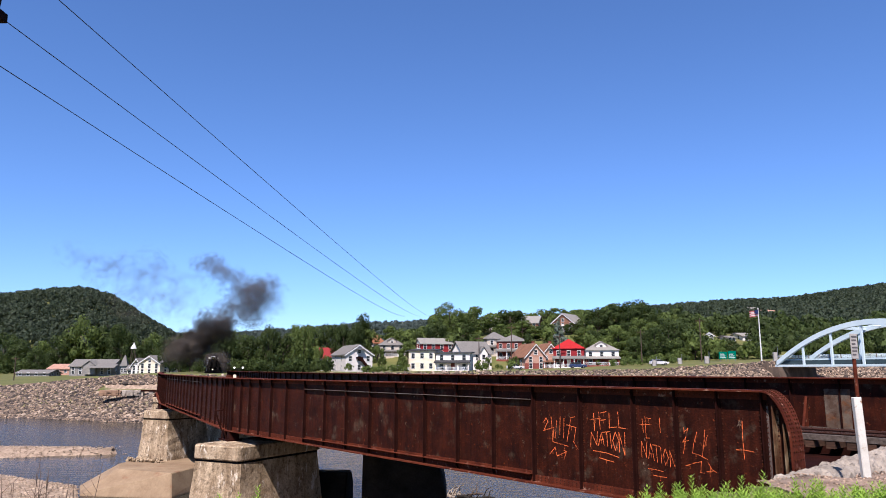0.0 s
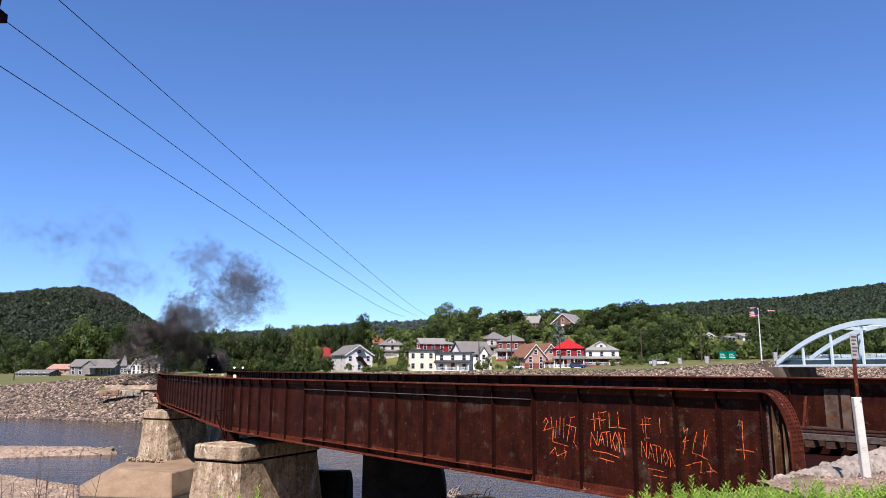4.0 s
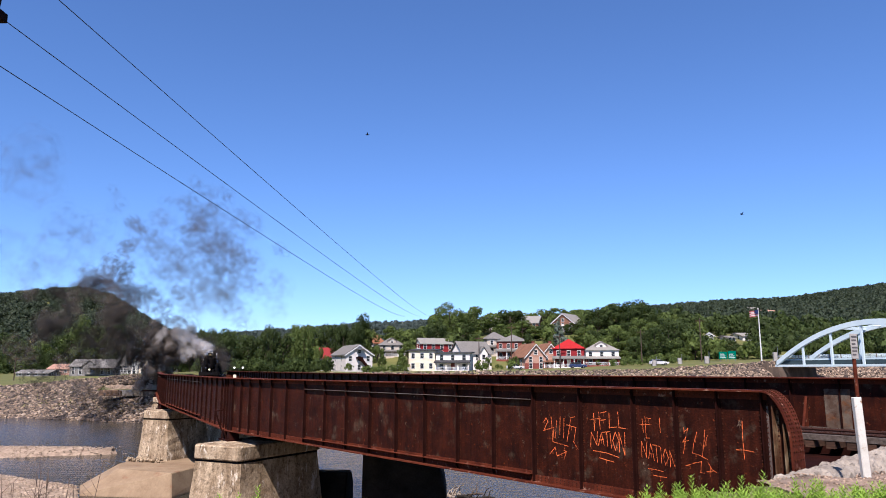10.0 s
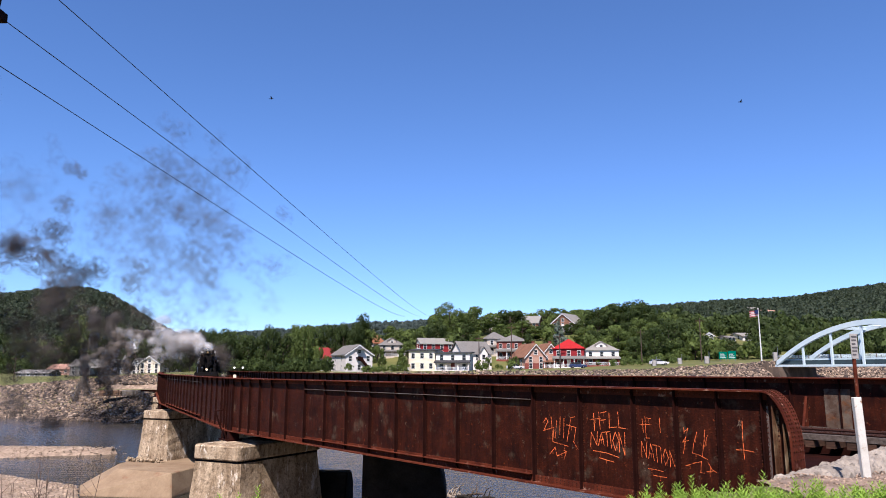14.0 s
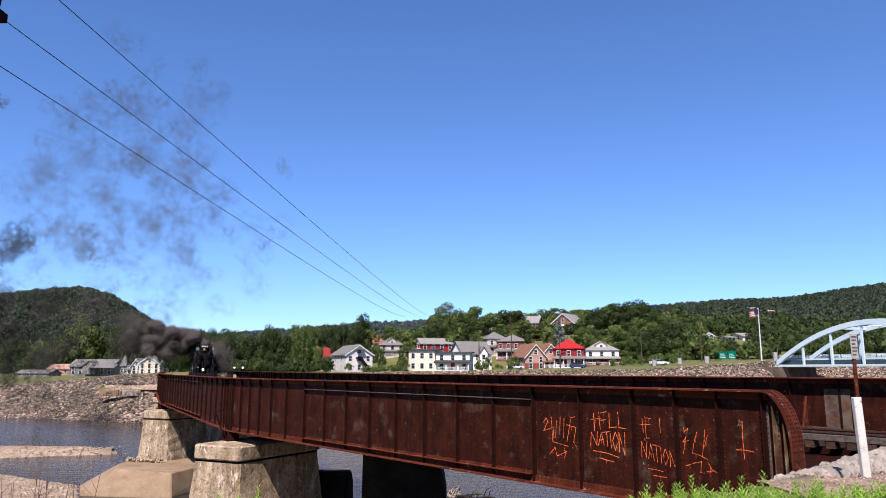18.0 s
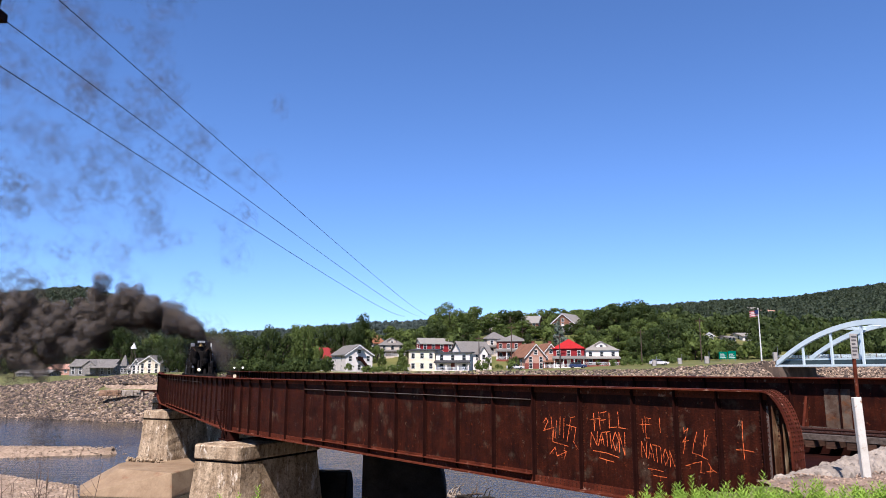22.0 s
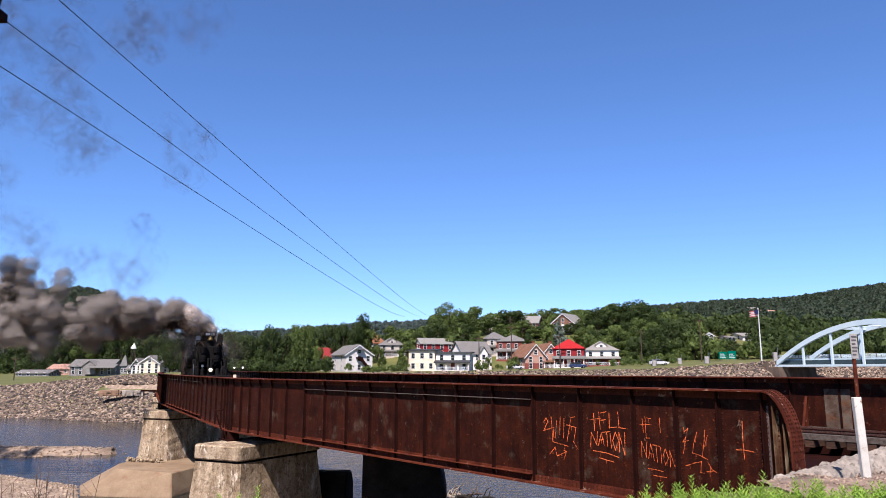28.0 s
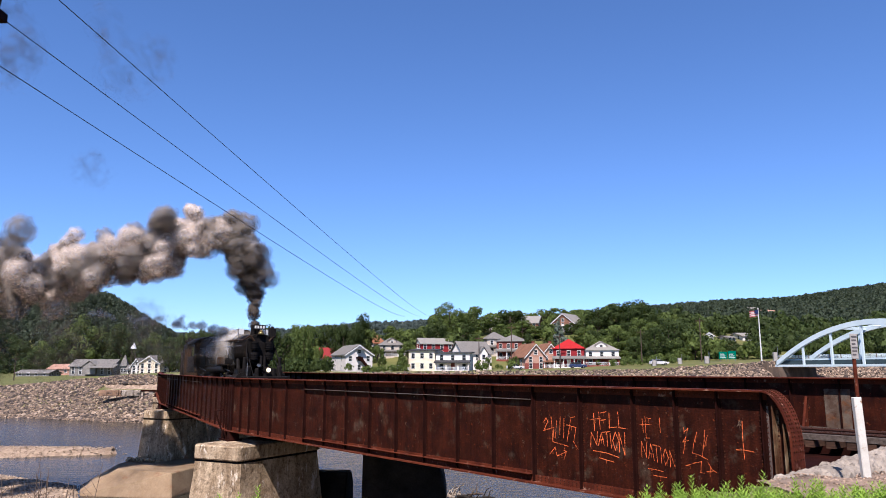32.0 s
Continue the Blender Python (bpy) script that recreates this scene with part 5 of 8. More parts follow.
# ---- road bridge with blue arches ----
def arch_bridge():
    ang = math.degrees(math.atan2(-0.92, 0.39))
    ab = thing("arch_bridge", pose(63.7, 138, 9.6, 0, 0, ang), "pale blue steel tied-arch road bridge over the river", "bridge")
    L, R, W = 40.0, 6.75, 7.3
    n = 28

    def rise(k):
        return 4 * R * (k / L) * (1 - k / L)
    for y in (0.0, W):
        b = bmesh.new()
        pts = [(L * i / n, rise(L * i / n)) for i in range(n + 1)]
        for (x0, z0), (x1, z1) in zip(pts, pts[1:]):
            slab(b, [(x0, z0 - 0.15), (x1, z1 - 0.15), (x1, z1 + 0.75), (x0, z0 + 0.75)], 1, y - 0.3, y + 0.3)
        bmesh.ops.remove_doubles(b, verts=b.verts[:], dist=0.001)
        rib = part("arch_rib", b, BRIDGE_BLUE, ab)
        for k in range(1, 7):
            x = L * k / 6.73
            if rise(x) < 0.8:
                continue
            b = bmesh.new()
            strip(b, x - 0.18, x + 0.18, y - 0.15, y + 0.15, -0.1, rise(x))
            part("hanger", b, BRIDGE_BLUE, rib)
        b = bmesh.new()
        strip(b, -0.4, L + 0.4, y - 0.22, y + 0.22, -0.32, 0.06)
        part("tie_girder", b, BRIDGE_BLUE, ab)
        b = bmesh.new()
        yy = y + 0.9 if y == 0 else y + 1.0
        for z in (1.35, 1.55, 1.75):
            rod(b, (-0.5, yy, z), (L + 3, yy, z), 0.05, None, 6)
        strip(b, -0.5, L + 3, yy - 0.12, yy + 0.12, 0.85, 1.15)
        rail = part("railing", b, BRIDGE_BLUE, ab)
        for x in np.arange(-0.3, L + 3, 2.2):
            b = bmesh.new()
            strip(b, x - 0.07, x + 0.07, yy - 0.07, yy + 0.07, 0.85, 1.85)
            part("rail_post", b, CONC_GREY, rail)
    b = bmesh.new()
    strip(b, -0.8, L + 3, 0.35, W + 0.75, 0.1, 0.85)
    part("deck", b, DARK_DECK, ab)
    for k in range(1, 6):
        x = L * k / 6.0
        z = rise(x)
        if z > 4:
            b = bmesh.new()
            strip(b, x - 0.15, x + 0.15, 0.3, W - 0.3, z + 0.1, z + 0.5)
            rod(b, (x, 0.3, z + 0.2), (x + 3, W - 0.3, rise(x + 3) + 0.2), 0.1, None, 5)
            part("wind_brace", b, BRIDGE_BLUE, ab)
    a2 = thing("arch_abutment", pose(63.7, 138, 0, 0, 0, ang), "dark stained concrete wing-walled abutment of the road bridge", "abutment")
    b = bmesh.new()
    slab(b, [(-1.0, 0.0), (2.2, 0.0), (1.2, 9.2), (-1.0, 9.2)], 1, -1.2, W + 1.2)
    part("abutment_wall", b, DARK_CONCRETE, a2)
    b = bmesh.new()
    slab(b, [(-7.5, 6.0), (-1.0, 5.0), (-1.0, 10.4)], 1, -1.7, -1.21)
    part("wing_wall", b, DARK_CONCRETE, a2)


DARK_CONCRETE = mat("stained_dark_concrete", (0.2, 0.15, 0.11), (0.09, 0.07, 0.055), 0.6, 0.95, 0, 0.6, 6, stretch=(1.5, 1.5, 0.4), fine=0.3)
DARK_DECK = mat("dark_deck_paint", (0.05, 0.08, 0.09), None, 1.0, 0.6)
arch_bridge()


# ---- houses ----
COL = {"white": ((1.0, 0.93, 0.84), (0.92, 0.85, 0.76)), "greyblue": ((0.78, 0.74, 0.7), (0.66, 0.63, 0.6)), "red": ((0.32, 0.035, 0.035), (0.24, 0.03, 0.03)),
       "beige": ((0.72, 0.62, 0.5), (0.48, 0.43, 0.36)), "cream": ((0.98, 0.84, 0.64), (0.72, 0.62, 0.46)), "brick": ((0.3, 0.085, 0.06), (0.2, 0.055, 0.042)),
       "tan": ((0.55, 0.33, 0.24), (0.42, 0.24, 0.17)), "grey": ((0.33, 0.31, 0.28), (0.19, 0.18, 0.165)), "orange": ((0.46, 0.2, 0.09), (0.33, 0.14, 0.07)),
       "scarlet": ((0.5, 0.02, 0.02), (0.4, 0.02, 0.02)), "crimson": ((0.3, 0.022, 0.028), (0.21, 0.018, 0.02)), "umber": ((0.34, 0.17, 0.095), (0.2, 0.1, 0.06)), "dark": ((0.07, 0.07, 0.075), (0.05, 0.05, 0.05)), "palegrey": ((0.45, 0.42, 0.37), (0.28, 0.27, 0.24))}
WALL = {k: mat("wall_" + k, a, b, 0.5, 0.8, 0, 0.3, 6, fine=0.08, stretch=(1, 1, 3)) for k, (a, b) in COL.items()}
ROOF = {k: mat("roof_" + k, tuple(v * (0.75 if k in ("grey", "palegrey") else 1.0) for v in a), b, 1.2, 0.85, 0, 0.5, 8, fine=0.35) for k, (a, b) in COL.items()}
NAMES = {"greyblue": "grey-blue", "palegrey": "pale grey", "scarlet": "bright red", "orange": "rust-orange", "dark": "dark", "tan": "tan", "brick": "red brick", "crimson": "crimson", "umber": "weathered brown"}


def window(parent, x, y, z, w, h, face=-1, side=0):
    """A framed window on the front (side 0) or on an end wall (side +-1)."""
    b = bmesh.new()
    for a, c, d, e in ((-w / 2 - 0.1, w / 2 + 0.1, h / 2, h / 2 + 0.1), (-w / 2 - 0.14, w / 2 + 0.14, -h / 2 - 0.12, -h / 2), (-w / 2 - 0.1, -w / 2, -h / 2, h / 2), (w / 2, w / 2 + 0.1, -h / 2, h / 2), (-w / 2, w / 2, -0.03, 0.03)):
        strip(b, a, c, -0.08, 0.0, d, e)
    m = pose(x, y, z) if side == 0 else pose(x, y, z, 0, 0, 90 * side)
    wi = part("window", b, WHITE, parent, "", m)
    b = bmesh.new()
    strip(b, -w / 2, w / 2, -0.045, 0.0, -h / 2, h / 2)
    part("pane", b, GLASS, wi)
    return wi


def house(x, y, z, w, h, o):
    rot, dep, kind = o["rot"], o["dep"], o["kind"]
    wall, roof = o["wall"], o["roof"]
    small = y > 300
    z = min(z, float(height(x, y)) + 0.6) if not small else float(height(x, y)) + 0.2
    z = max(z, float(height(x, y)) - 0.2)
    cn = NAMES.get(wall, wall)
    label = f"{cn} two-storey house with a {NAMES.get(roof, roof)} roof" if o["storeys"] == 2 else f"small {cn} house with a {NAMES.get(roof, roof)} roof"
    hs = thing("house", pose(x, y + dep / 2, z, 0, 0, rot), label + " behind the levee", "house", "houses of the town")
    he = h * o["eave"]
    f = -dep / 2
    b = bmesh.new()
    if kind == "gable_front":
        slab(b, [(-w / 2, -2.5), (w / 2, -2.5), (w / 2, he), (0, h - 0.15), (-w / 2, he)], 1, f, dep / 2)
    elif kind == "gable_side":
        slab(b, [(f, -2.5), (dep / 2, -2.5), (dep / 2, he), (0, h - 0.15), (f, he)], 0, -w / 2, w / 2)
    elif kind == "shed":
        slab(b, [(f, -2.5), (dep / 2, -2.5), (dep / 2, h - 0.1), (f, he)], 0, -w / 2, w / 2)
    else:
        strip(b, -w / 2, w / 2, f, dep / 2, -2.5, he)
    part("wall", b, WALL[wall], hs)
    if "low" in o:
        b = bmesh.new()
        strip(b, -w / 2 - 0.03, w / 2 + 0.03, f - 0.03, f + 0.2, -1.5, he * 0.48)
        part("lower_wall", b, WALL[o["low"]], hs)
    b = bmesh.new()
    e = 0.45
    if kind == "gable_front":
        k = (h - he) / (w / 2)
        slab(b, [(-w / 2 - e, he - k * e), (0, h), (w / 2 + e, he - k * e), (w / 2 + e, he - k * e + 0.22), (0, h + 0.22), (-w / 2 - e, he - k * e + 0.22)], 1, f - e, dep / 2 + e)
    elif kind == "gable_side":
        k = (h - he) / (dep / 2)
        slab(b, [(f - e, he - k * e), (0, h), (dep / 2 + e, he - k * e), (dep / 2 + e, he - k * e + 0.22), (0, h + 0.22), (f - e, he - k * e + 0.22)], 0, -w / 2 - e, w / 2 + e)
    elif kind == "shed":
        slab(b, [(f - e, he), (dep / 2 + e, h), (dep / 2 + e, h + 0.2), (f - e, he + 0.2)], 0, -w / 2 - e, w / 2 + e)
    else:
        rdg = max(0.2, (w - dep) / 2)
        lo = [b.verts.new(v) for v in ((-w / 2 - e, f - e, he), (w / 2 + e, f - e, he), (w / 2 + e, dep / 2 + e, he), (-w / 2 - e, dep / 2 + e, he))]
        up = [b.verts.new((-rdg, 0, h)), b.verts.new((rdg, 0, h))]
        for q in ((lo[0], lo[1], up[1], up[0]), (lo[1], lo[2], up[1]), (lo[2], lo[3], up[0], up[1]), (lo[3], lo[0], up[0]), lo[::-1]):
            b.faces.new(q)
    rf = part("roof", b, ROOF[roof], hs)
    if small:
        window(hs, -w * 0.25, f, he * 0.5, 1.2, 1.2)
        window(hs, w * 0.25, f, he * 0.5, 1.2, 1.2)
        return hs
    # eaves board
    if kind == "gable_front":
        k = (h - he) / (w / 2)
        b = bmesh.new()
        for s in (-1, 1):
            slab(b, [(s * (w / 2 + e), he - k * e), (0, h), (0, h - 0.3), (s * (w / 2 + e), he - k * e - 0.3)], 1, f - e - 0.04, f - e)
        part("barge_board", b, WHITE, rf)
    if o.get("dormer"):
        b = bmesh.new()
        dw, dz = w * 0.16, he + (h - he) * 0.25
        slab(b, [(-dw, dz), (dw, dz), (dw, dz + 0.9), (0, dz + 1.7), (-dw, dz + 0.9)], 1, f * 0.72, f * 0.1)
        dm = part("dormer", b, WALL["white"] if wall != "beige" else WALL["beige"], hs)
        window(dm, 0, f * 0.72 - 0.01, dz + 0.55, 0.8, 0.7)
        b = bmesh.new()
        slab(b, [(-dw - 0.25, dz + 0.75), (0, dz + 1.75), (dw + 0.25, dz + 0.75), (dw + 0.25, dz + 0.95), (0, dz + 1.95), (-dw - 0.25, dz + 0.95)], 1, f * 0.78, f * 0.05)
        part("dormer_roof", b, ROOF[roof], dm)
    if o.get("wing"):
        b = bmesh.new()
        slab(b, [(-w * 0.14, 0), (w * 0.14, 0), (w * 0.14, he + 0.2), (0, h - 0.6), (-w * 0.14, he + 0.2)], 1, f - 1.8, 0)
        wg = part("gabled_wing", b, WALL["grey"], hs)
        b = bmesh.new()
        slab(b, [(-w * 0.18, he - 0.1), (0, h - 0.4), (w * 0.18, he - 0.1), (w * 0.18, he + 0.1), (0, h - 0.15), (-w * 0.18, he + 0.1)], 1, f - 2.1, 0)
        part("wing_roof", b, ROOF["palegrey"], wg)
        b = bmesh.new()
        slab(b, [(f - 3.4, 2.1), (f, 3.3), (f, 3.5), (f - 3.4, 2.3)], 0, w * 0.0, w * 0.62)
        part("porch_roof", b, ROOF["grey"], hs)
    # windows: front rows and one side
    rows = [he * 0.28, he * 0.76] if o["storeys"] == 2 else [he * 0.5]
    cols = max(2, int(w / 2.4))
    wh = 1.35 if o["storeys"] == 2 else 1.0
    ww = 0.85
    for r, zz in enumerate(rows):
        for c in range(cols):
            xx = -w / 2 + w * (c + 0.5) / cols
            if r == 0 and "porch" in o and c == cols // 2:
                b = bmesh.new()
                strip(b, -0.5, 0.5, -0.06, 0.0, 0, 2.05)
                dr = part("door", b, WALL["white"] if wall != "white" else WALL["brick"], hs, "", pose(xx, f, 0.35))
                b = bmesh.new()
                ball(b, (0.38, -0.1, 1.0), 0.05, 1)
                part("door_knob", b, STEEL, dr)
                continue
            window(hs, xx, f, zz, ww, wh)
        for s in (-1, 1):
            for yy in (-dep * 0.22, dep * 0.2):
                window(hs, s * w / 2, yy, zz, ww, wh, side=s)
    if kind == "gable_front":
        window(hs, 0, f, he + (h - he) * 0.32, 0.9, min(1.2, (h - he) * 0.4))
    if "porch" in o:
        pc = WALL[o["porch"]]
        b = bmesh.new()
        strip(b, -w / 2, w / 2, f - 2.0, f - 0.01, -1.6, 0.3)
        pb = part("porch", b, WALL["brick"] if wall in ("brick", "tan") else pc, hs)
        b = bmesh.new()
        slab(b, [(f - 2.3, he * 0.46), (f, he * 0.58), (f, he * 0.63), (f - 2.3, he * 0.52)], 0, -w / 2 - 0.3, w / 2 + 0.3)
        part("porch_roof", b, ROOF[roof if roof != "scarlet" else "grey"], pb)
        for xx in (-w / 2 + 0.2, -w * 0.17, w * 0.17, w / 2 - 0.2):
            b = bmesh.new()
            strip(b, xx - 0.12, xx + 0.12, f - 1.95, f - 1.7, 0.3, he * 0.5)
            part("porch_post", b, pc, pb)
        b = bmesh.new()
        strip(b, -w / 2, w / 2, f - 1.95, f - 1.88, 1.05, 1.15)
        for k in range(int(w / 0.3)):
            strip(b, -w / 2 + k * 0.3, -w / 2 + k * 0.3 + 0.08, f - 1.95, f - 1.9, 0.3, 1.05)
        part("porch_railing", b, WHITE, pb)
        b = bmesh.new()
        for k in range(7):
            strip(b, w * 0.2, w * 0.2 + 1.4, f - 2.0 - 0.3 * (k + 1), f - 2.0 - 0.3 * k, -1.6, 0.15 - 0.22 * k)
        part("porch_steps", b, CONC_GREY, pb)
        b = bmesh.new()
        for s in (0.0, 1.4):
            slab(b, [(f - 2.0, 1.1), (f - 4.2, -0.55), (f - 4.2, -1.4), (f - 2.0, 0.2)], 0, w * 0.2 + s - 0.08, w * 0.2 + s + 0.08)
        part("stair_rail", b, WHITE, pb)
    if o.get("stairs"):
        b = bmesh.new()
        slab(b, [(-w * 0.05, he * 0.78), (w * 0.08, he * 0.78), (w * 0.5, 0.0), (w * 0.42, 0.0)], 1, f - 1.1, f - 0.15)
        strip(b, -w * 0.12, w * 0.1, f - 1.2, f - 0.05, he * 0.76, he * 0.84)
        st = part("outside_stair", b, RUST_DARK, hs, "dark outside stair to the upper floor")
        b = bmesh.new()
        slab(b, [(-w * 0.14, he * 1.25), (w * 0.14, he * 1.25), (w * 0.14, he * 1.3), (-w * 0.14, he * 1.3)], 1, f - 1.5, f)
        part("stair_canopy", b, ROOF["grey"], st)
    if o.get("awning"):
        for k in (-1, 1):
            b = bmesh.new()
            slab(b, [(f - 0.9, he * 0.55), (f, he * 0.7), (f, he * 0.74), (f - 0.9, he * 0.6)], 0, k * w * 0.25 - 0.7, k * w * 0.25 + 0.7)
            part("awning", b, ROOF["dark"], hs)
    if o.get("balcony"):
        b = bmesh.new()
        strip(b, -w / 2 - 3.2, -w / 2 - 0.02, f + 0.5, f + 4.0, he * 0.38, he * 0.44)
        bal = part("balcony", b, WHITE, hs)
        b = bmesh.new()
        strip(b, -w / 2 - 3.2, -w / 2 - 0.02, f + 0.5, f + 0.6, he * 0.62, he * 0.66)
        for k in range(11):
            strip(b, -w / 2 - 3.2 + 0.3 * k, -w / 2 - 3.1 + 0.3 * k, f + 0.5, f + 0.58, he * 0.44, he * 0.62)
        part("balcony_rail", b, WHITE, bal)
        for k in (-3.1, -0.3):
            b = bmesh.new()
            strip(b, -w / 2 + k, -w / 2 + k + 0.15, f + 0.6, f + 0.75, -1.5, he * 0.38)
            part("balcony_post", b, WHITE, bal)
    if "gable" in o:
        b = bmesh.new()
        for s in (-1, 1):
            slab(b, [(f, he), (dep / 2, he), (0, h - 0.15)], 0, *sorted((s * w / 2, s * (w / 2 + 0.04))))
        part("gable_wall", b, WALL[o["gable"]], hs)
    if o.get("frontgable"):
        b = bmesh.new()
        gx = w * 0.16
        slab(b, [(gx - 1.3, -1.5), (gx + 1.3, -1.5), (gx + 1.3, he - 0.1), (gx, he + 1.6), (gx - 1.3, he - 0.1)], 1, f - 1.2, f + 1.5)
        fg = part("front_bay", b, WALL[wall], hs)
        b = bmesh.new()
        slab(b, [(gx - 1.7, he - 0.5), (gx, he + 1.75), (gx + 1.7, he - 0.5), (gx + 1.7, he - 0.25), (gx, he + 2.0), (gx - 1.7, he - 0.25)], 1, f - 1.5, f + 2.5)
        part("bay_roof", b, ROOF[roof], fg)
        for zz in (he * 0.3, he * 0.78):
            window(fg, gx, f - 1.2, zz, 0.9, 1.3)
    if not o.get("chimney", roof == "umber"):
        return hs
    b = bmesh.new()
    cx = w * 0.22
    strip(b, cx - 0.35, cx + 0.35, -0.35, 0.35, he, h + 0.7)
    strip(b, cx - 0.42, cx + 0.42, -0.42, 0.42, h + 0.7, h + 0.85)
    part("chimney", b, WALL["brick"], hs)
    return hs


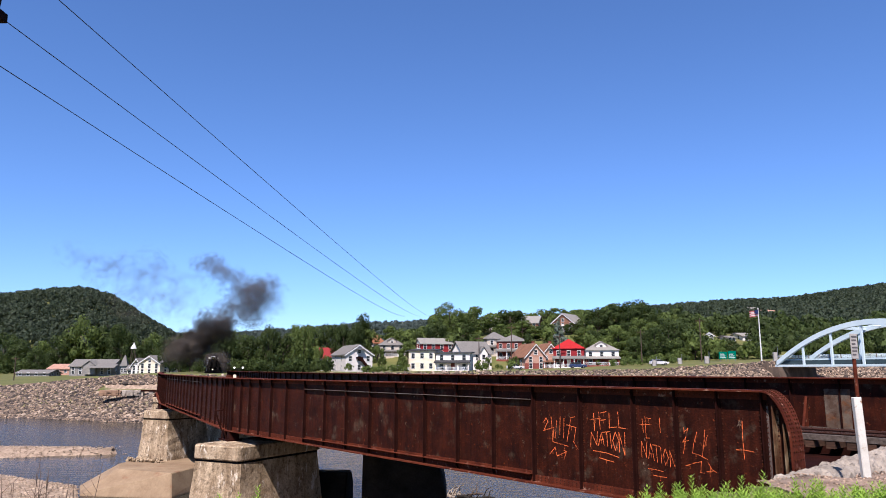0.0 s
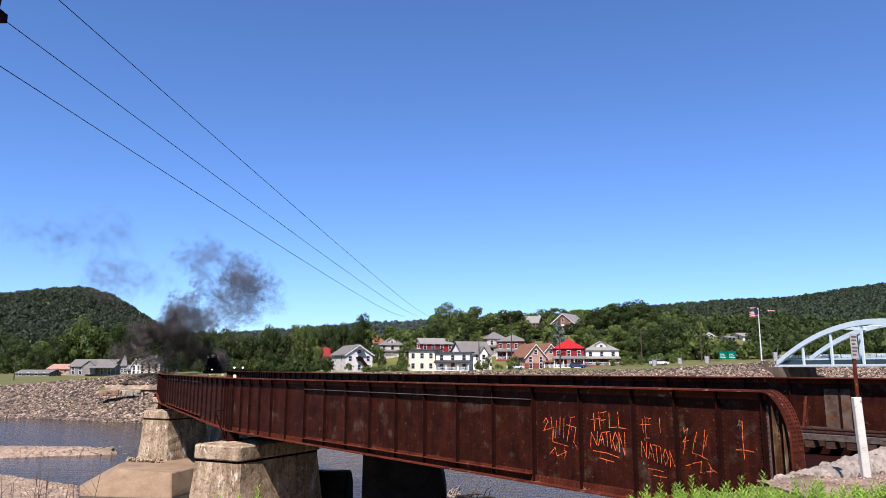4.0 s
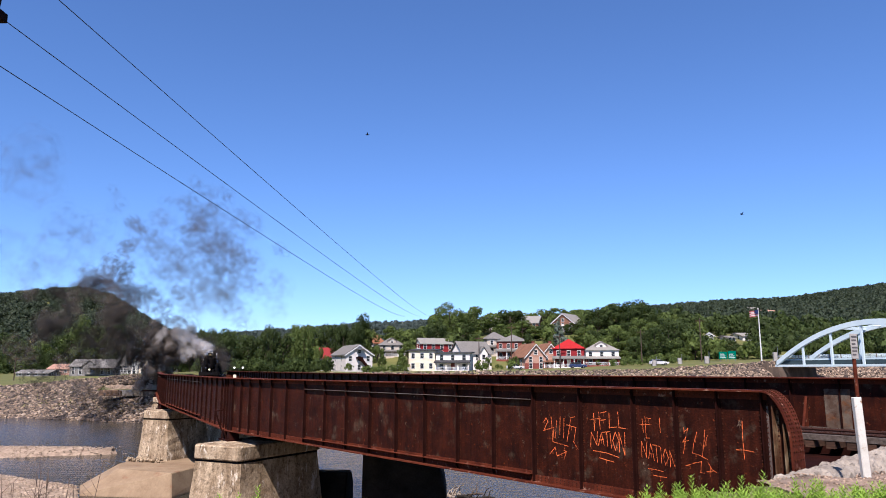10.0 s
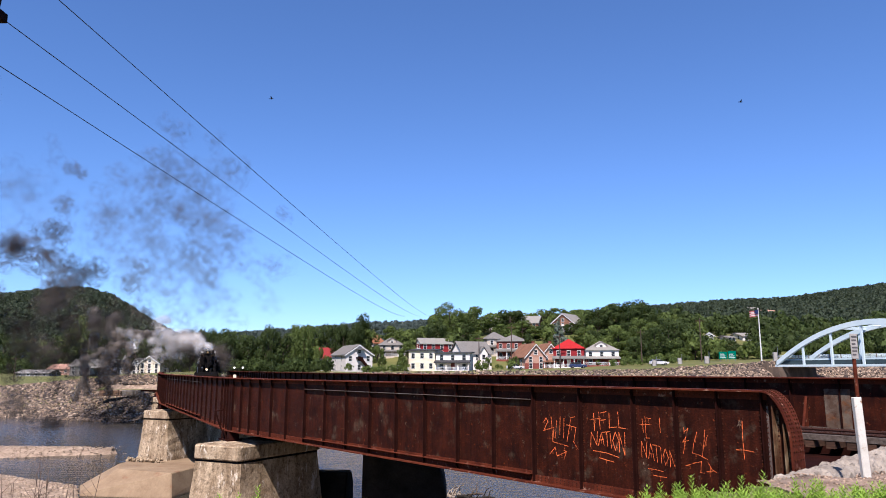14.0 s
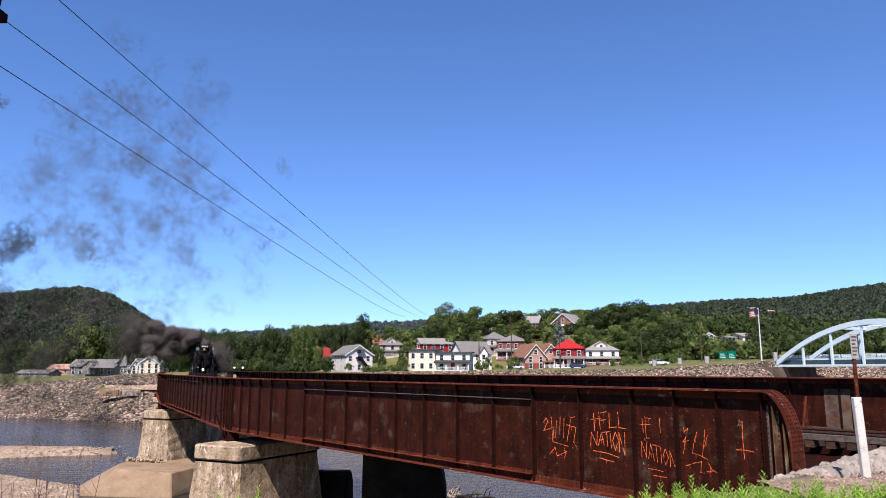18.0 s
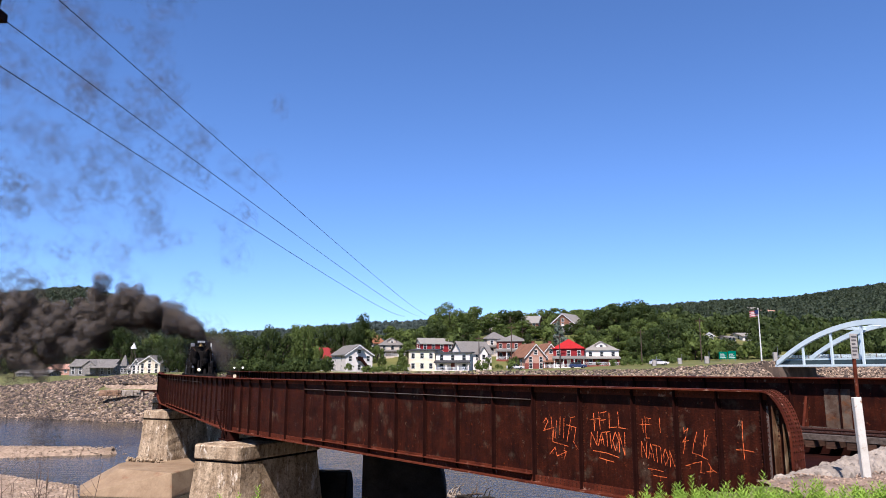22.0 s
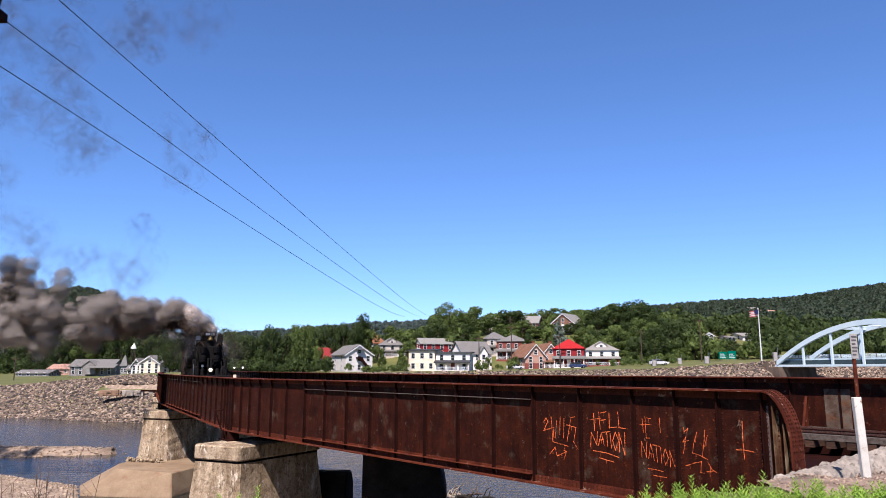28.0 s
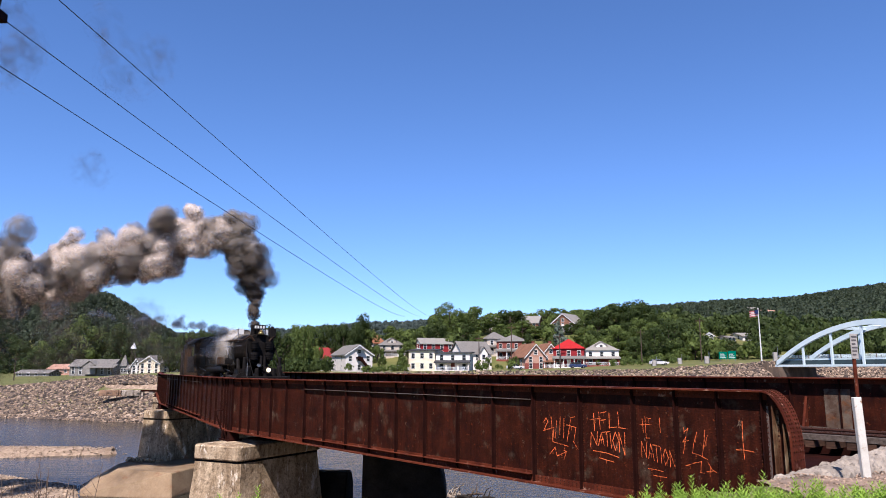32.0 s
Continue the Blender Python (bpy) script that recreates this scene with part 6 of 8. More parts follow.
HOUSES = [
    (-26.5, 202, 7.6, 7.8, 7.6, dict(rot=24, dep=15, wall="greyblue", roof="grey", kind="gable_front", eave=0.66, storeys=2, stairs=True)),
    (-36.4, 222, 7.4, 3.8, 7.2, dict(rot=10, dep=8, wall="white", roof="red", kind="gable_side", eave=0.6, storeys=2, porch="white")),
    (-25.7, 250, 10.4, 7.8, 7.0, dict(rot=-25, dep=9, wall="white", roof="orange", kind="gable_front", eave=0.6, storeys=2)),
    (-17.6, 238, 10.2, 8.2, 6.6, dict(rot=12, dep=9, wall="beige", roof="grey", kind="hip", eave=0.6, storeys=2, dormer=True, porch="beige")),
    (-2.7, 232, 11.4, 11.0, 5.9, dict(rot=14, dep=8, wall="crimson", roof="palegrey", kind="gable_side", eave=0.7, storeys=2, gable="white", balcony=True)),
    (-4.8, 192, 7.5, 7.2, 6.1, dict(rot=-8, dep=11, wall="cream", roof="dark", kind="shed", eave=0.9, storeys=2)),
    (3.2, 190, 7.5, 8.9, 5.1, dict(rot=-8, dep=9, wall="white", roof="dark", kind="shed", eave=0.92, storeys=2, porch="white")),
    (8.1, 206, 8.4, 9.2, 8.2, dict(rot=24, dep=8, wall="white", roof="grey", kind="gable_side", eave=0.6, storeys=2, frontgable=True)),
    (16.7, 232, 11.0, 6.6, 7.6, dict(rot=8, dep=9, wall="beige", roof="grey", kind="hip", eave=0.68, storeys=2, porch="beige")),
    (22.4, 226, 10.2, 9.8, 8.2, dict(rot=-8, dep=10, wall="brick", roof="grey", kind="hip", eave=0.72, storeys=2, porch="white")),
    (23.8, 196, 8.0, 6.0, 6.9, dict(rot=14, dep=11, wall="tan", low="brick", roof="umber", kind="gable_front", eave=0.52, storeys=2)),
    (28.9, 199, 8.1, 5.4, 6.9, dict(rot=10, dep=9, wall="tan", low="brick", roof="umber", kind="gable_front", eave=0.56, storeys=2, porch="white")),
    (35.3, 198, 8.5, 8.3, 8.1, dict(rot=-10, dep=10, wall="crimson", roof="scarlet", kind="hip", eave=0.66, storeys=2, porch="white")),
    (44.6, 200, 8.9, 9.2, 7.1, dict(rot=-8, dep=10, wall="white", low="brick", roof="palegrey", kind="hip", eave=0.62, storeys=2, dormer=True, porch="brick")),
    (18.0, 268, 22.1, 6.1, 4.8, dict(rot=5, dep=8, wall="white", roof="palegrey", kind="gable_side", eave=0.5, storeys=1)),
    (32.4, 268, 21.4, 9.0, 5.2, dict(rot=-20, dep=8, wall="umber", roof="palegrey", kind="gable_side", eave=0.5, storeys=2)),
    (47.3, 262, 20.4, 9.0, 6.4, dict(rot=-32, dep=13, wall="umber", roof="palegrey", kind="gable_front", eave=0.45, storeys=2, porch="grey")),
    (-121.5, 250, 7.7, 14.4, 5.0, dict(rot=4, dep=10, wall="grey", roof="grey", kind="gable_side", eave=0.55, storeys=2, wing=True)),
    (-86.3, 216, 7.6, 7.2, 5.6, dict(rot=-15, dep=9, wall="cream", roof="grey", kind="gable_front", eave=0.62, storeys=2)),
    (-92.9, 222, 7.6, 3.5, 5.3, dict(rot=-15, dep=7, wall="white", roof="grey", kind="gable_front", eave=0.6, storeys=2)),
    (-105.8, 240, 7.5, 1.6, 6.4, dict(rot=10, dep=2, wall="palegrey", roof="grey", kind="hip", eave=0.45, storeys=1)),
    (-102.5, 238, 7.5, 3.0, 3.1, dict(rot=10, dep=6, wall="white", roof="grey", kind="gable_side", eave=0.6, storeys=1)),
    (-143.0, 270, 7.6, 8.0, 3.3, dict(rot=0, dep=9, wall="tan", roof="tan", kind="gable_side", eave=0.5, storeys=1)),
    (-141.3, 250, 7.5, 11.3, 1.5, dict(rot=0, dep=8, wall="grey", roof="grey", kind="gable_side", eave=0.3, storeys=1)),
    (196.2, 520, 25.7, 8.1, 5.2, dict(rot=0, dep=9, wall="white", roof="palegrey", kind="gable_side", eave=0.6, storeys=1)),
    (173.8, 430, 20.1, 7.4, 4.7, dict(rot=10, dep=9, wall="white", roof="grey", kind="gable_side", eave=0.6, storeys=1)),
    (332.3, 900, 70.3, 12.8, 4.2, dict(rot=0, dep=9, wall="white", roof="grey", kind="gable_side", eave=0.6, storeys=1)),
    (344.9, 800, 59.7, 15.1, 5.7, dict(rot=0, dep=10, wall="white", roof="palegrey", kind="gable_side", eave=0.5, storeys=1)),
    (320.0, 700, 46.8, 15.4, 7.1, dict(rot=10, dep=12, wall="white", roof="tan", kind="gable_side", eave=0.6, storeys=1)),
    (185.4, 330, 18.0, 9.0, 5.6, dict(rot=0, dep=9, wall="tan", roof="grey", kind="gable_side", eave=0.7, storeys=2)),
    (199.8, 330, 16.9, 7.0, 6.1, dict(rot=0, dep=9, wall="brick", roof="grey", kind="shed", eave=0.9, storeys=2)),
    (727.4, 1300, 138.7, 10.3, 6.2, dict(rot=0, dep=9, wall="white", roof="grey", kind="gable_side", eave=0.6, storeys=1)),
    (751.2, 1300, 139.7, 8.2, 4.1, dict(rot=0, dep=9, wall="white", roof="grey", kind="gable_side", eave=0.6, storeys=1)),
    (92.0, 245, 17.9, 2.9, 3.2, dict(rot=-20, dep=8, wall="white", roof="grey", kind="gable_front", eave=0.7, storeys=2)),
    (97.5, 245, 16.6, 2.9, 2.3, dict(rot=10, dep=8, wall="white", roof="grey", kind="gable_side", eave=0.7, storeys=2)),
    (105.7, 250, 16.9, 5.1, 2.9, dict(rot=8, dep=9, wall="white", roof="palegrey", kind="gable_side", eave=0.6, storeys=2)),
]
TREES = [
    (-55.5, 185.3, 7.7, 9.9, 6.9, 1), (-55.2, 196.1, 7.6, 10.7, 6.7, 0), (-50.5, 187.4, 7.7, 10.0, 6.9, 1), (-48.0, 190.6, 7.6, 11.7, 6.9, 1),
    (-43.8, 181.1, 7.7, 10.6, 5.7, 1), (-40.5, 183.3, 7.7, 11.1, 7.4, 1), (-40.4, 196.4, 7.6, 12.5, 7.9, 0), (-34.9, 180.6, 7.7, 11.3, 5.8, 0),
    (-42.0, 231.4, 7.4, 16.1, 9.4, 0), (-37.0, 229.3, 7.4, 15.6, 8.1, 1), (-34.3, 230.4, 7.4, 15.5, 9.8, 1), (-31.2, 225.6, 7.4, 15.8, 7.5, 1),
    (-26.9, 230.4, 7.4, 15.0, 7.5, 1), (-24.1, 231.8, 7.4, 15.2, 8.0, 0), (-79.6, 211.3, 7.8, 9.6, 6.2, 1), (-71.6, 197.5, 7.9, 8.8, 5.8, 1),
    (-70.9, 203.3, 7.9, 10.1, 6.0, 1), (-67.3, 201.2, 7.9, 11.2, 5.9, 1), (-67.8, 211.7, 7.8, 11.3, 6.3, 1), (-63.5, 207.0, 7.8, 10.7, 6.1, 1),
    (-25.8, 232, 9.5, 17.0, 7.9, 1), (2.2, 252, 13.0, 19.3, 13.8, 0), (10.8, 256, 14.7, 17.2, 12.8, 0), (-1.7, 240, 12.3, 14.1, 9.4, 1),
    (-8.0, 262, 12.2, 12.6, 9.4, 1), (-13.1, 262, 12.0, 11.9, 9.4, 0), (6.8, 242, 13.8, 10.4, 10.4, 1), (-20.2, 275, 11.8, 13.9, 9.4, 0),
    (17.2, 262, 16.1, 11.9, 9.4, 1), (24.4, 262, 17.2, 15.0, 13.5, 1), (20.0, 246, 16.3, 8.5, 8.9, 0), (39.2, 285, 17.2, 15.8, 13.4, 0),
    (44.8, 285, 16.8, 16.8, 11.2, 0), (27.6, 250, 16.6, 9.5, 8.6, 0), (32.1, 250, 16.3, 6.8, 9.0, 0), (50.7, 275, 16.1, 12.8, 10.8, 1),
    (54.3, 250, 14.9, 15.2, 12.9, 1), (60.2, 250, 14.5, 17.9, 14.1, 1), (67.0, 248, 12.9, 19.7, 14.3, 1), (69.4, 240, 11.6, 17.0, 10.9, 1),
    (54.7, 225, 13.9, 8.7, 11.3, 0), (50.0, 232, 14.4, 8.6, 9.8, 1), (47.1, 240, 14.9, 8.0, 8.3, 0), (61.4, 215, 11.5, 7.9, 10.1, 0),
    (56.4, 212, 12.5, 4.3, 8.6, 1), (67.2, 215, 10.1, 13.6, 11.0, 1), (63.3, 205, 10.2, 7.1, 9.6, 0), (71.2, 212, 9.5, 10.6, 8.6, 0),
    (71.5, 205, 9.6, 7.0, 6.4, 0), (84.4, 230, 9.8, 6.4, 7.2, 0), (35.1, 218, 15.9, 8.5, 9.9, 2), (29.1, 255, 17.1, 7.9, 7.2, 1),
    (34.7, 255, 17.1, 7.1, 6.8, 1), (38.3, 255, 17.1, 7.6, 6.0, 1), (45.5, 255, 17.1, 8.4, 6.8, 1), (50.3, 255, 17.1, 7.6, 6.0, 0),
    (23.1, 255, 17.1, 6.8, 6.8, 1), (-156.1, 300, 7.4, 20.9, 14.0, 1), (-147.9, 300, 7.4, 24.2, 17.7, 0), (-142.1, 305, 7.4, 24.2, 18.0, 1),
    (-129.0, 290, 7.5, 19.1, 12.6, 1), (-116.3, 280, 7.5, 15.2, 10.9, 1), (-99.9, 260, 7.6, 12.5, 8.9, 1), (-193.5, 330, 7.3, 15.3, 15.4, 1),
    (-183.3, 330, 7.3, 15.3, 12.8, 0), (-206.0, 340, 7.2, 18.4, 15.9, 1), (-160.8, 300, 7.4, 11.6, 9.3, 1), (-119.5, 300, 7.4, 17.4, 12.6, 0),
    (-157.7, 280, 7.5, 9.7, 8.7, 1), (-105.1, 290, 7.5, 15.7, 12.6, 0), (-89.8, 260, 7.6, 15.1, 10.1, 0), (90.7, 230, 10.4, 5.3, 7.2, 1),
    (110.6, 260, 10.6, 7.4, 8.9, 1), (81.4, 215, 10.3, 3.3, 5.0, 0), (130.1, 280, 10.7, 9.7, 10.9, 0), (146.3, 300, 10.9, 9.3, 14.0, 0),
    (153.4, 300, 10.9, 8.1, 11.7, 1), (171.1, 320, 11.0, 11.2, 12.5, 0), (194.4, 330, 11.1, 14.1, 14.4, 1), (135.3, 330, 11.1, 12.8, 12.9, 1),
    (157.1, 350, 11.2, 14.9, 16.4, 0), (188.3, 380, 11.4, 17.7, 17.8, 1), (221.3, 420, 11.7, 21.2, 19.6, 0), (-21.0, 232, 10.9, 5.7, 4.7, 0),
    (-19.1, 245, 11.1, 6.8, 4.6, 1), (-10.9, 225, 11.2, 6.6, 6.0, 0), (-9.4, 245, 12.2, 9.7, 6.9, 1), (-17.2, 262, 11.6, 10.2, 6.9, 0),
    (-11.5, 205, 9.4, 3.5, 2.9, 0), (10.8, 226, 11.9, 8.9, 5.3, 0), (18.0, 240, 13.2, 9.3, 4.9, 1), (1.1, 245, 13.3, 10.5, 7.7, 0),
    (-2.7, 246, 12.2, 8.8, 5.0, 0), (5.6, 232, 11.3, 9.0, 5.4, 1), (26.2, 222, 12.9, 6.9, 5.2, 1), (31.6, 215, 12.8, 6.3, 4.0, 0),
    (44.7, 222, 12.9, 6.9, 6.2, 0), (51.2, 205, 9.4, 5.1, 4.8, 0), (20.2, 200, 9.4, 3.4, 2.5, 0), (-18.1, 215, 9.5, 4.1, 2.7, 0),
    (12.2, 200, 9.1, 3.1, 2.5, 0), (58.6, 200, 10.9, 10.1, 9.4, 1), (62.5, 225, 13.0, 12.3, 10.5, 0), (74.7, 225, 11.2, 14.0, 10.5, 1),
    (78.9, 222, 11.2, 10.3, 8.7, 0), (79.1, 214, 10.6, 6.8, 4.0, 0), (80.3, 212, 10.6, 6.1, 4.0, 0), (83.7, 214, 10.6, 5.8, 4.3, 1),
    (85.9, 212, 10.6, 5.9, 4.3, 1), (90.6, 216, 10.6, 5.8, 5.0, 1), (95.9, 222, 10.7, 6.7, 5.2, 0), (99.3, 225, 10.7, 7.8, 6.0, 0),
    (107.0, 235, 10.8, 7.8, 7.3, 1), (72.4, 235, 10.0, 16.0, 12.5, 1), (65.0, 238, 11.0, 19.5, 13.0, 1), (-27.5, 226, 9.0, 14.5, 6.0, 1), (-34.9, 206, 7.5, 6.0, 3.5, 0), (-32.5, 203, 7.5, 3.4, 1.9, 1),
]
for h_ in HOUSES:
    house(*h_)


# ---- trees ----
def tree_meshes(kind, seed):
    """A unit tree: tapered trunk with limbs, and a crown of leaf clumps on uneven boughs."""
    r = np.random.default_rng(seed)
    t = bmesh.new()
    rod(t, (0, 0, -0.06), (0.01, 0, 0.45), 0.03, 0.018, 8)
    ends = []
    for k in range(9):
        a = k * 2.4 + r.uniform(-0.4, 0.4)
        z0 = r.uniform(0.22, 0.45)
        p = (0.3 * math.cos(a), 0.3 * math.sin(a), z0 + r.uniform(0.1, 0.35))
        rod(t, (0.005, 0, z0), p, 0.011, 0.004, 5)
        ends.append(p)
    rod(t, (0.01, 0, 0.44), (0, 0.02, 0.85), 0.018, 0.004, 6)
    V, F = [], []
    if kind == 2:
        blobs = [((r.uniform(-1, 1) * 0.42 * (1 - z), r.uniform(-1, 1) * 0.42 * (1 - z), z), 0.14 * (1.15 - z)) for z in np.repeat(np.linspace(0.06, 0.97, 14), 4)]
    else:
        blobs = []
        while len(blobs) < 19:
            p = r.uniform(-1, 1, 3)
            q = np.linalg.norm(p)
            near = [b for b in blobs if np.linalg.norm((np.array(b[0]) - (0, 0, 0.52)) / 0.43 - p) < 0.33]
            if 0.5 < q < 0.95 and not near:
                z = 0.52 + 0.42 * p[2]
                blobs.append(((0.43 * p[0] * (1.1 - 0.25 * p[2]), 0.43 * p[1] * (1.1 - 0.25 * p[2]), z), r.uniform(0.11, 0.2)))
    for (c, rad) in blobs:
        n = 95 if kind == 2 else 210
        d = r.normal(0, 1, (n, 3))
        d /= np.linalg.norm(d, axis=1)[:, None]
        p = np.array(c) + d * rad * r.uniform(0.72, 1.06, (n, 1)) * np.array([1, 1, 0.85])
        e1 = np.cross(d, r.normal(0, 1, (n, 3)))
        e1 /= np.linalg.norm(e1, axis=1)[:, None]
        e2 = np.cross(d, e1) + d * r.uniform(-0.6, 0.6, (n, 1))
        s = r.uniform(0.014, 0.03, (n, 1))
        for k in range(n):
            i = len(V)
            V += [tuple(p[k] - e1[k] * s[k]), tuple(p[k] - e2[k] * s[k] * 0.8), tuple(p[k] + e1[k] * s[k]), tuple(p[k] + e2[k] * s[k] * 0.8)]
            F.append((i, i + 1, i + 2, i + 3))
    return t, V, F


TREE_KINDS = {}
for kind in (0, 1, 2):
    TREE_KINDS[kind] = []
    for v in range(4 if kind < 2 else 1):
        t, V, F = tree_meshes(kind, 31 * kind + v + 5)
        tm = bpy.data.meshes.new("trunk")
        t.to_mesh(tm)
        t.free()
        tm.materials.append(BARK)
        cm = bpy.data.meshes.new("crown")
        cm.from_pydata(V, [], F)
        cm.materials.append(LEAF[kind])
        TREE_KINDS[kind].append((tm, cm))


def tree(x, y, h, w, kind):
    k = int(rng.integers(len(TREE_KINDS[kind])))
    tm, cm = TREE_KINDS[kind][k]
    z = float(height(x, y))
    tr = thing("tree", pose(x, y, z - 0.2, 0, 0, rng.uniform(0, 360)),
               ("blue-green spruce" if kind == 2 else "dark green leafy tree" if kind else "full green leafy tree") + (" on the wooded bank" if y < 215 else " among the houses on the slope"), "tree", "trees of the far bank")
    for nm, me in (("trunk", tm), ("crown", cm)):
        ob = new(nm, me)
        ob.parent = tr
        ob.scale = (w, w, h)
    return tr


for (x, y, z, h, w, k) in TREES:
    tree(x, y, max(4.0, z + h + (1.6 if y < 215 and x < -30 else 0.0) - float(height(x, y))), w, k)


# ---- woods on the hills ----
def leaf_crowns(n_crowns, quads, seed):
    """A few light crowns, each an array of leaf clumps of unit size."""
    r = np.random.default_rng(seed)
    out = []
    for k in range(n_crowns):
        lobes = r.normal(0, 1, (9, 3))
        lobes /= np.linalg.norm(lobes, axis=1)[:, None]
        lobes *= r.uniform(0.35, 0.62, (9, 1))
        c = lobes[r.integers(0, 9, quads)]
        d = r.normal(0, 1, (quads, 3))
        d /= np.linalg.norm(d, axis=1)[:, None]
        d[:, 2] = np.abs(d[:, 2]) * 0.9 - 0.25
        p = c + d * 0.45
        e1 = np.cross(d, r.normal(0, 1, (quads, 3)))
        e1 /= np.linalg.norm(e1, axis=1)[:, None]
        e2 = np.cross(d, e1) + d * r.uniform(-0.5, 0.5, (quads, 1))
        s = r.uniform(0.5, 1.0, (quads, 1)) * 2.6 / math.sqrt(quads)
        out.append(np.stack([p - e1 * s, p + e1 * s * 0.6 - e2 * s, p + e2 * s * 1.1 + e1 * s * 0.3], 1))
    return out


def woods():
    def scatter(n, a0, a1, y0, y1, r0, r1, name, label, quads, power=1.0, keep=None, material=None):
        a = rng.uniform(a0, a1, n)
        y = y0 + (y1 - y0) * rng.uniform(0, 1, n) ** power
        x = a * y
        if keep is not None:
            ok = keep(x, y)
            x, y = x[ok], y[ok]
            n = len(x)
        z = height(x, y)
        s = rng.uniform(r0, r1, n)
        crowns = np.array(leaf_crowns(6, quads, n))
        v = crowns[rng.integers(0, 6, n)]
        t = rng.uniform(0, 2 * np.pi, n)[:, None, None]
        vx = v[..., 0] * np.cos(t) - v[..., 1] * np.sin(t)
        vy = v[..., 0] * np.sin(t) + v[..., 1] * np.cos(t)
        v = np.stack([vx, vy, v[..., 2] * 1.15], -1) * s[:, None, None, None] + np.stack([x, y, z + s * 0.8], -1)[:, None, None, :]
        o = soup(name, v.reshape(-1, 3), np.arange(n * quads * 3).reshape(-1, 3), material or FOREST)
        tagged(o, label, "woods", kind="stuff")
    houses = np.array([(h[0], h[1] + h[5]["dep"] / 2, h[3] / 2) for h in HOUSES])

    def clear(x, y):
        ok = np.ones(len(x), bool)
        for hx, hy, hr in houses:
            # keep the house and its front garden open
            ok &= ~((np.abs(x - hx * y / hy) < hr + (1.2 if hy < 300 else 0.3)) & (y < hy + 7) & (y > hy - (45 if hy < 300 else 14 if hy < 400 else 30)))
        return ok
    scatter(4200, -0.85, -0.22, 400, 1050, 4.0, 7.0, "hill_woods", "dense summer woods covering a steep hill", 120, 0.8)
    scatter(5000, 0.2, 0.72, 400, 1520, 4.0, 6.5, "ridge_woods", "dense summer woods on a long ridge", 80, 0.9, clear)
    scatter(560, 0.27, 0.72, 205, 440, 2.2, 5.6, "slope_woods", "leafy woods between the houses on the slope", 260, 1.0, clear, LEAF[1])
    scatter(240, 0.3, 0.72, 200, 380, 2.0, 4.2, "light_woods", "lighter leafy trees on the slope", 260, 1.0, clear, LEAF[0])
    scatter(420, -0.16, 0.34, 178, 240, 0.7, 1.7, "garden_shrubs", "low leafy shrubs round the houses", 160, 1.0, lambda x, y: (height(x, y) < 17) & (clear(x, y) | (rng.uniform(0, 1, len(x)) < 0.12)), LEAF[0])
    scatter(360, -0.34, -0.13, 168, 214, 0.9, 2.1, "bank_shrubs", "leafy undergrowth along the wooded bank", 200, 1.0, clear, LEAF[1])
    scatter(1800, -0.4, 0.25, 1900, 2650, 9, 14, "far_woods", "distant wooded ridge with haze put into its leaf colour", 40, 0.7, None, HAZED_FOREST)
    scatter(700, -0.22, 0.34, 222, 420, 2.4, 4.6, "town_woods", "leafy thicket behind the houses", 300, 1.0, lambda x, y: clear(x, y) & ((x / y > -0.02) | (y < 250)), LEAF[0])
    scatter(300, -0.72, -0.3, 290, 430, 3.0, 5.0, "valley_woods", "leafy thicket at the foot of the hill", 220, 1.0, clear, LEAF[1])


woods()


# ---- stone banks and gravel bars ----
def stones():
    def bank(n, x0, x1, t0, t1, s0, s1, name, label):
        x = rng.uniform(x0, x1, n)
        t = rng.uniform(t0, t1, n)
        y = far_water(x) - 2 + 18 * t
        z = height(x, y)
        grass = (x > -66) & (x < -47) & (z > 4.6) & (z < 5.7)
        x, y, z = x[~grass], y[~grass], z[~grass]
        n = len(x)
        s = rng.uniform(s0, s1, n) * rng.choice([0.7, 1.0, 1.0, 1.5], n)
        o = lumps(name, np.stack([x, y, z + 0.05], -1), s, RIPRAP, (ICO_V, ICO_F), 0.35, 0.7)
        tagged(o, label, "riprap", kind="stuff")
    bank(15000, -112, -40, 0.06, 0.97, 0.13, 0.3, "riprap", "grey and tan broken stone facing the levee")
    bank(21000, -40, 125, 0.6, 1.0, 0.11, 0.23, "riprap", "grey and tan broken stone facing the levee")

    def spread(n, x0, x1, y0, y1, name, label):
        x, y = rng.uniform(x0, x1, n), rng.uniform(y0, y1, n)
        z = height(x, y)
        ok = (z > -0.05) & (z < 1.0)
        x, y, z = x[ok], y[ok], z[ok]
        o = lumps(name, np.stack([x, y, z], -1), rng.uniform(0.05, 0.13, len(x)), GRAVEL, (ICO_V, ICO_F), 0.3, 0.6)
        tagged(o, label, "gravel", kind="stuff")
    spread(5500, -62, -31, 68, 90, "gravel_bar", "pale gravel bar in the river")
    spread(6500, -50, -24, 44, 68, "gravel_bar", "pale gravel shore beside the pier footing")


stones()


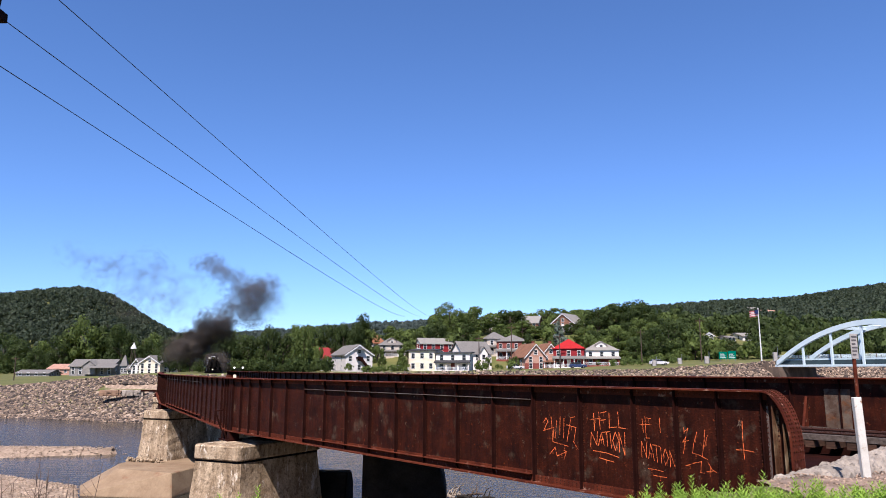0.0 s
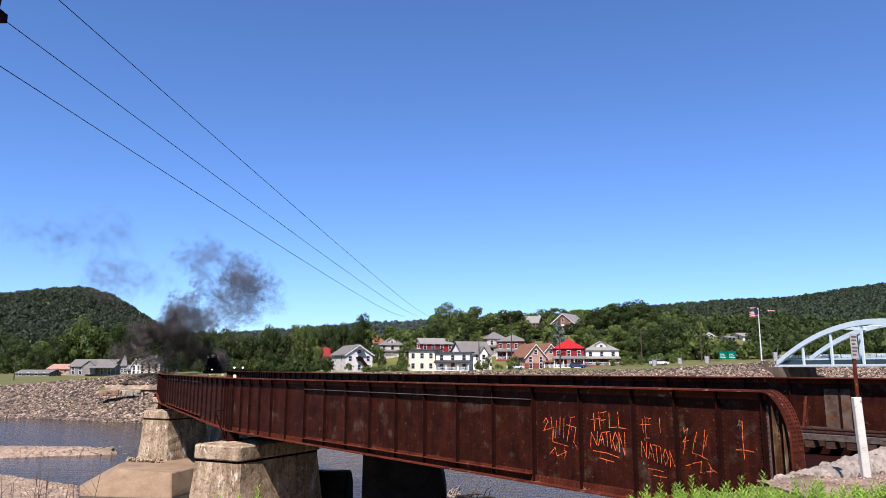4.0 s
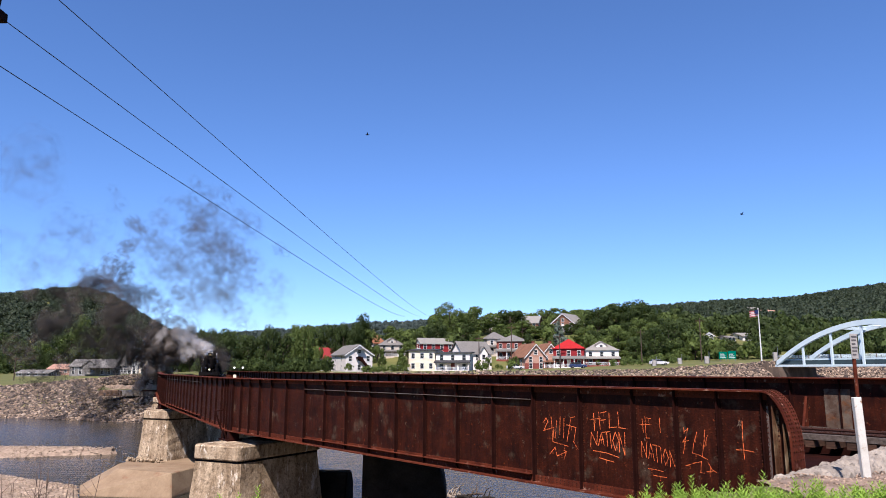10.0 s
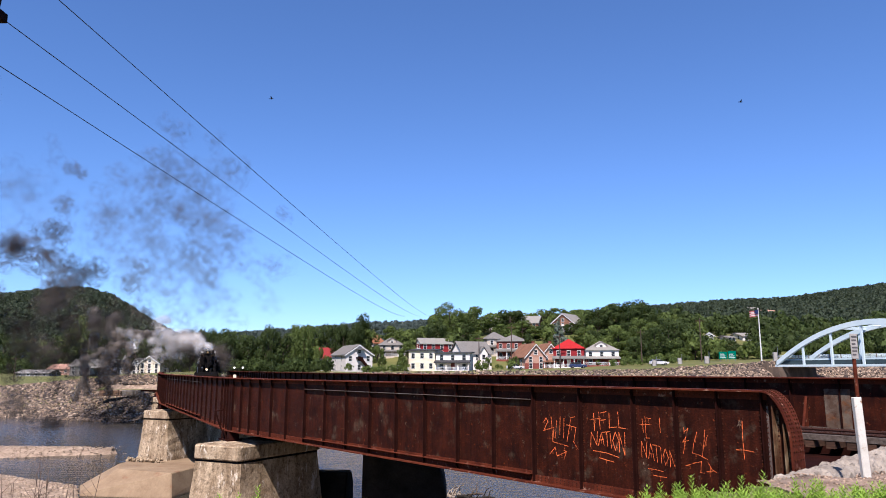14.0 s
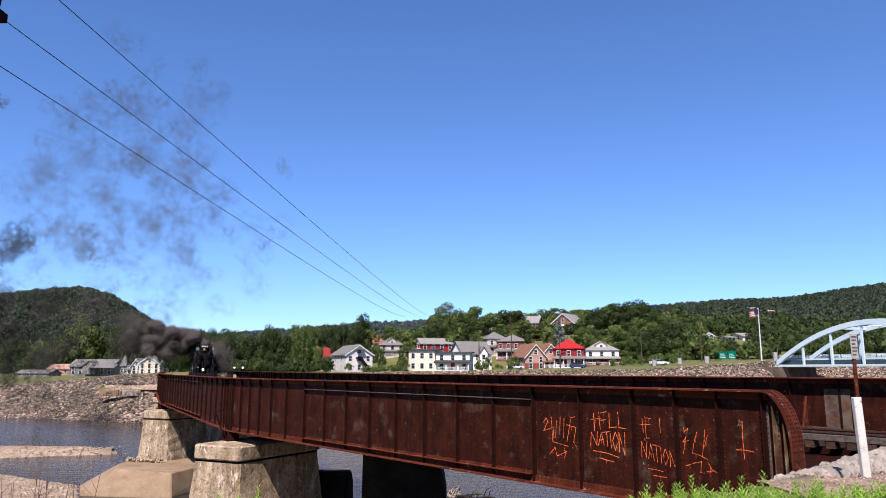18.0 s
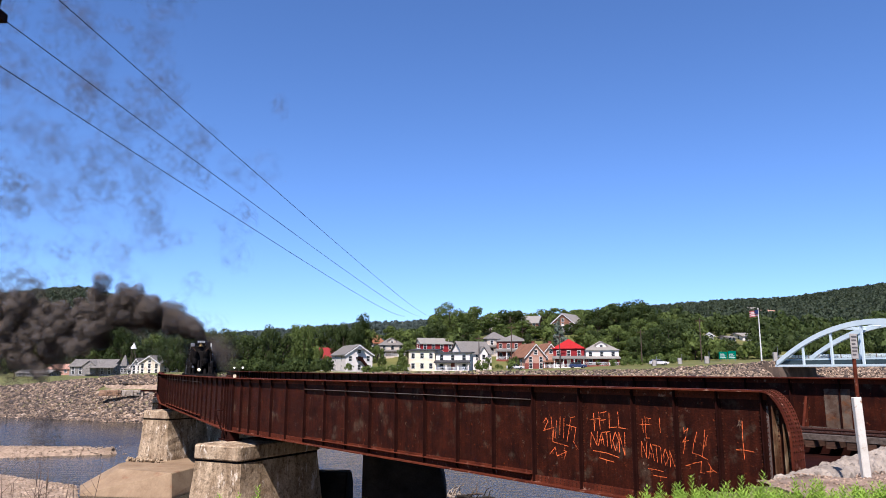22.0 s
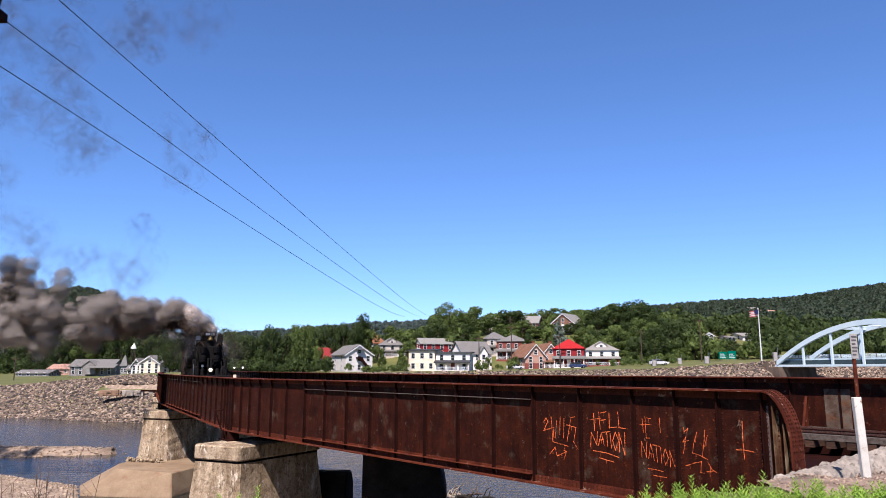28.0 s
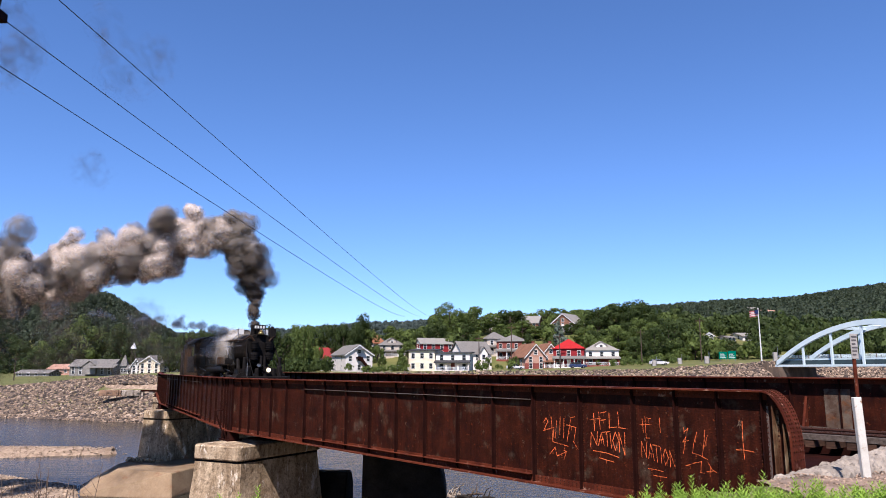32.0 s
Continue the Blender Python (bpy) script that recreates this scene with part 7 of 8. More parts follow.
def bank_ruin():
    """The old stone wall with a beam on the far bank."""
    w = thing("ruined_wall", pose(-48.5, 131.6, 4.85), "low crumbling stone wall with an iron beam on the bank", "wall")
    brown = mat("brown_stone", (0.3, 0.19, 0.12), None, 0.8, 0.9, 0, 1.0, 4)
    for x0, x1, name, m, top in ((-13.5, -9.5, "brown_stone", brown, 0.25), (-9.4, -6.4, "pale_stone", LIME, 0.5)):
        x = x0
        while x < x1:
            l = rng.uniform(0.4, 0.9)
            for z in (-0.75, -0.28):
                b = bmesh.new()
                strip(b, 0, l, rng.uniform(-0.3, 0.0), 0.8, z, min(top, z + rng.uniform(0.42, 0.6)))
                for v in b.verts:
                    v.co += Vector(rng.uniform(-0.07, 0.07, 3))
                part(name, b, m, w, "", pose(x, 0, 0), bevel=0.05)
            x += l + 0.02
    b = bmesh.new()
    strip(b, -6.5, -0.5, 0, 0.5, 0.0, 0.28)
    part("iron_beam", b, RUST_DARK, w)
    for x in (-6.3, -4.6, -3.0, -1.4):
        b = bmesh.new()
        strip(b, x, x + 0.7, 0.1, 0.7, -1.5, 0.0)
        part("wall_pier", b, LIME, w)


bank_ruin()


# ---- small things near and far ----
def sign_post():
    p = thing("marker_post", pose(6.83, 12.0, float(height(6.83, 12.0))), "white-painted post with a rusty rod and a weathered notice board", "post")
    b = bmesh.new()
    strip(b, -0.064, 0.064, -0.05, 0.05, -0.1, 1.3)
    part("white_post", b, POST_WHITE, p, bevel=0.012, m=pose(0, 0, 0, 0, -2.0, 0))
    b = bmesh.new()
    rod(b, (0.03, 0.09, 0.2), (0.06, 0.14, 2.0), 0.03, None, 8)
    part("rusty_rod", b, RUST_FLANGE, p)
    b = bmesh.new()
    strip(b, 0.005, 0.125, 0.1, 0.12, 1.92, 2.34)
    bd = part("notice_board", b, SIGN_GREY, p, "weathered notice board with unreadable lines", bevel=0.008)
    for k in range(6):
        b = bmesh.new()
        strip(b, 0.02, 0.112 - 0.015 * (k % 3), 0.094, 0.099, 2.28 - 0.06 * k, 2.305 - 0.06 * k)
        part("text_bar", b, SIGN_DARK, bd)


POST_WHITE = mat("chipped_white_paint", (0.82, 0.79, 0.7), (0.62, 0.58, 0.5), 3, 0.6, spot=(0.35, 0.2, 0.1), spot_scale=7, spot_cut=(0.6, 0.66), fine=0.2)
SIGN_GREY = mat("sign_grey", (0.45, 0.43, 0.4), (0.3, 0.28, 0.26), 5, 0.6)
SIGN_DARK = mat("sign_dark", (0.12, 0.11, 0.11), None, 5, 0.6)
sign_post()


def wires():
    ends = [((-5.73, 10, 14.28), (-3.4, 230, 25.2)), ((-6.64, 10, 14.05), (-7.4, 230, 25.6)), ((-6.56, 10, 13.27), (-12.2, 230, 25.6))]
    for a, b in ends:
        a, b = Vector(a), Vector(b)
        d = (b - a)
        a = a - d * 0.012
        w = bmesh.new()
        rings = []
        n = 90
        for k in range(n + 1):
            t = (k / n) ** 2.2
            p = a + (b - a) * t - Vector((0, 0, 4 * 0.9 * t * (1 - t)))
            rad = 0.0065 + 0.035 * t
            rings.append([w.verts.new(p + Vector((rad * math.cos(q), 0, rad * math.sin(q)))) for q in np.arange(0, 6.2, math.pi / 3)])
        for r0, r1 in zip(rings, rings[1:]):
            for k in range(6):
                w.faces.new((r0[k], r0[(k + 1) % 6], r1[(k + 1) % 6], r1[k]))
        tagged(part("power_line", w, WIRE), "thin dark overhead power line strung across the river", "wire", "overhead power lines")
    pole = thing("utility_pole", pose(-9.2, 7.6, 7.0), "tall wooden utility pole with a crossarm and brackets", "pole")
    b = bmesh.new()
    rod(b, (0, 0, -0.3), (0, 0, 8.5), 0.17, 0.12, 12)
    part("pole_shaft", b, BARK, pole)
    b = bmesh.new()
    strip(b, -1.8, 3.2, -0.06, 0.06, 6.3, 6.42)
    part("crossarm", b, TIE, pole)
    for x in (2.55, 2.98, 3.35):
        b = bmesh.new()
        rod(b, (x, 1.1, 6.42), (x, 1.1, 6.9), 0.05, 0.09, 8)
        strip(b, x - 0.1, x + 0.1, 1.0, 1.22, 6.3, 6.42)
        rod(b, (x, 0, 6.36), (x, 1.1, 6.36), 0.03, None, 6)
        part("insulator", b, RUST_DARK, pole)


wires()


def flag():
    p = thing("flagpole", pose(70.4, 160, float(height(70.4, 160))), "tall white flagpole flying a striped flag", "flagpole")
    b = bmesh.new()
    rod(b, (0, 0, 0), (0, 0, 11.6), 0.16, 0.09, 10)
    ball(b, (0, 0, 11.65), 0.16, 2)
    part("pole", b, WHITE, p)
    for k in range(7):
        b = bmesh.new()
        pts = [(-0.1 - 0.2 * i, 11.3 - 0.2 * k - 0.03 * i + 0.06 * math.sin(i * 1.1)) for i in range(10)]
        for i in range(9):
            (x0, z0), (x1, z1) = pts[i], pts[i + 1]
            slab(b, [(x0, z0), (x1, z1), (x1, z1 - 0.2), (x0, z0 - 0.2)], 1, 0.15 * math.sin(i * 0.9), 0.15 * math.sin(i * 0.9) + 0.03)
        part("stripe", b, FLAG_RED if k % 2 == 0 else WHITE, p)
    b = bmesh.new()
    strip(b, -0.85, -0.08, -0.2, 0.02, 10.5, 11.32)
    part("canton", b, FLAG_BLUE, p, "dark blue canton")


FLAG_RED = mat("flag_red", (0.4, 0.03, 0.04), None, 2, 0.7)
FLAG_BLUE = mat("flag_blue", (0.02, 0.03, 0.12), None, 2, 0.7)
SIGN_GREEN = mat("highway_green", (0.0, 0.16, 0.1), (0.0, 0.13, 0.08), 1, 0.4)
flag()


def pole(x, y, h, label, lamp=False):
    z = float(height(x, y))
    p = thing("street_lamp" if lamp else "utility_pole", pose(x, y, z), label, "lamp" if lamp else "pole")
    b = bmesh.new()
    rod(b, (0, 0, -0.2), (0, 0, h), 0.16, 0.1, 8)
    part("pole_shaft", b, BARK if not lamp else STEEL, p)
    b = bmesh.new()
    if lamp:
        rod(b, (0, 0, h - 0.1), (1.6, -0.5, h + 0.2), 0.05, None, 6)
        part("arm", b, STEEL, p)
        b = bmesh.new()
        ball(b, (1.7, -0.5, h + 0.15), 0.32, 2, (1.2, 0.7, 0.5))
        part("lamp_head", b, WHITE, p)
    else:
        strip(b, -1.1, 1.1, -0.06, 0.06, h - 0.7, h - 0.55)
        part("crossarm", b, TIE, p)


pole(-43.0, 185, 6.8, "slim street lamp beside the woods", True)
pole(-66.0, 230, 8.0, "street lamp above the church roofs", True)
pole(-118, 200, 6.5, "weathered wooden utility pole in the meadow")
pole(50.8, 185, 9.0, "wooden utility pole behind the levee")
pole(62.5, 175, 10.5, "leaning wooden utility pole behind the levee")
pole(10.2, 205, 9.5, "wooden utility pole between the houses")
pole(19.0, 200, 12.0, "wooden utility pole between the houses")
pole(31.5, 195, 9.0, "wooden utility pole between the houses")


def highway_signs():
    for x, w, h in ((65.0, 1.9, 1.7), (67.1, 1.9, 1.9)):
        s = thing("road_sign", pose(x, 168, float(height(x, 168))), "green highway sign on posts by the bridge approach", "sign", "green highway signs")
        for k in (-0.7, 0.7):
            b = bmesh.new()
            rod(b, (k, 0.1, 0), (k, 0.1, 1.6), 0.07, None, 6)
            part("sign_leg", b, STEEL, s)
        b = bmesh.new()
        strip(b, -w / 2, w / 2, -0.05, 0.05, 0.5, 0.5 + h)
        bd = part("sign_board", b, SIGN_GREEN, s, bevel=0.04)
        for k in range(3):
            b = bmesh.new()
            strip(b, -w * 0.36, w * (0.36 - 0.1 * k), -0.07, -0.055, 0.75 + 0.42 * k, 0.9 + 0.42 * k)
            part("text_bar", b, WHITE, bd)
    for x, y, h in ((57.5, 158, 2.6), (72.5, 158, 3.2), (49.5, 170, 2.2), (55.5, 170, 2.4)):
        c = thing("control_box", pose(x, y, float(height(x, y))), "pale metal cabinet beside the road", "cabinet")
        b = bmesh.new()
        strip(b, -0.4, 0.4, -0.3, 0.3, 0, h * 0.6)
        part("cabinet_body", b, SIGN_GREY, c, bevel=0.04)
        b = bmesh.new()
        rod(b, (0.6, 0, 0), (0.6, 0, h), 0.06, None, 6)
        part("cabinet_pole", b, STEEL, c)


highway_signs()


def car(x, y, colour, label):
    z = float(height(x, y))
    c = thing("car", pose(x, y, z + 0.02, 0, 0, rng.uniform(-12, 12)), label, "car", "cars behind the levee")
    b = bmesh.new()
    slab(b, [(-2.2, 0.3), (2.2, 0.3), (2.25, 0.75), (1.3, 0.95), (-2.1, 0.95)], 1, -0.85, 0.85)
    part("body", b, colour, c, bevel=0.08)
    b = bmesh.new()
    slab(b, [(-1.9, 0.95), (1.0, 0.95), (0.3, 1.45), (-1.5, 1.45)], 1, -0.75, 0.75)
    part("cabin", b, GLASS, c, bevel=0.06)
    b = bmesh.new()
    strip(b, -1.45, 0.25, -0.72, 0.72, 1.45, 1.5)
    part("roof", b, colour, c)
    for xx in (-1.35, 1.35):
        for yy in (-0.85, 0.85):
            b = bmesh.new()
            rod(b, (xx, yy - 0.1, 0.33), (xx, yy + 0.1, 0.33), 0.33, None, 14)
            w = part("wheel", b, SOOT, c)
            b = bmesh.new()
            rod(b, (xx, yy - 0.11, 0.33), (xx, yy + 0.11, 0.33), 0.19, None, 10)
            part("rim", b, STEEL, w)


CAR_BLUE = mat("blue_car_paint", (0.04, 0.06, 0.14), None, 1, 0.3)
CAR_WHITE = mat("white_car_paint", (0.7, 0.7, 0.7), None, 1, 0.3)
car(51.2, 172, CAR_WHITE, "white car parked on the approach road")
car(34.5, 186, CAR_BLUE, "dark blue car parked before the houses")
car(18.5, 186, CAR_WHITE, "white car parked before the houses")
car(-11.0, 196, CAR_WHITE, "white van-like car parked by the fence")


def track_signal():
    x, y = -27.4, 97.0
    s = thing("track_signal", pose(x, y, 6.2), "cream signal cabinet with two white lamps beside the track", "signal")
    b = bmesh.new()
    strip(b, -0.5, 0.5, -0.4, 0.4, 0.0, 1.9)
    part("cabinet_body", b, WALL["cream"], s, bevel=0.04)
    b = bmesh.new()
    rod(b, (0, 0, 1.9), (0, 0, 2.7), 0.06, None, 8)
    strip(b, -0.5, 0.75, -0.05, 0.05, 2.6, 2.7)
    part("lamp_bar", b, SOOT, s)
    for k in (-0.45, 0.65):
        b = bmesh.new()
        ball(b, (k, -0.1, 2.82), 0.13, 2)
        part("lamp", b, LAMP_SMALL, s, "small white lamp")


track_signal()


# ---- weeds on the near bank ----
def weeds():
    def blades(V, F, x, y, z, h, n, lean=0.15):
        for k in range(n):
            a = rng.uniform(0, 6.28)
            bx, by = x + rng.normal(0, 0.14), y + rng.normal(0, 0.14)
            hh = h * rng.uniform(0.55, 1.1)
            tip = np.array([bx + rng.normal(0, lean) * hh, by + rng.normal(0, lean) * hh, z + hh])
            base = np.array([bx, by, z])
            m = int(46 * hh / 0.5) + 10
            for j in range(m):
                t = 0.15 + 0.85 * j / m
                c = base + (tip - base) * t
                th = j * 2.4 + a
                L = 0.085 * (1.1 - 0.75 * t) + 0.015
                d = np.array([math.cos(th), math.sin(th), 0.75]) * L
                s = np.array([-math.sin(th), math.cos(th), 0]) * L * 0.16
                i = len(V)
                V += [tuple(c), tuple(c + d * 0.5 + s), tuple(c + d), tuple(c + d * 0.5 - s)]
                F.append((i, i + 1, i + 2, i + 3))
            i = len(V)
            V += [tuple(base + np.array([0.006, 0, 0])), tuple(base - np.array([0.006, 0, 0])), tuple(tip)]
            F.append((i, i + 1, i + 2))

    def sprig(name, x, y, z, h, n, material):
        V, F = [], []
        blades(V, F, x, y, z, h, n)
        return soup(name, V, F, material)
    V, F = [], []
    for x, y, h, n in WEEDS:
        blades(V, F, x, y, float(height(x, y)) - 0.02, h, n)
    tagged(soup("weeds", V, F, SHRUB), "bright green leafy weeds along the near bank", "weeds", kind="stuff")
    for x, y, z, h in ((-3.4, 8.2, None, 1.0), (-2.28, 8.3, None, 1.0)):
        z = float(height(x, y))
        top = 8.8 - 0.168 * y
        tagged(sprig("weed", x, y, top - 0.55, 0.6, 5, SHRUB), "bright green leafy shoot on the bank", "weed", "weeds on the near bank")
    # bare stems
    for k in range(24):
        b = bmesh.new()
        x, y = rng.uniform(-5.7, -4.4), rng.uniform(8.6, 9.6)
        z0 = float(height(x, y)) - 0.1
        z1 = 8.8 - 0.155 * y + rng.uniform(-0.2, 0.42)
        p = Vector((x, y, z0))
        q = Vector((x + rng.uniform(-0.5, 0.4), y + rng.uniform(-0.2, 0.2), z1))
        m = p.lerp(q, 0.6) + Vector((rng.uniform(-0.1, 0.1), 0, 0))
        rod(b, p, m, 0.008, 0.006, 5)
        rod(b, m, q, 0.006, 0.003, 5)
        for j in range(7):
            s = m.lerp(q, rng.uniform(0, 0.8))
            rod(b, s, s + Vector((rng.uniform(-0.22, 0.22), rng.uniform(-0.05, 0.05), rng.uniform(0.05, 0.25))), 0.004, 0.002, 4)
        tagged(part("dry_stem", b, TWIG), "bare dry branching stem on the bank", "stem", "dry stems")


WEEDS = []
for k in range(330):
    t = (k + rng.uniform(0, 1)) / 330
    y = rng.uniform(6.9, 8.0)
    x = y * (0.275 + 0.37 * t)
    low = 1.06 if 0.3 < t < 0.72 else 1.0
    WEEDS.append((x, y, (8.8 - 0.1565 * y - 7.05) * rng.uniform(0.66, 1.04) * low, 3))
weeds()


# ---- track bed at the bridge end ----
def ballast():
    xs, ys = np.meshgrid(np.arange(4.6, 20, 0.35), np.arange(5.0, 24, 0.35), indexing="ij")
    ok = (((xs - 6.85) * 0.623 - (ys - 13.88) * 0.782 > 0.35) & (xs > 4.9))
    z = height(xs, ys) + 0.03 + rng.uniform(-0.012, 0.012, xs.shape)
    V = np.stack([xs, ys, z], -1).reshape(-1, 3)
    n, m = xs.shape
    F = [(i * m + j, (i + 1) * m + j, (i + 1) * m + j + 1, i * m + j + 1) for i in range(n - 1) for j in range(m - 1) if ok[i, j] and ok[i + 1, j] and ok[i, j + 1] and ok[i + 1, j + 1]]
    tagged(soup("ballast", V, np.array(F), BALLAST), "dusty brown gravel at the end of the bridge", "gravel", kind="structure")
    x, y = rng.uniform(4.9, 14, 14000), rng.uniform(8, 21, 14000)
    ok = ((x - 6.85) * 0.623 - (y - 13.88) * 0.782 > 0.5)
    x, y = x[ok], y[ok]
    o = lumps("ballast_stones", np.stack([x, y, height(x, y) + 0.035], -1), rng.uniform(0.01, 0.026, len(x)), BALLAST_STONE, (ICO_V, ICO_F), 0.35, 0.7)
    tagged(o, "loose pale ballast stones", "gravel", kind="stuff")


BALLAST_STONE = mat("ballast_stone", (0.42, 0.31, 0.22), (0.24, 0.165, 0.115), 2.0, 0.9, 0, 0.5, 10, island=0.45)
BALLAST = mat("ballast_dirt", (0.42, 0.31, 0.23), (0.22, 0.155, 0.11), 3.0, 0.95, 0, 1.0, 20, fine=0.4)
ballast()


def belfry():
    """A white cap on a slim dark tower among the trees."""
    x, y = -107.0, 250.0
    z = float(height(x, y))
    t = thing("belfry", pose(x, y, z), "white bell-shaped cap on a slim dark wooden tower", "tower")
    b = bmesh.new()
    for sx in (-0.5, 0.5):
        for sy in (-0.5, 0.5):
            rod(b, (sx * 1.6, sy * 1.6, 0), (sx, sy, 15.9 - z), 0.1, 0.08, 6)
    part("tower_leg", b, BARK, t)
    b = bmesh.new()
    rod(b, (0, 0, 15.8 - z), (0, 0, 16.5 - z), 1.0, 0.75, 16)
    rod(b, (0, 0, 16.5 - z), (0, 0, 17.4 - z), 0.75, 0.3, 16)
    rod(b, (0, 0, 17.4 - z), (0, 0, 17.9 - z), 0.3, 0.05, 12)
    part("cap", b, WHITE, t, "white bell-shaped cap")


belfry()


# ---- under the bridge ----
def driftwood(x, y, z, rz, length, label, material):
    d = thing("driftwood", pose(x, y, z, 0, 0, rz), label, "driftwood", "driftwood on the shallows")
    b = bmesh.new()
    pts = [Vector((length * (k / 6 - 0.5), 0.12 * math.sin(k * 1.9), 0.06 + 0.07 * math.sin(k * 1.3 + 1))) for k in range(7)]
    for k, (p, q) in enumerate(zip(pts, pts[1:])):
        rod(b, p, q, 0.13 - 0.012 * k, 0.118 - 0.012 * k, 9)
    log = part("log", b, material, d)
    for k in range(5):
        b = bmesh.new()
        p = pts[1 + k]
        q = p + Vector((rng.uniform(-0.1, 0.4), rng.uniform(-0.4, 0.4), rng.uniform(0.15, 0.55)))
        rod(b, p, q, 0.05, 0.03, 6)
        rod(b, q, q + Vector((rng.uniform(0.1, 0.4), rng.uniform(-0.2, 0.2), rng.uniform(-0.05, 0.25))), 0.03, 0.012, 6)
        part("branch", b, material, log)


BLEACHED = mat("bleached_wood", (0.5, 0.42, 0.32), (0.3, 0.24, 0.18), 3, 0.85, 0, 0.5, 15)
driftwood(1.6, 52.4, 0.05, 12, 2.4, "dark waterlogged branch lying in the shallows", BARK)
driftwood(2.3, 51.6, 0.0, -8, 2.6, "dark waterlogged log lying in the shallows", SHADE_DARK)
driftwood(0.7, 52.0, 0.05, 35, 1.2, "pale bleached driftwood lying in the shallows", BLEACHED)


def shade_shrub(x, y, w, h):
    """A leafy shrub on the bank: bare stems and a loose crown."""
    sh = thing("shrub", pose(x, y, float(height(x, y)) - 0.1), "dark leafy shrub in the shade of the bridge", "shrub", "shrubs under the bridge")
    b = bmesh.new()
    for k in range(7):
        a = k * 0.9
        rod(b, (0.1 * math.cos(a), 0.1 * math.sin(a), 0), (0.3 * w * math.cos(a), 0.3 * w * math.sin(a), 0.75 * h), 0.03, 0.008, 5)
    part("stems", b, BARK, sh)
    n = 1500
    d = rng.normal(0, 1, (n, 3))
    d /= np.linalg.norm(d, axis=1)[:, None]
    c = d * rng.uniform(0.3, 1.0, (n, 1)) ** 0.5 * (1 + 0.3 * np.sin(d[:, :1] * 5 + d[:, 1:2] * 4)) * np.array([w / 2, w / 2, h * 0.42]) + np.array([0, 0, h * 0.58])
    e1 = np.cross(d, rng.normal(0, 1, (n, 3)))
    e1 /= np.linalg.norm(e1, axis=1)[:, None]
    e2 = np.cross(d, e1)
    k = rng.uniform(0.05, 0.1, (n, 1))
    v = np.stack([c - e1 * k, c - e2 * k * 0.5, c + e1 * k, c + e2 * k * 0.5], 1).reshape(-1, 3)
    o = soup("leaves", v, np.arange(4 * n).reshape(-1, 4), LEAF[1])
    o.parent = sh


shade_shrub(-3.0, 27.0, 2.4, 3.0)
shade_shrub(-1.4, 26.0, 2.2, 2.4)
shade_shrub(0.4, 25.6, 2.0, 2.0)


# ---- birds ----
def bird(label):
    b = thing("bird", Matrix(), label, "bird", "birds over the river")
    m = bmesh.new()
    ball(m, (0, 0, 0), 0.06, 2, (2.0, 0.8, 0.8))
    ball(m, (0.13, 0, 0.02), 0.035, 1)
    part("bird_body", m, SOOT, b)
    for s in (-1, 1):
        m = bmesh.new()
        slab(m, [(-0.05, s * 0.03), (0.06, s * 0.03), (0.04, s * 0.19), (-0.04, s * 0.32)], 2, -0.006, 0.006)
        part("wing", m, SOOT, b, "", pose(0, 0, 0.03, 22 * s, 0, 0))
    m = bmesh.new()
    slab(m, [(-0.09, -0.02), (-0.09, 0.02), (-0.22, 0.05), (-0.22, -0.05)], 2, -0.005, 0.005)
    part("tail", m, SOOT, b)
    return b


BIRDS = [bird("small dark bird gliding high over the river") for k in range(3)]


def fence():
    f = thing("picket_fence", pose(-15.3, 213, float(height(-12.5, 213)) - 0.1), "white picket fence on the slope beside the houses", "fence")
    for z in (0.4, 1.0):
        b = bmesh.new()
        strip(b, 0, 6.2, 0.03, 0.08, z, z + 0.1)
        part("fence_rail", b, WHITE, f)
    b = bmesh.new()
    slab(b, [(-0.09, 0), (0.09, 0), (0.09, 1.25), (0, 1.4), (-0.09, 1.25)], 1, 0, 0.03)
    first = part("picket", b, WHITE, f, "", pose(0.1, 0, 0))
    for k in range(1, 26):
        again(first, pose(0.1 + 0.24 * k, 0, 0), f)
    t = thing("radio_mast", pose(-136, 2400, float(height(-136, 2400))), "pale distant radio mast on the ridge", "mast")
    b = bmesh.new()
    rod(b, (0, 0, 0), (0, 0, 26), 1.2, 0.6, 6)
    part("mast_pole", b, SIGN_GREY, t)
    b = bmesh.new()
    strip(b, -5, 5, -4, 4, 0, 12)
    part("mast_hut", b, WHITE, t)


fence()


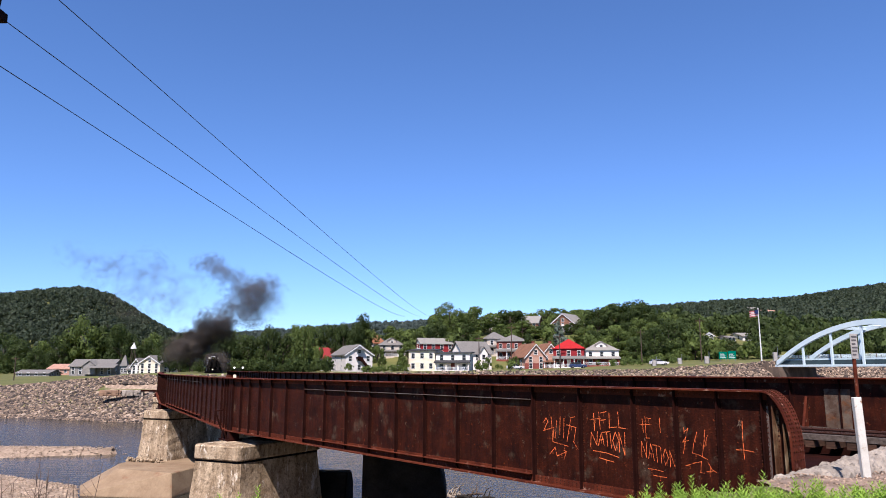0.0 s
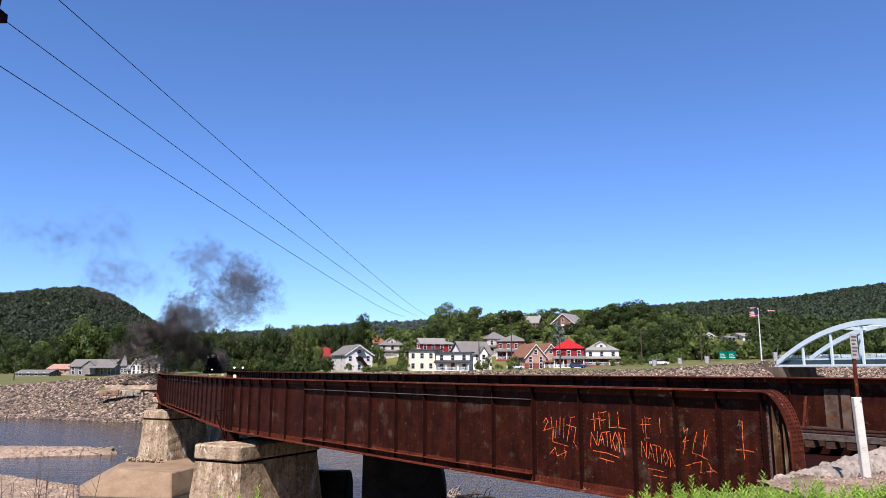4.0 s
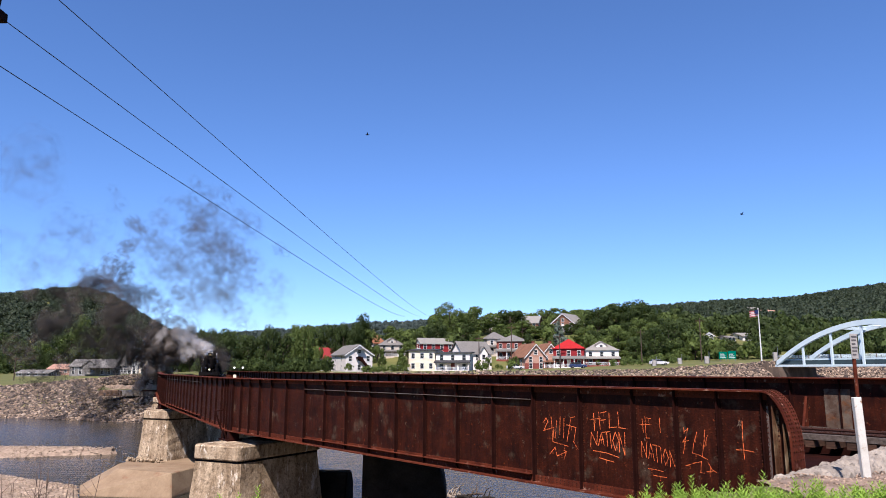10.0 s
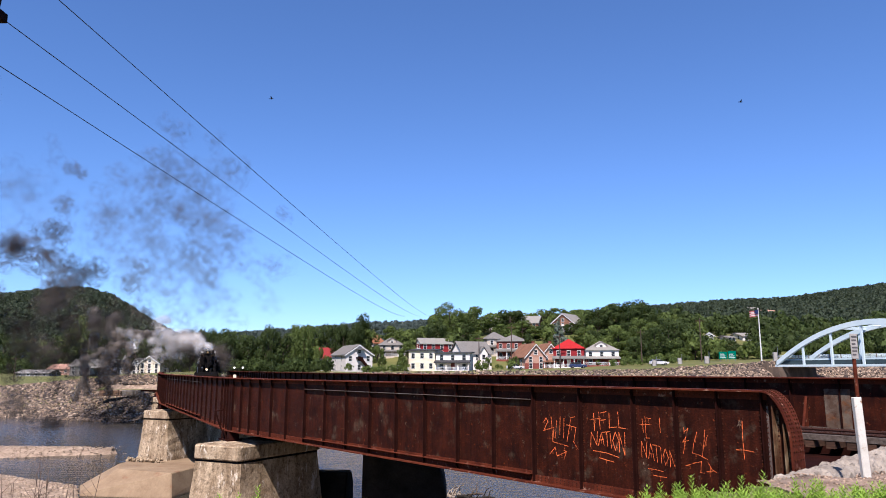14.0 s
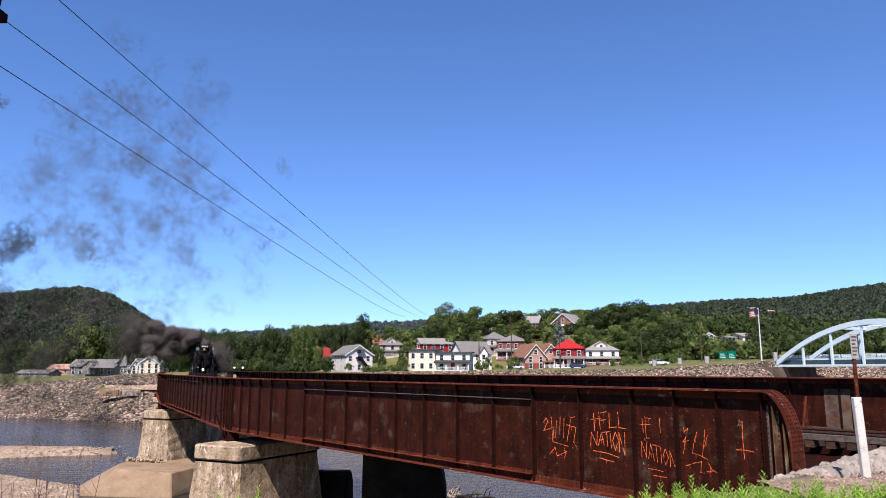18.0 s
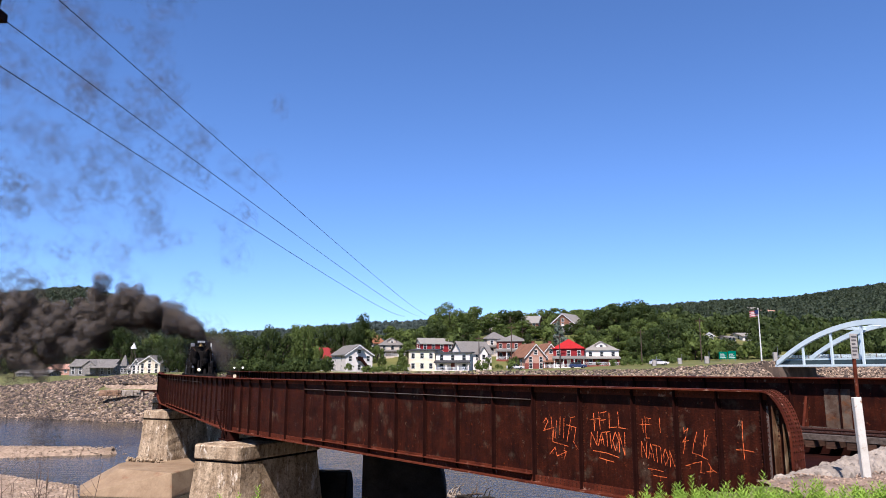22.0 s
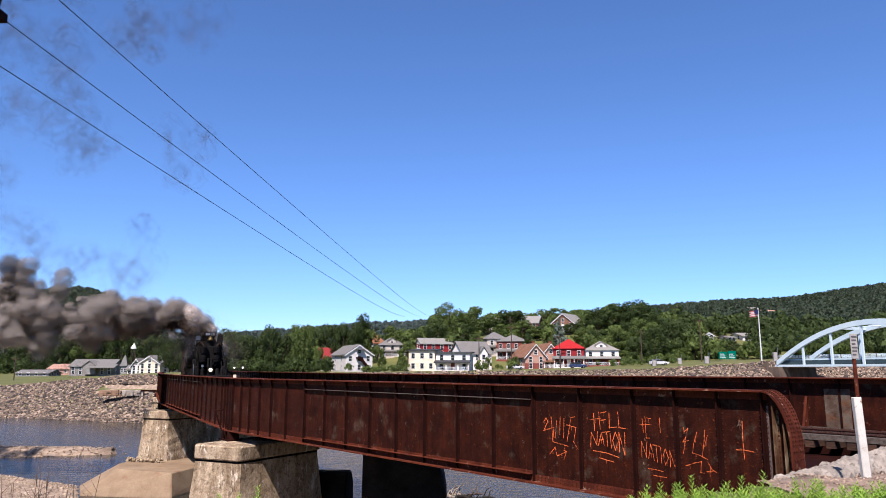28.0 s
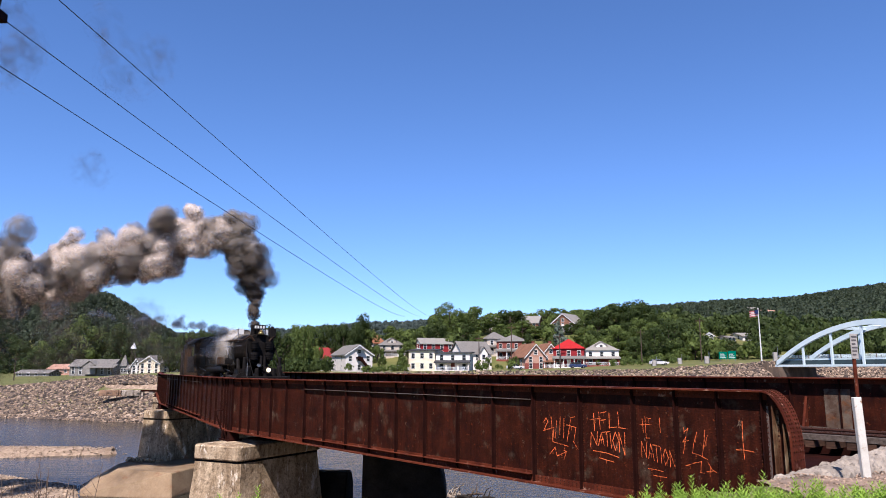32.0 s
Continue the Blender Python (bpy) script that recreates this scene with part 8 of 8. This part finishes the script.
# ---- motions ----
FLIGHTS = [
    [(0, 58.6, 60.0, 19.9), (4.8, 41.4, 60.0, 21.4), (6, 32.3, 60.0, 23.7), (7, 25.4, 60.0, 27.9), (8, 22.8, 60.0, 34.2), (9, 23.8, 60.0, 42.8), (32, 51.8, 60.0, 84.4)],
    [(0, 43.8, 60.0, 17.0), (3.5, 41.0, 60.0, 17.5), (5, 22.4, 60.0, 18.4), (6, 7.6, 60.0, 18.7), (7, 8.8, 60.0, 17.3), (8, 7.5, 60.0, 20.4), (9, 4.7, 60.0, 23.9), (9.5, -0.2, 60.0, 27.0), (10, -6.6, 60.0, 29.0), (10.5, -15.1, 60.0, 30.9), (11.3, -21.0, 60.0, 30.2), (12, -22.5, 60.0, 29.9), (12.5, -20.9, 60.0, 32.6), (13, -18.0, 60.0, 31.9), (14, -15.1, 60.0, 32.3), (15.5, -4.2, 60.0, 38.4), (17, 11.1, 60.0, 45.0), (32, 77.7, 60.0, 71.2)],
    [(0, 48.2, 60.0, 14.1), (8.5, 42.6, 60.0, 15.1), (9.5, 34.0, 60.0, 17.9), (10, 25.6, 60.0, 21.9), (10.5, 21.4, 60.0, 23.2), (11, 17.9, 60.0, 23.2), (11.5, 17.0, 60.0, 23.9), (12, 15.5, 60.0, 25.9), (12.5, 15.8, 60.0, 26.7), (13, 17.9, 60.0, 28.5), (14, 26.2, 60.0, 32.0), (15.2, 37.3, 60.0, 39.5), (16.5, 47.3, 60.0, 46.1), (32, 99.6, 60.0, 71.2)],
]
def smoke_place(te, blast, lift, wind, drift, source, disperse, t):
    """Where a puff let out at te is at t."""
    a = t - te
    up = blast * (1 - math.exp(-a / float(np.interp(te, [27, 29.5], [1.9, 0.9])))) + lift * a
    blow = wind * (a - 0.4 * (1 - math.exp(-a / 0.4)))
    spread = drift * (0.35 * min(a, 0.5) + 0.36 * max(0.0, a - 0.2) ** 0.9 + disperse * min(max(0.0, a - 1.2), 3.0) ** 1.3)
    return source(te) + blow + Vector((0, 0, up)) + spread


def motions():
    times = np.arange(0, 32.01, 0.5)
    walk(LOCO, [(t, train_pose(run_s(t), 1.0, 14.0)) for t in times])
    walk(TENDER, [(t, train_pose(run_s(t) - 15.2, 1.5, 8.0)) for t in times])
    s0 = run_s(0)
    for ob, rows in zip(BIRDS, FLIGHTS):
        keyed = []
        for k, (t, *p) in enumerate(rows):
            d = Vector(rows[min(k + 1, len(rows) - 1)][1:]) - Vector(rows[max(k - 1, 0)][1:])
            keyed.append((t, pose(*p, 0, 0, math.degrees(math.atan2(d.y + 0.01, d.x)))))
        walk(ob, keyed)
    for wheels in (LOCO_WHEELS, TENDER_WHEELS):
        for ob, x, y, r in wheels:
            step = 0.22 if r > 0.6 else 0.14
            walk(ob, [(t, pose(x, y, r, 0, math.degrees((run_s(t) - s0) / r), 0)) for t in np.arange(0, 32.01, step)])
    ages = [0.0, 0.15, 0.3, 0.5, 0.8, 1.2, 1.7, 2.4, 3.2, 4.2, 5.5, 7.5, 10, 14, 19, 25, 32]
    for ob, te, join, blast, lift, wind, drift, spin, source, disperse, life in SMOKE:
        def inside(t):
            return train_pose(run_s(t), 1.0, 14.0) @ pose(-6.4 - 0.35 * ((te * 7.3) % 7), 0, 3.05)
        out = te + join
        rows = [(t, inside(t)) for t in sorted({0.0, *np.arange(1.5, max(1.5, out - 0.3), 2.0), max(0.0, out - 0.12)}) if t < out]
        turn = math.degrees(train_pose(run_s(te), 1.0, 14.0).to_euler().z)
        gone = te + life if life else 40.0
        for t in [out] + [te + a for a in ages if te + a > out + 0.05 and te + a < min(31.9, gone - 0.05)] + [min(32.0, gone)]:
            if t < out or t > 32.0:
                continue
            a = min(t - te, 8.0)
            p = smoke_place(te, blast, lift, wind, drift, source, disperse, t)
            rows.append((t, pose(*p, spin[0] * a / 4, spin[1] * a / 5, turn + spin[2] * a / 5)))
        if gone < 31.8:
            rows += [(t, inside(t)) for t in sorted({gone + 0.1, *np.arange(math.ceil(gone + 0.3), 31.9, 2.0), 32.0})]
        walk(ob, rows)
    for ob, p, v, gain, spin in DRIFT:
        walk(ob, [(t, pose(*(p + v * t + gain * (0.5 * t * t)), *(spin * t / 20.0))) for t in np.arange(0, 32.1, 2.0)])


motions()
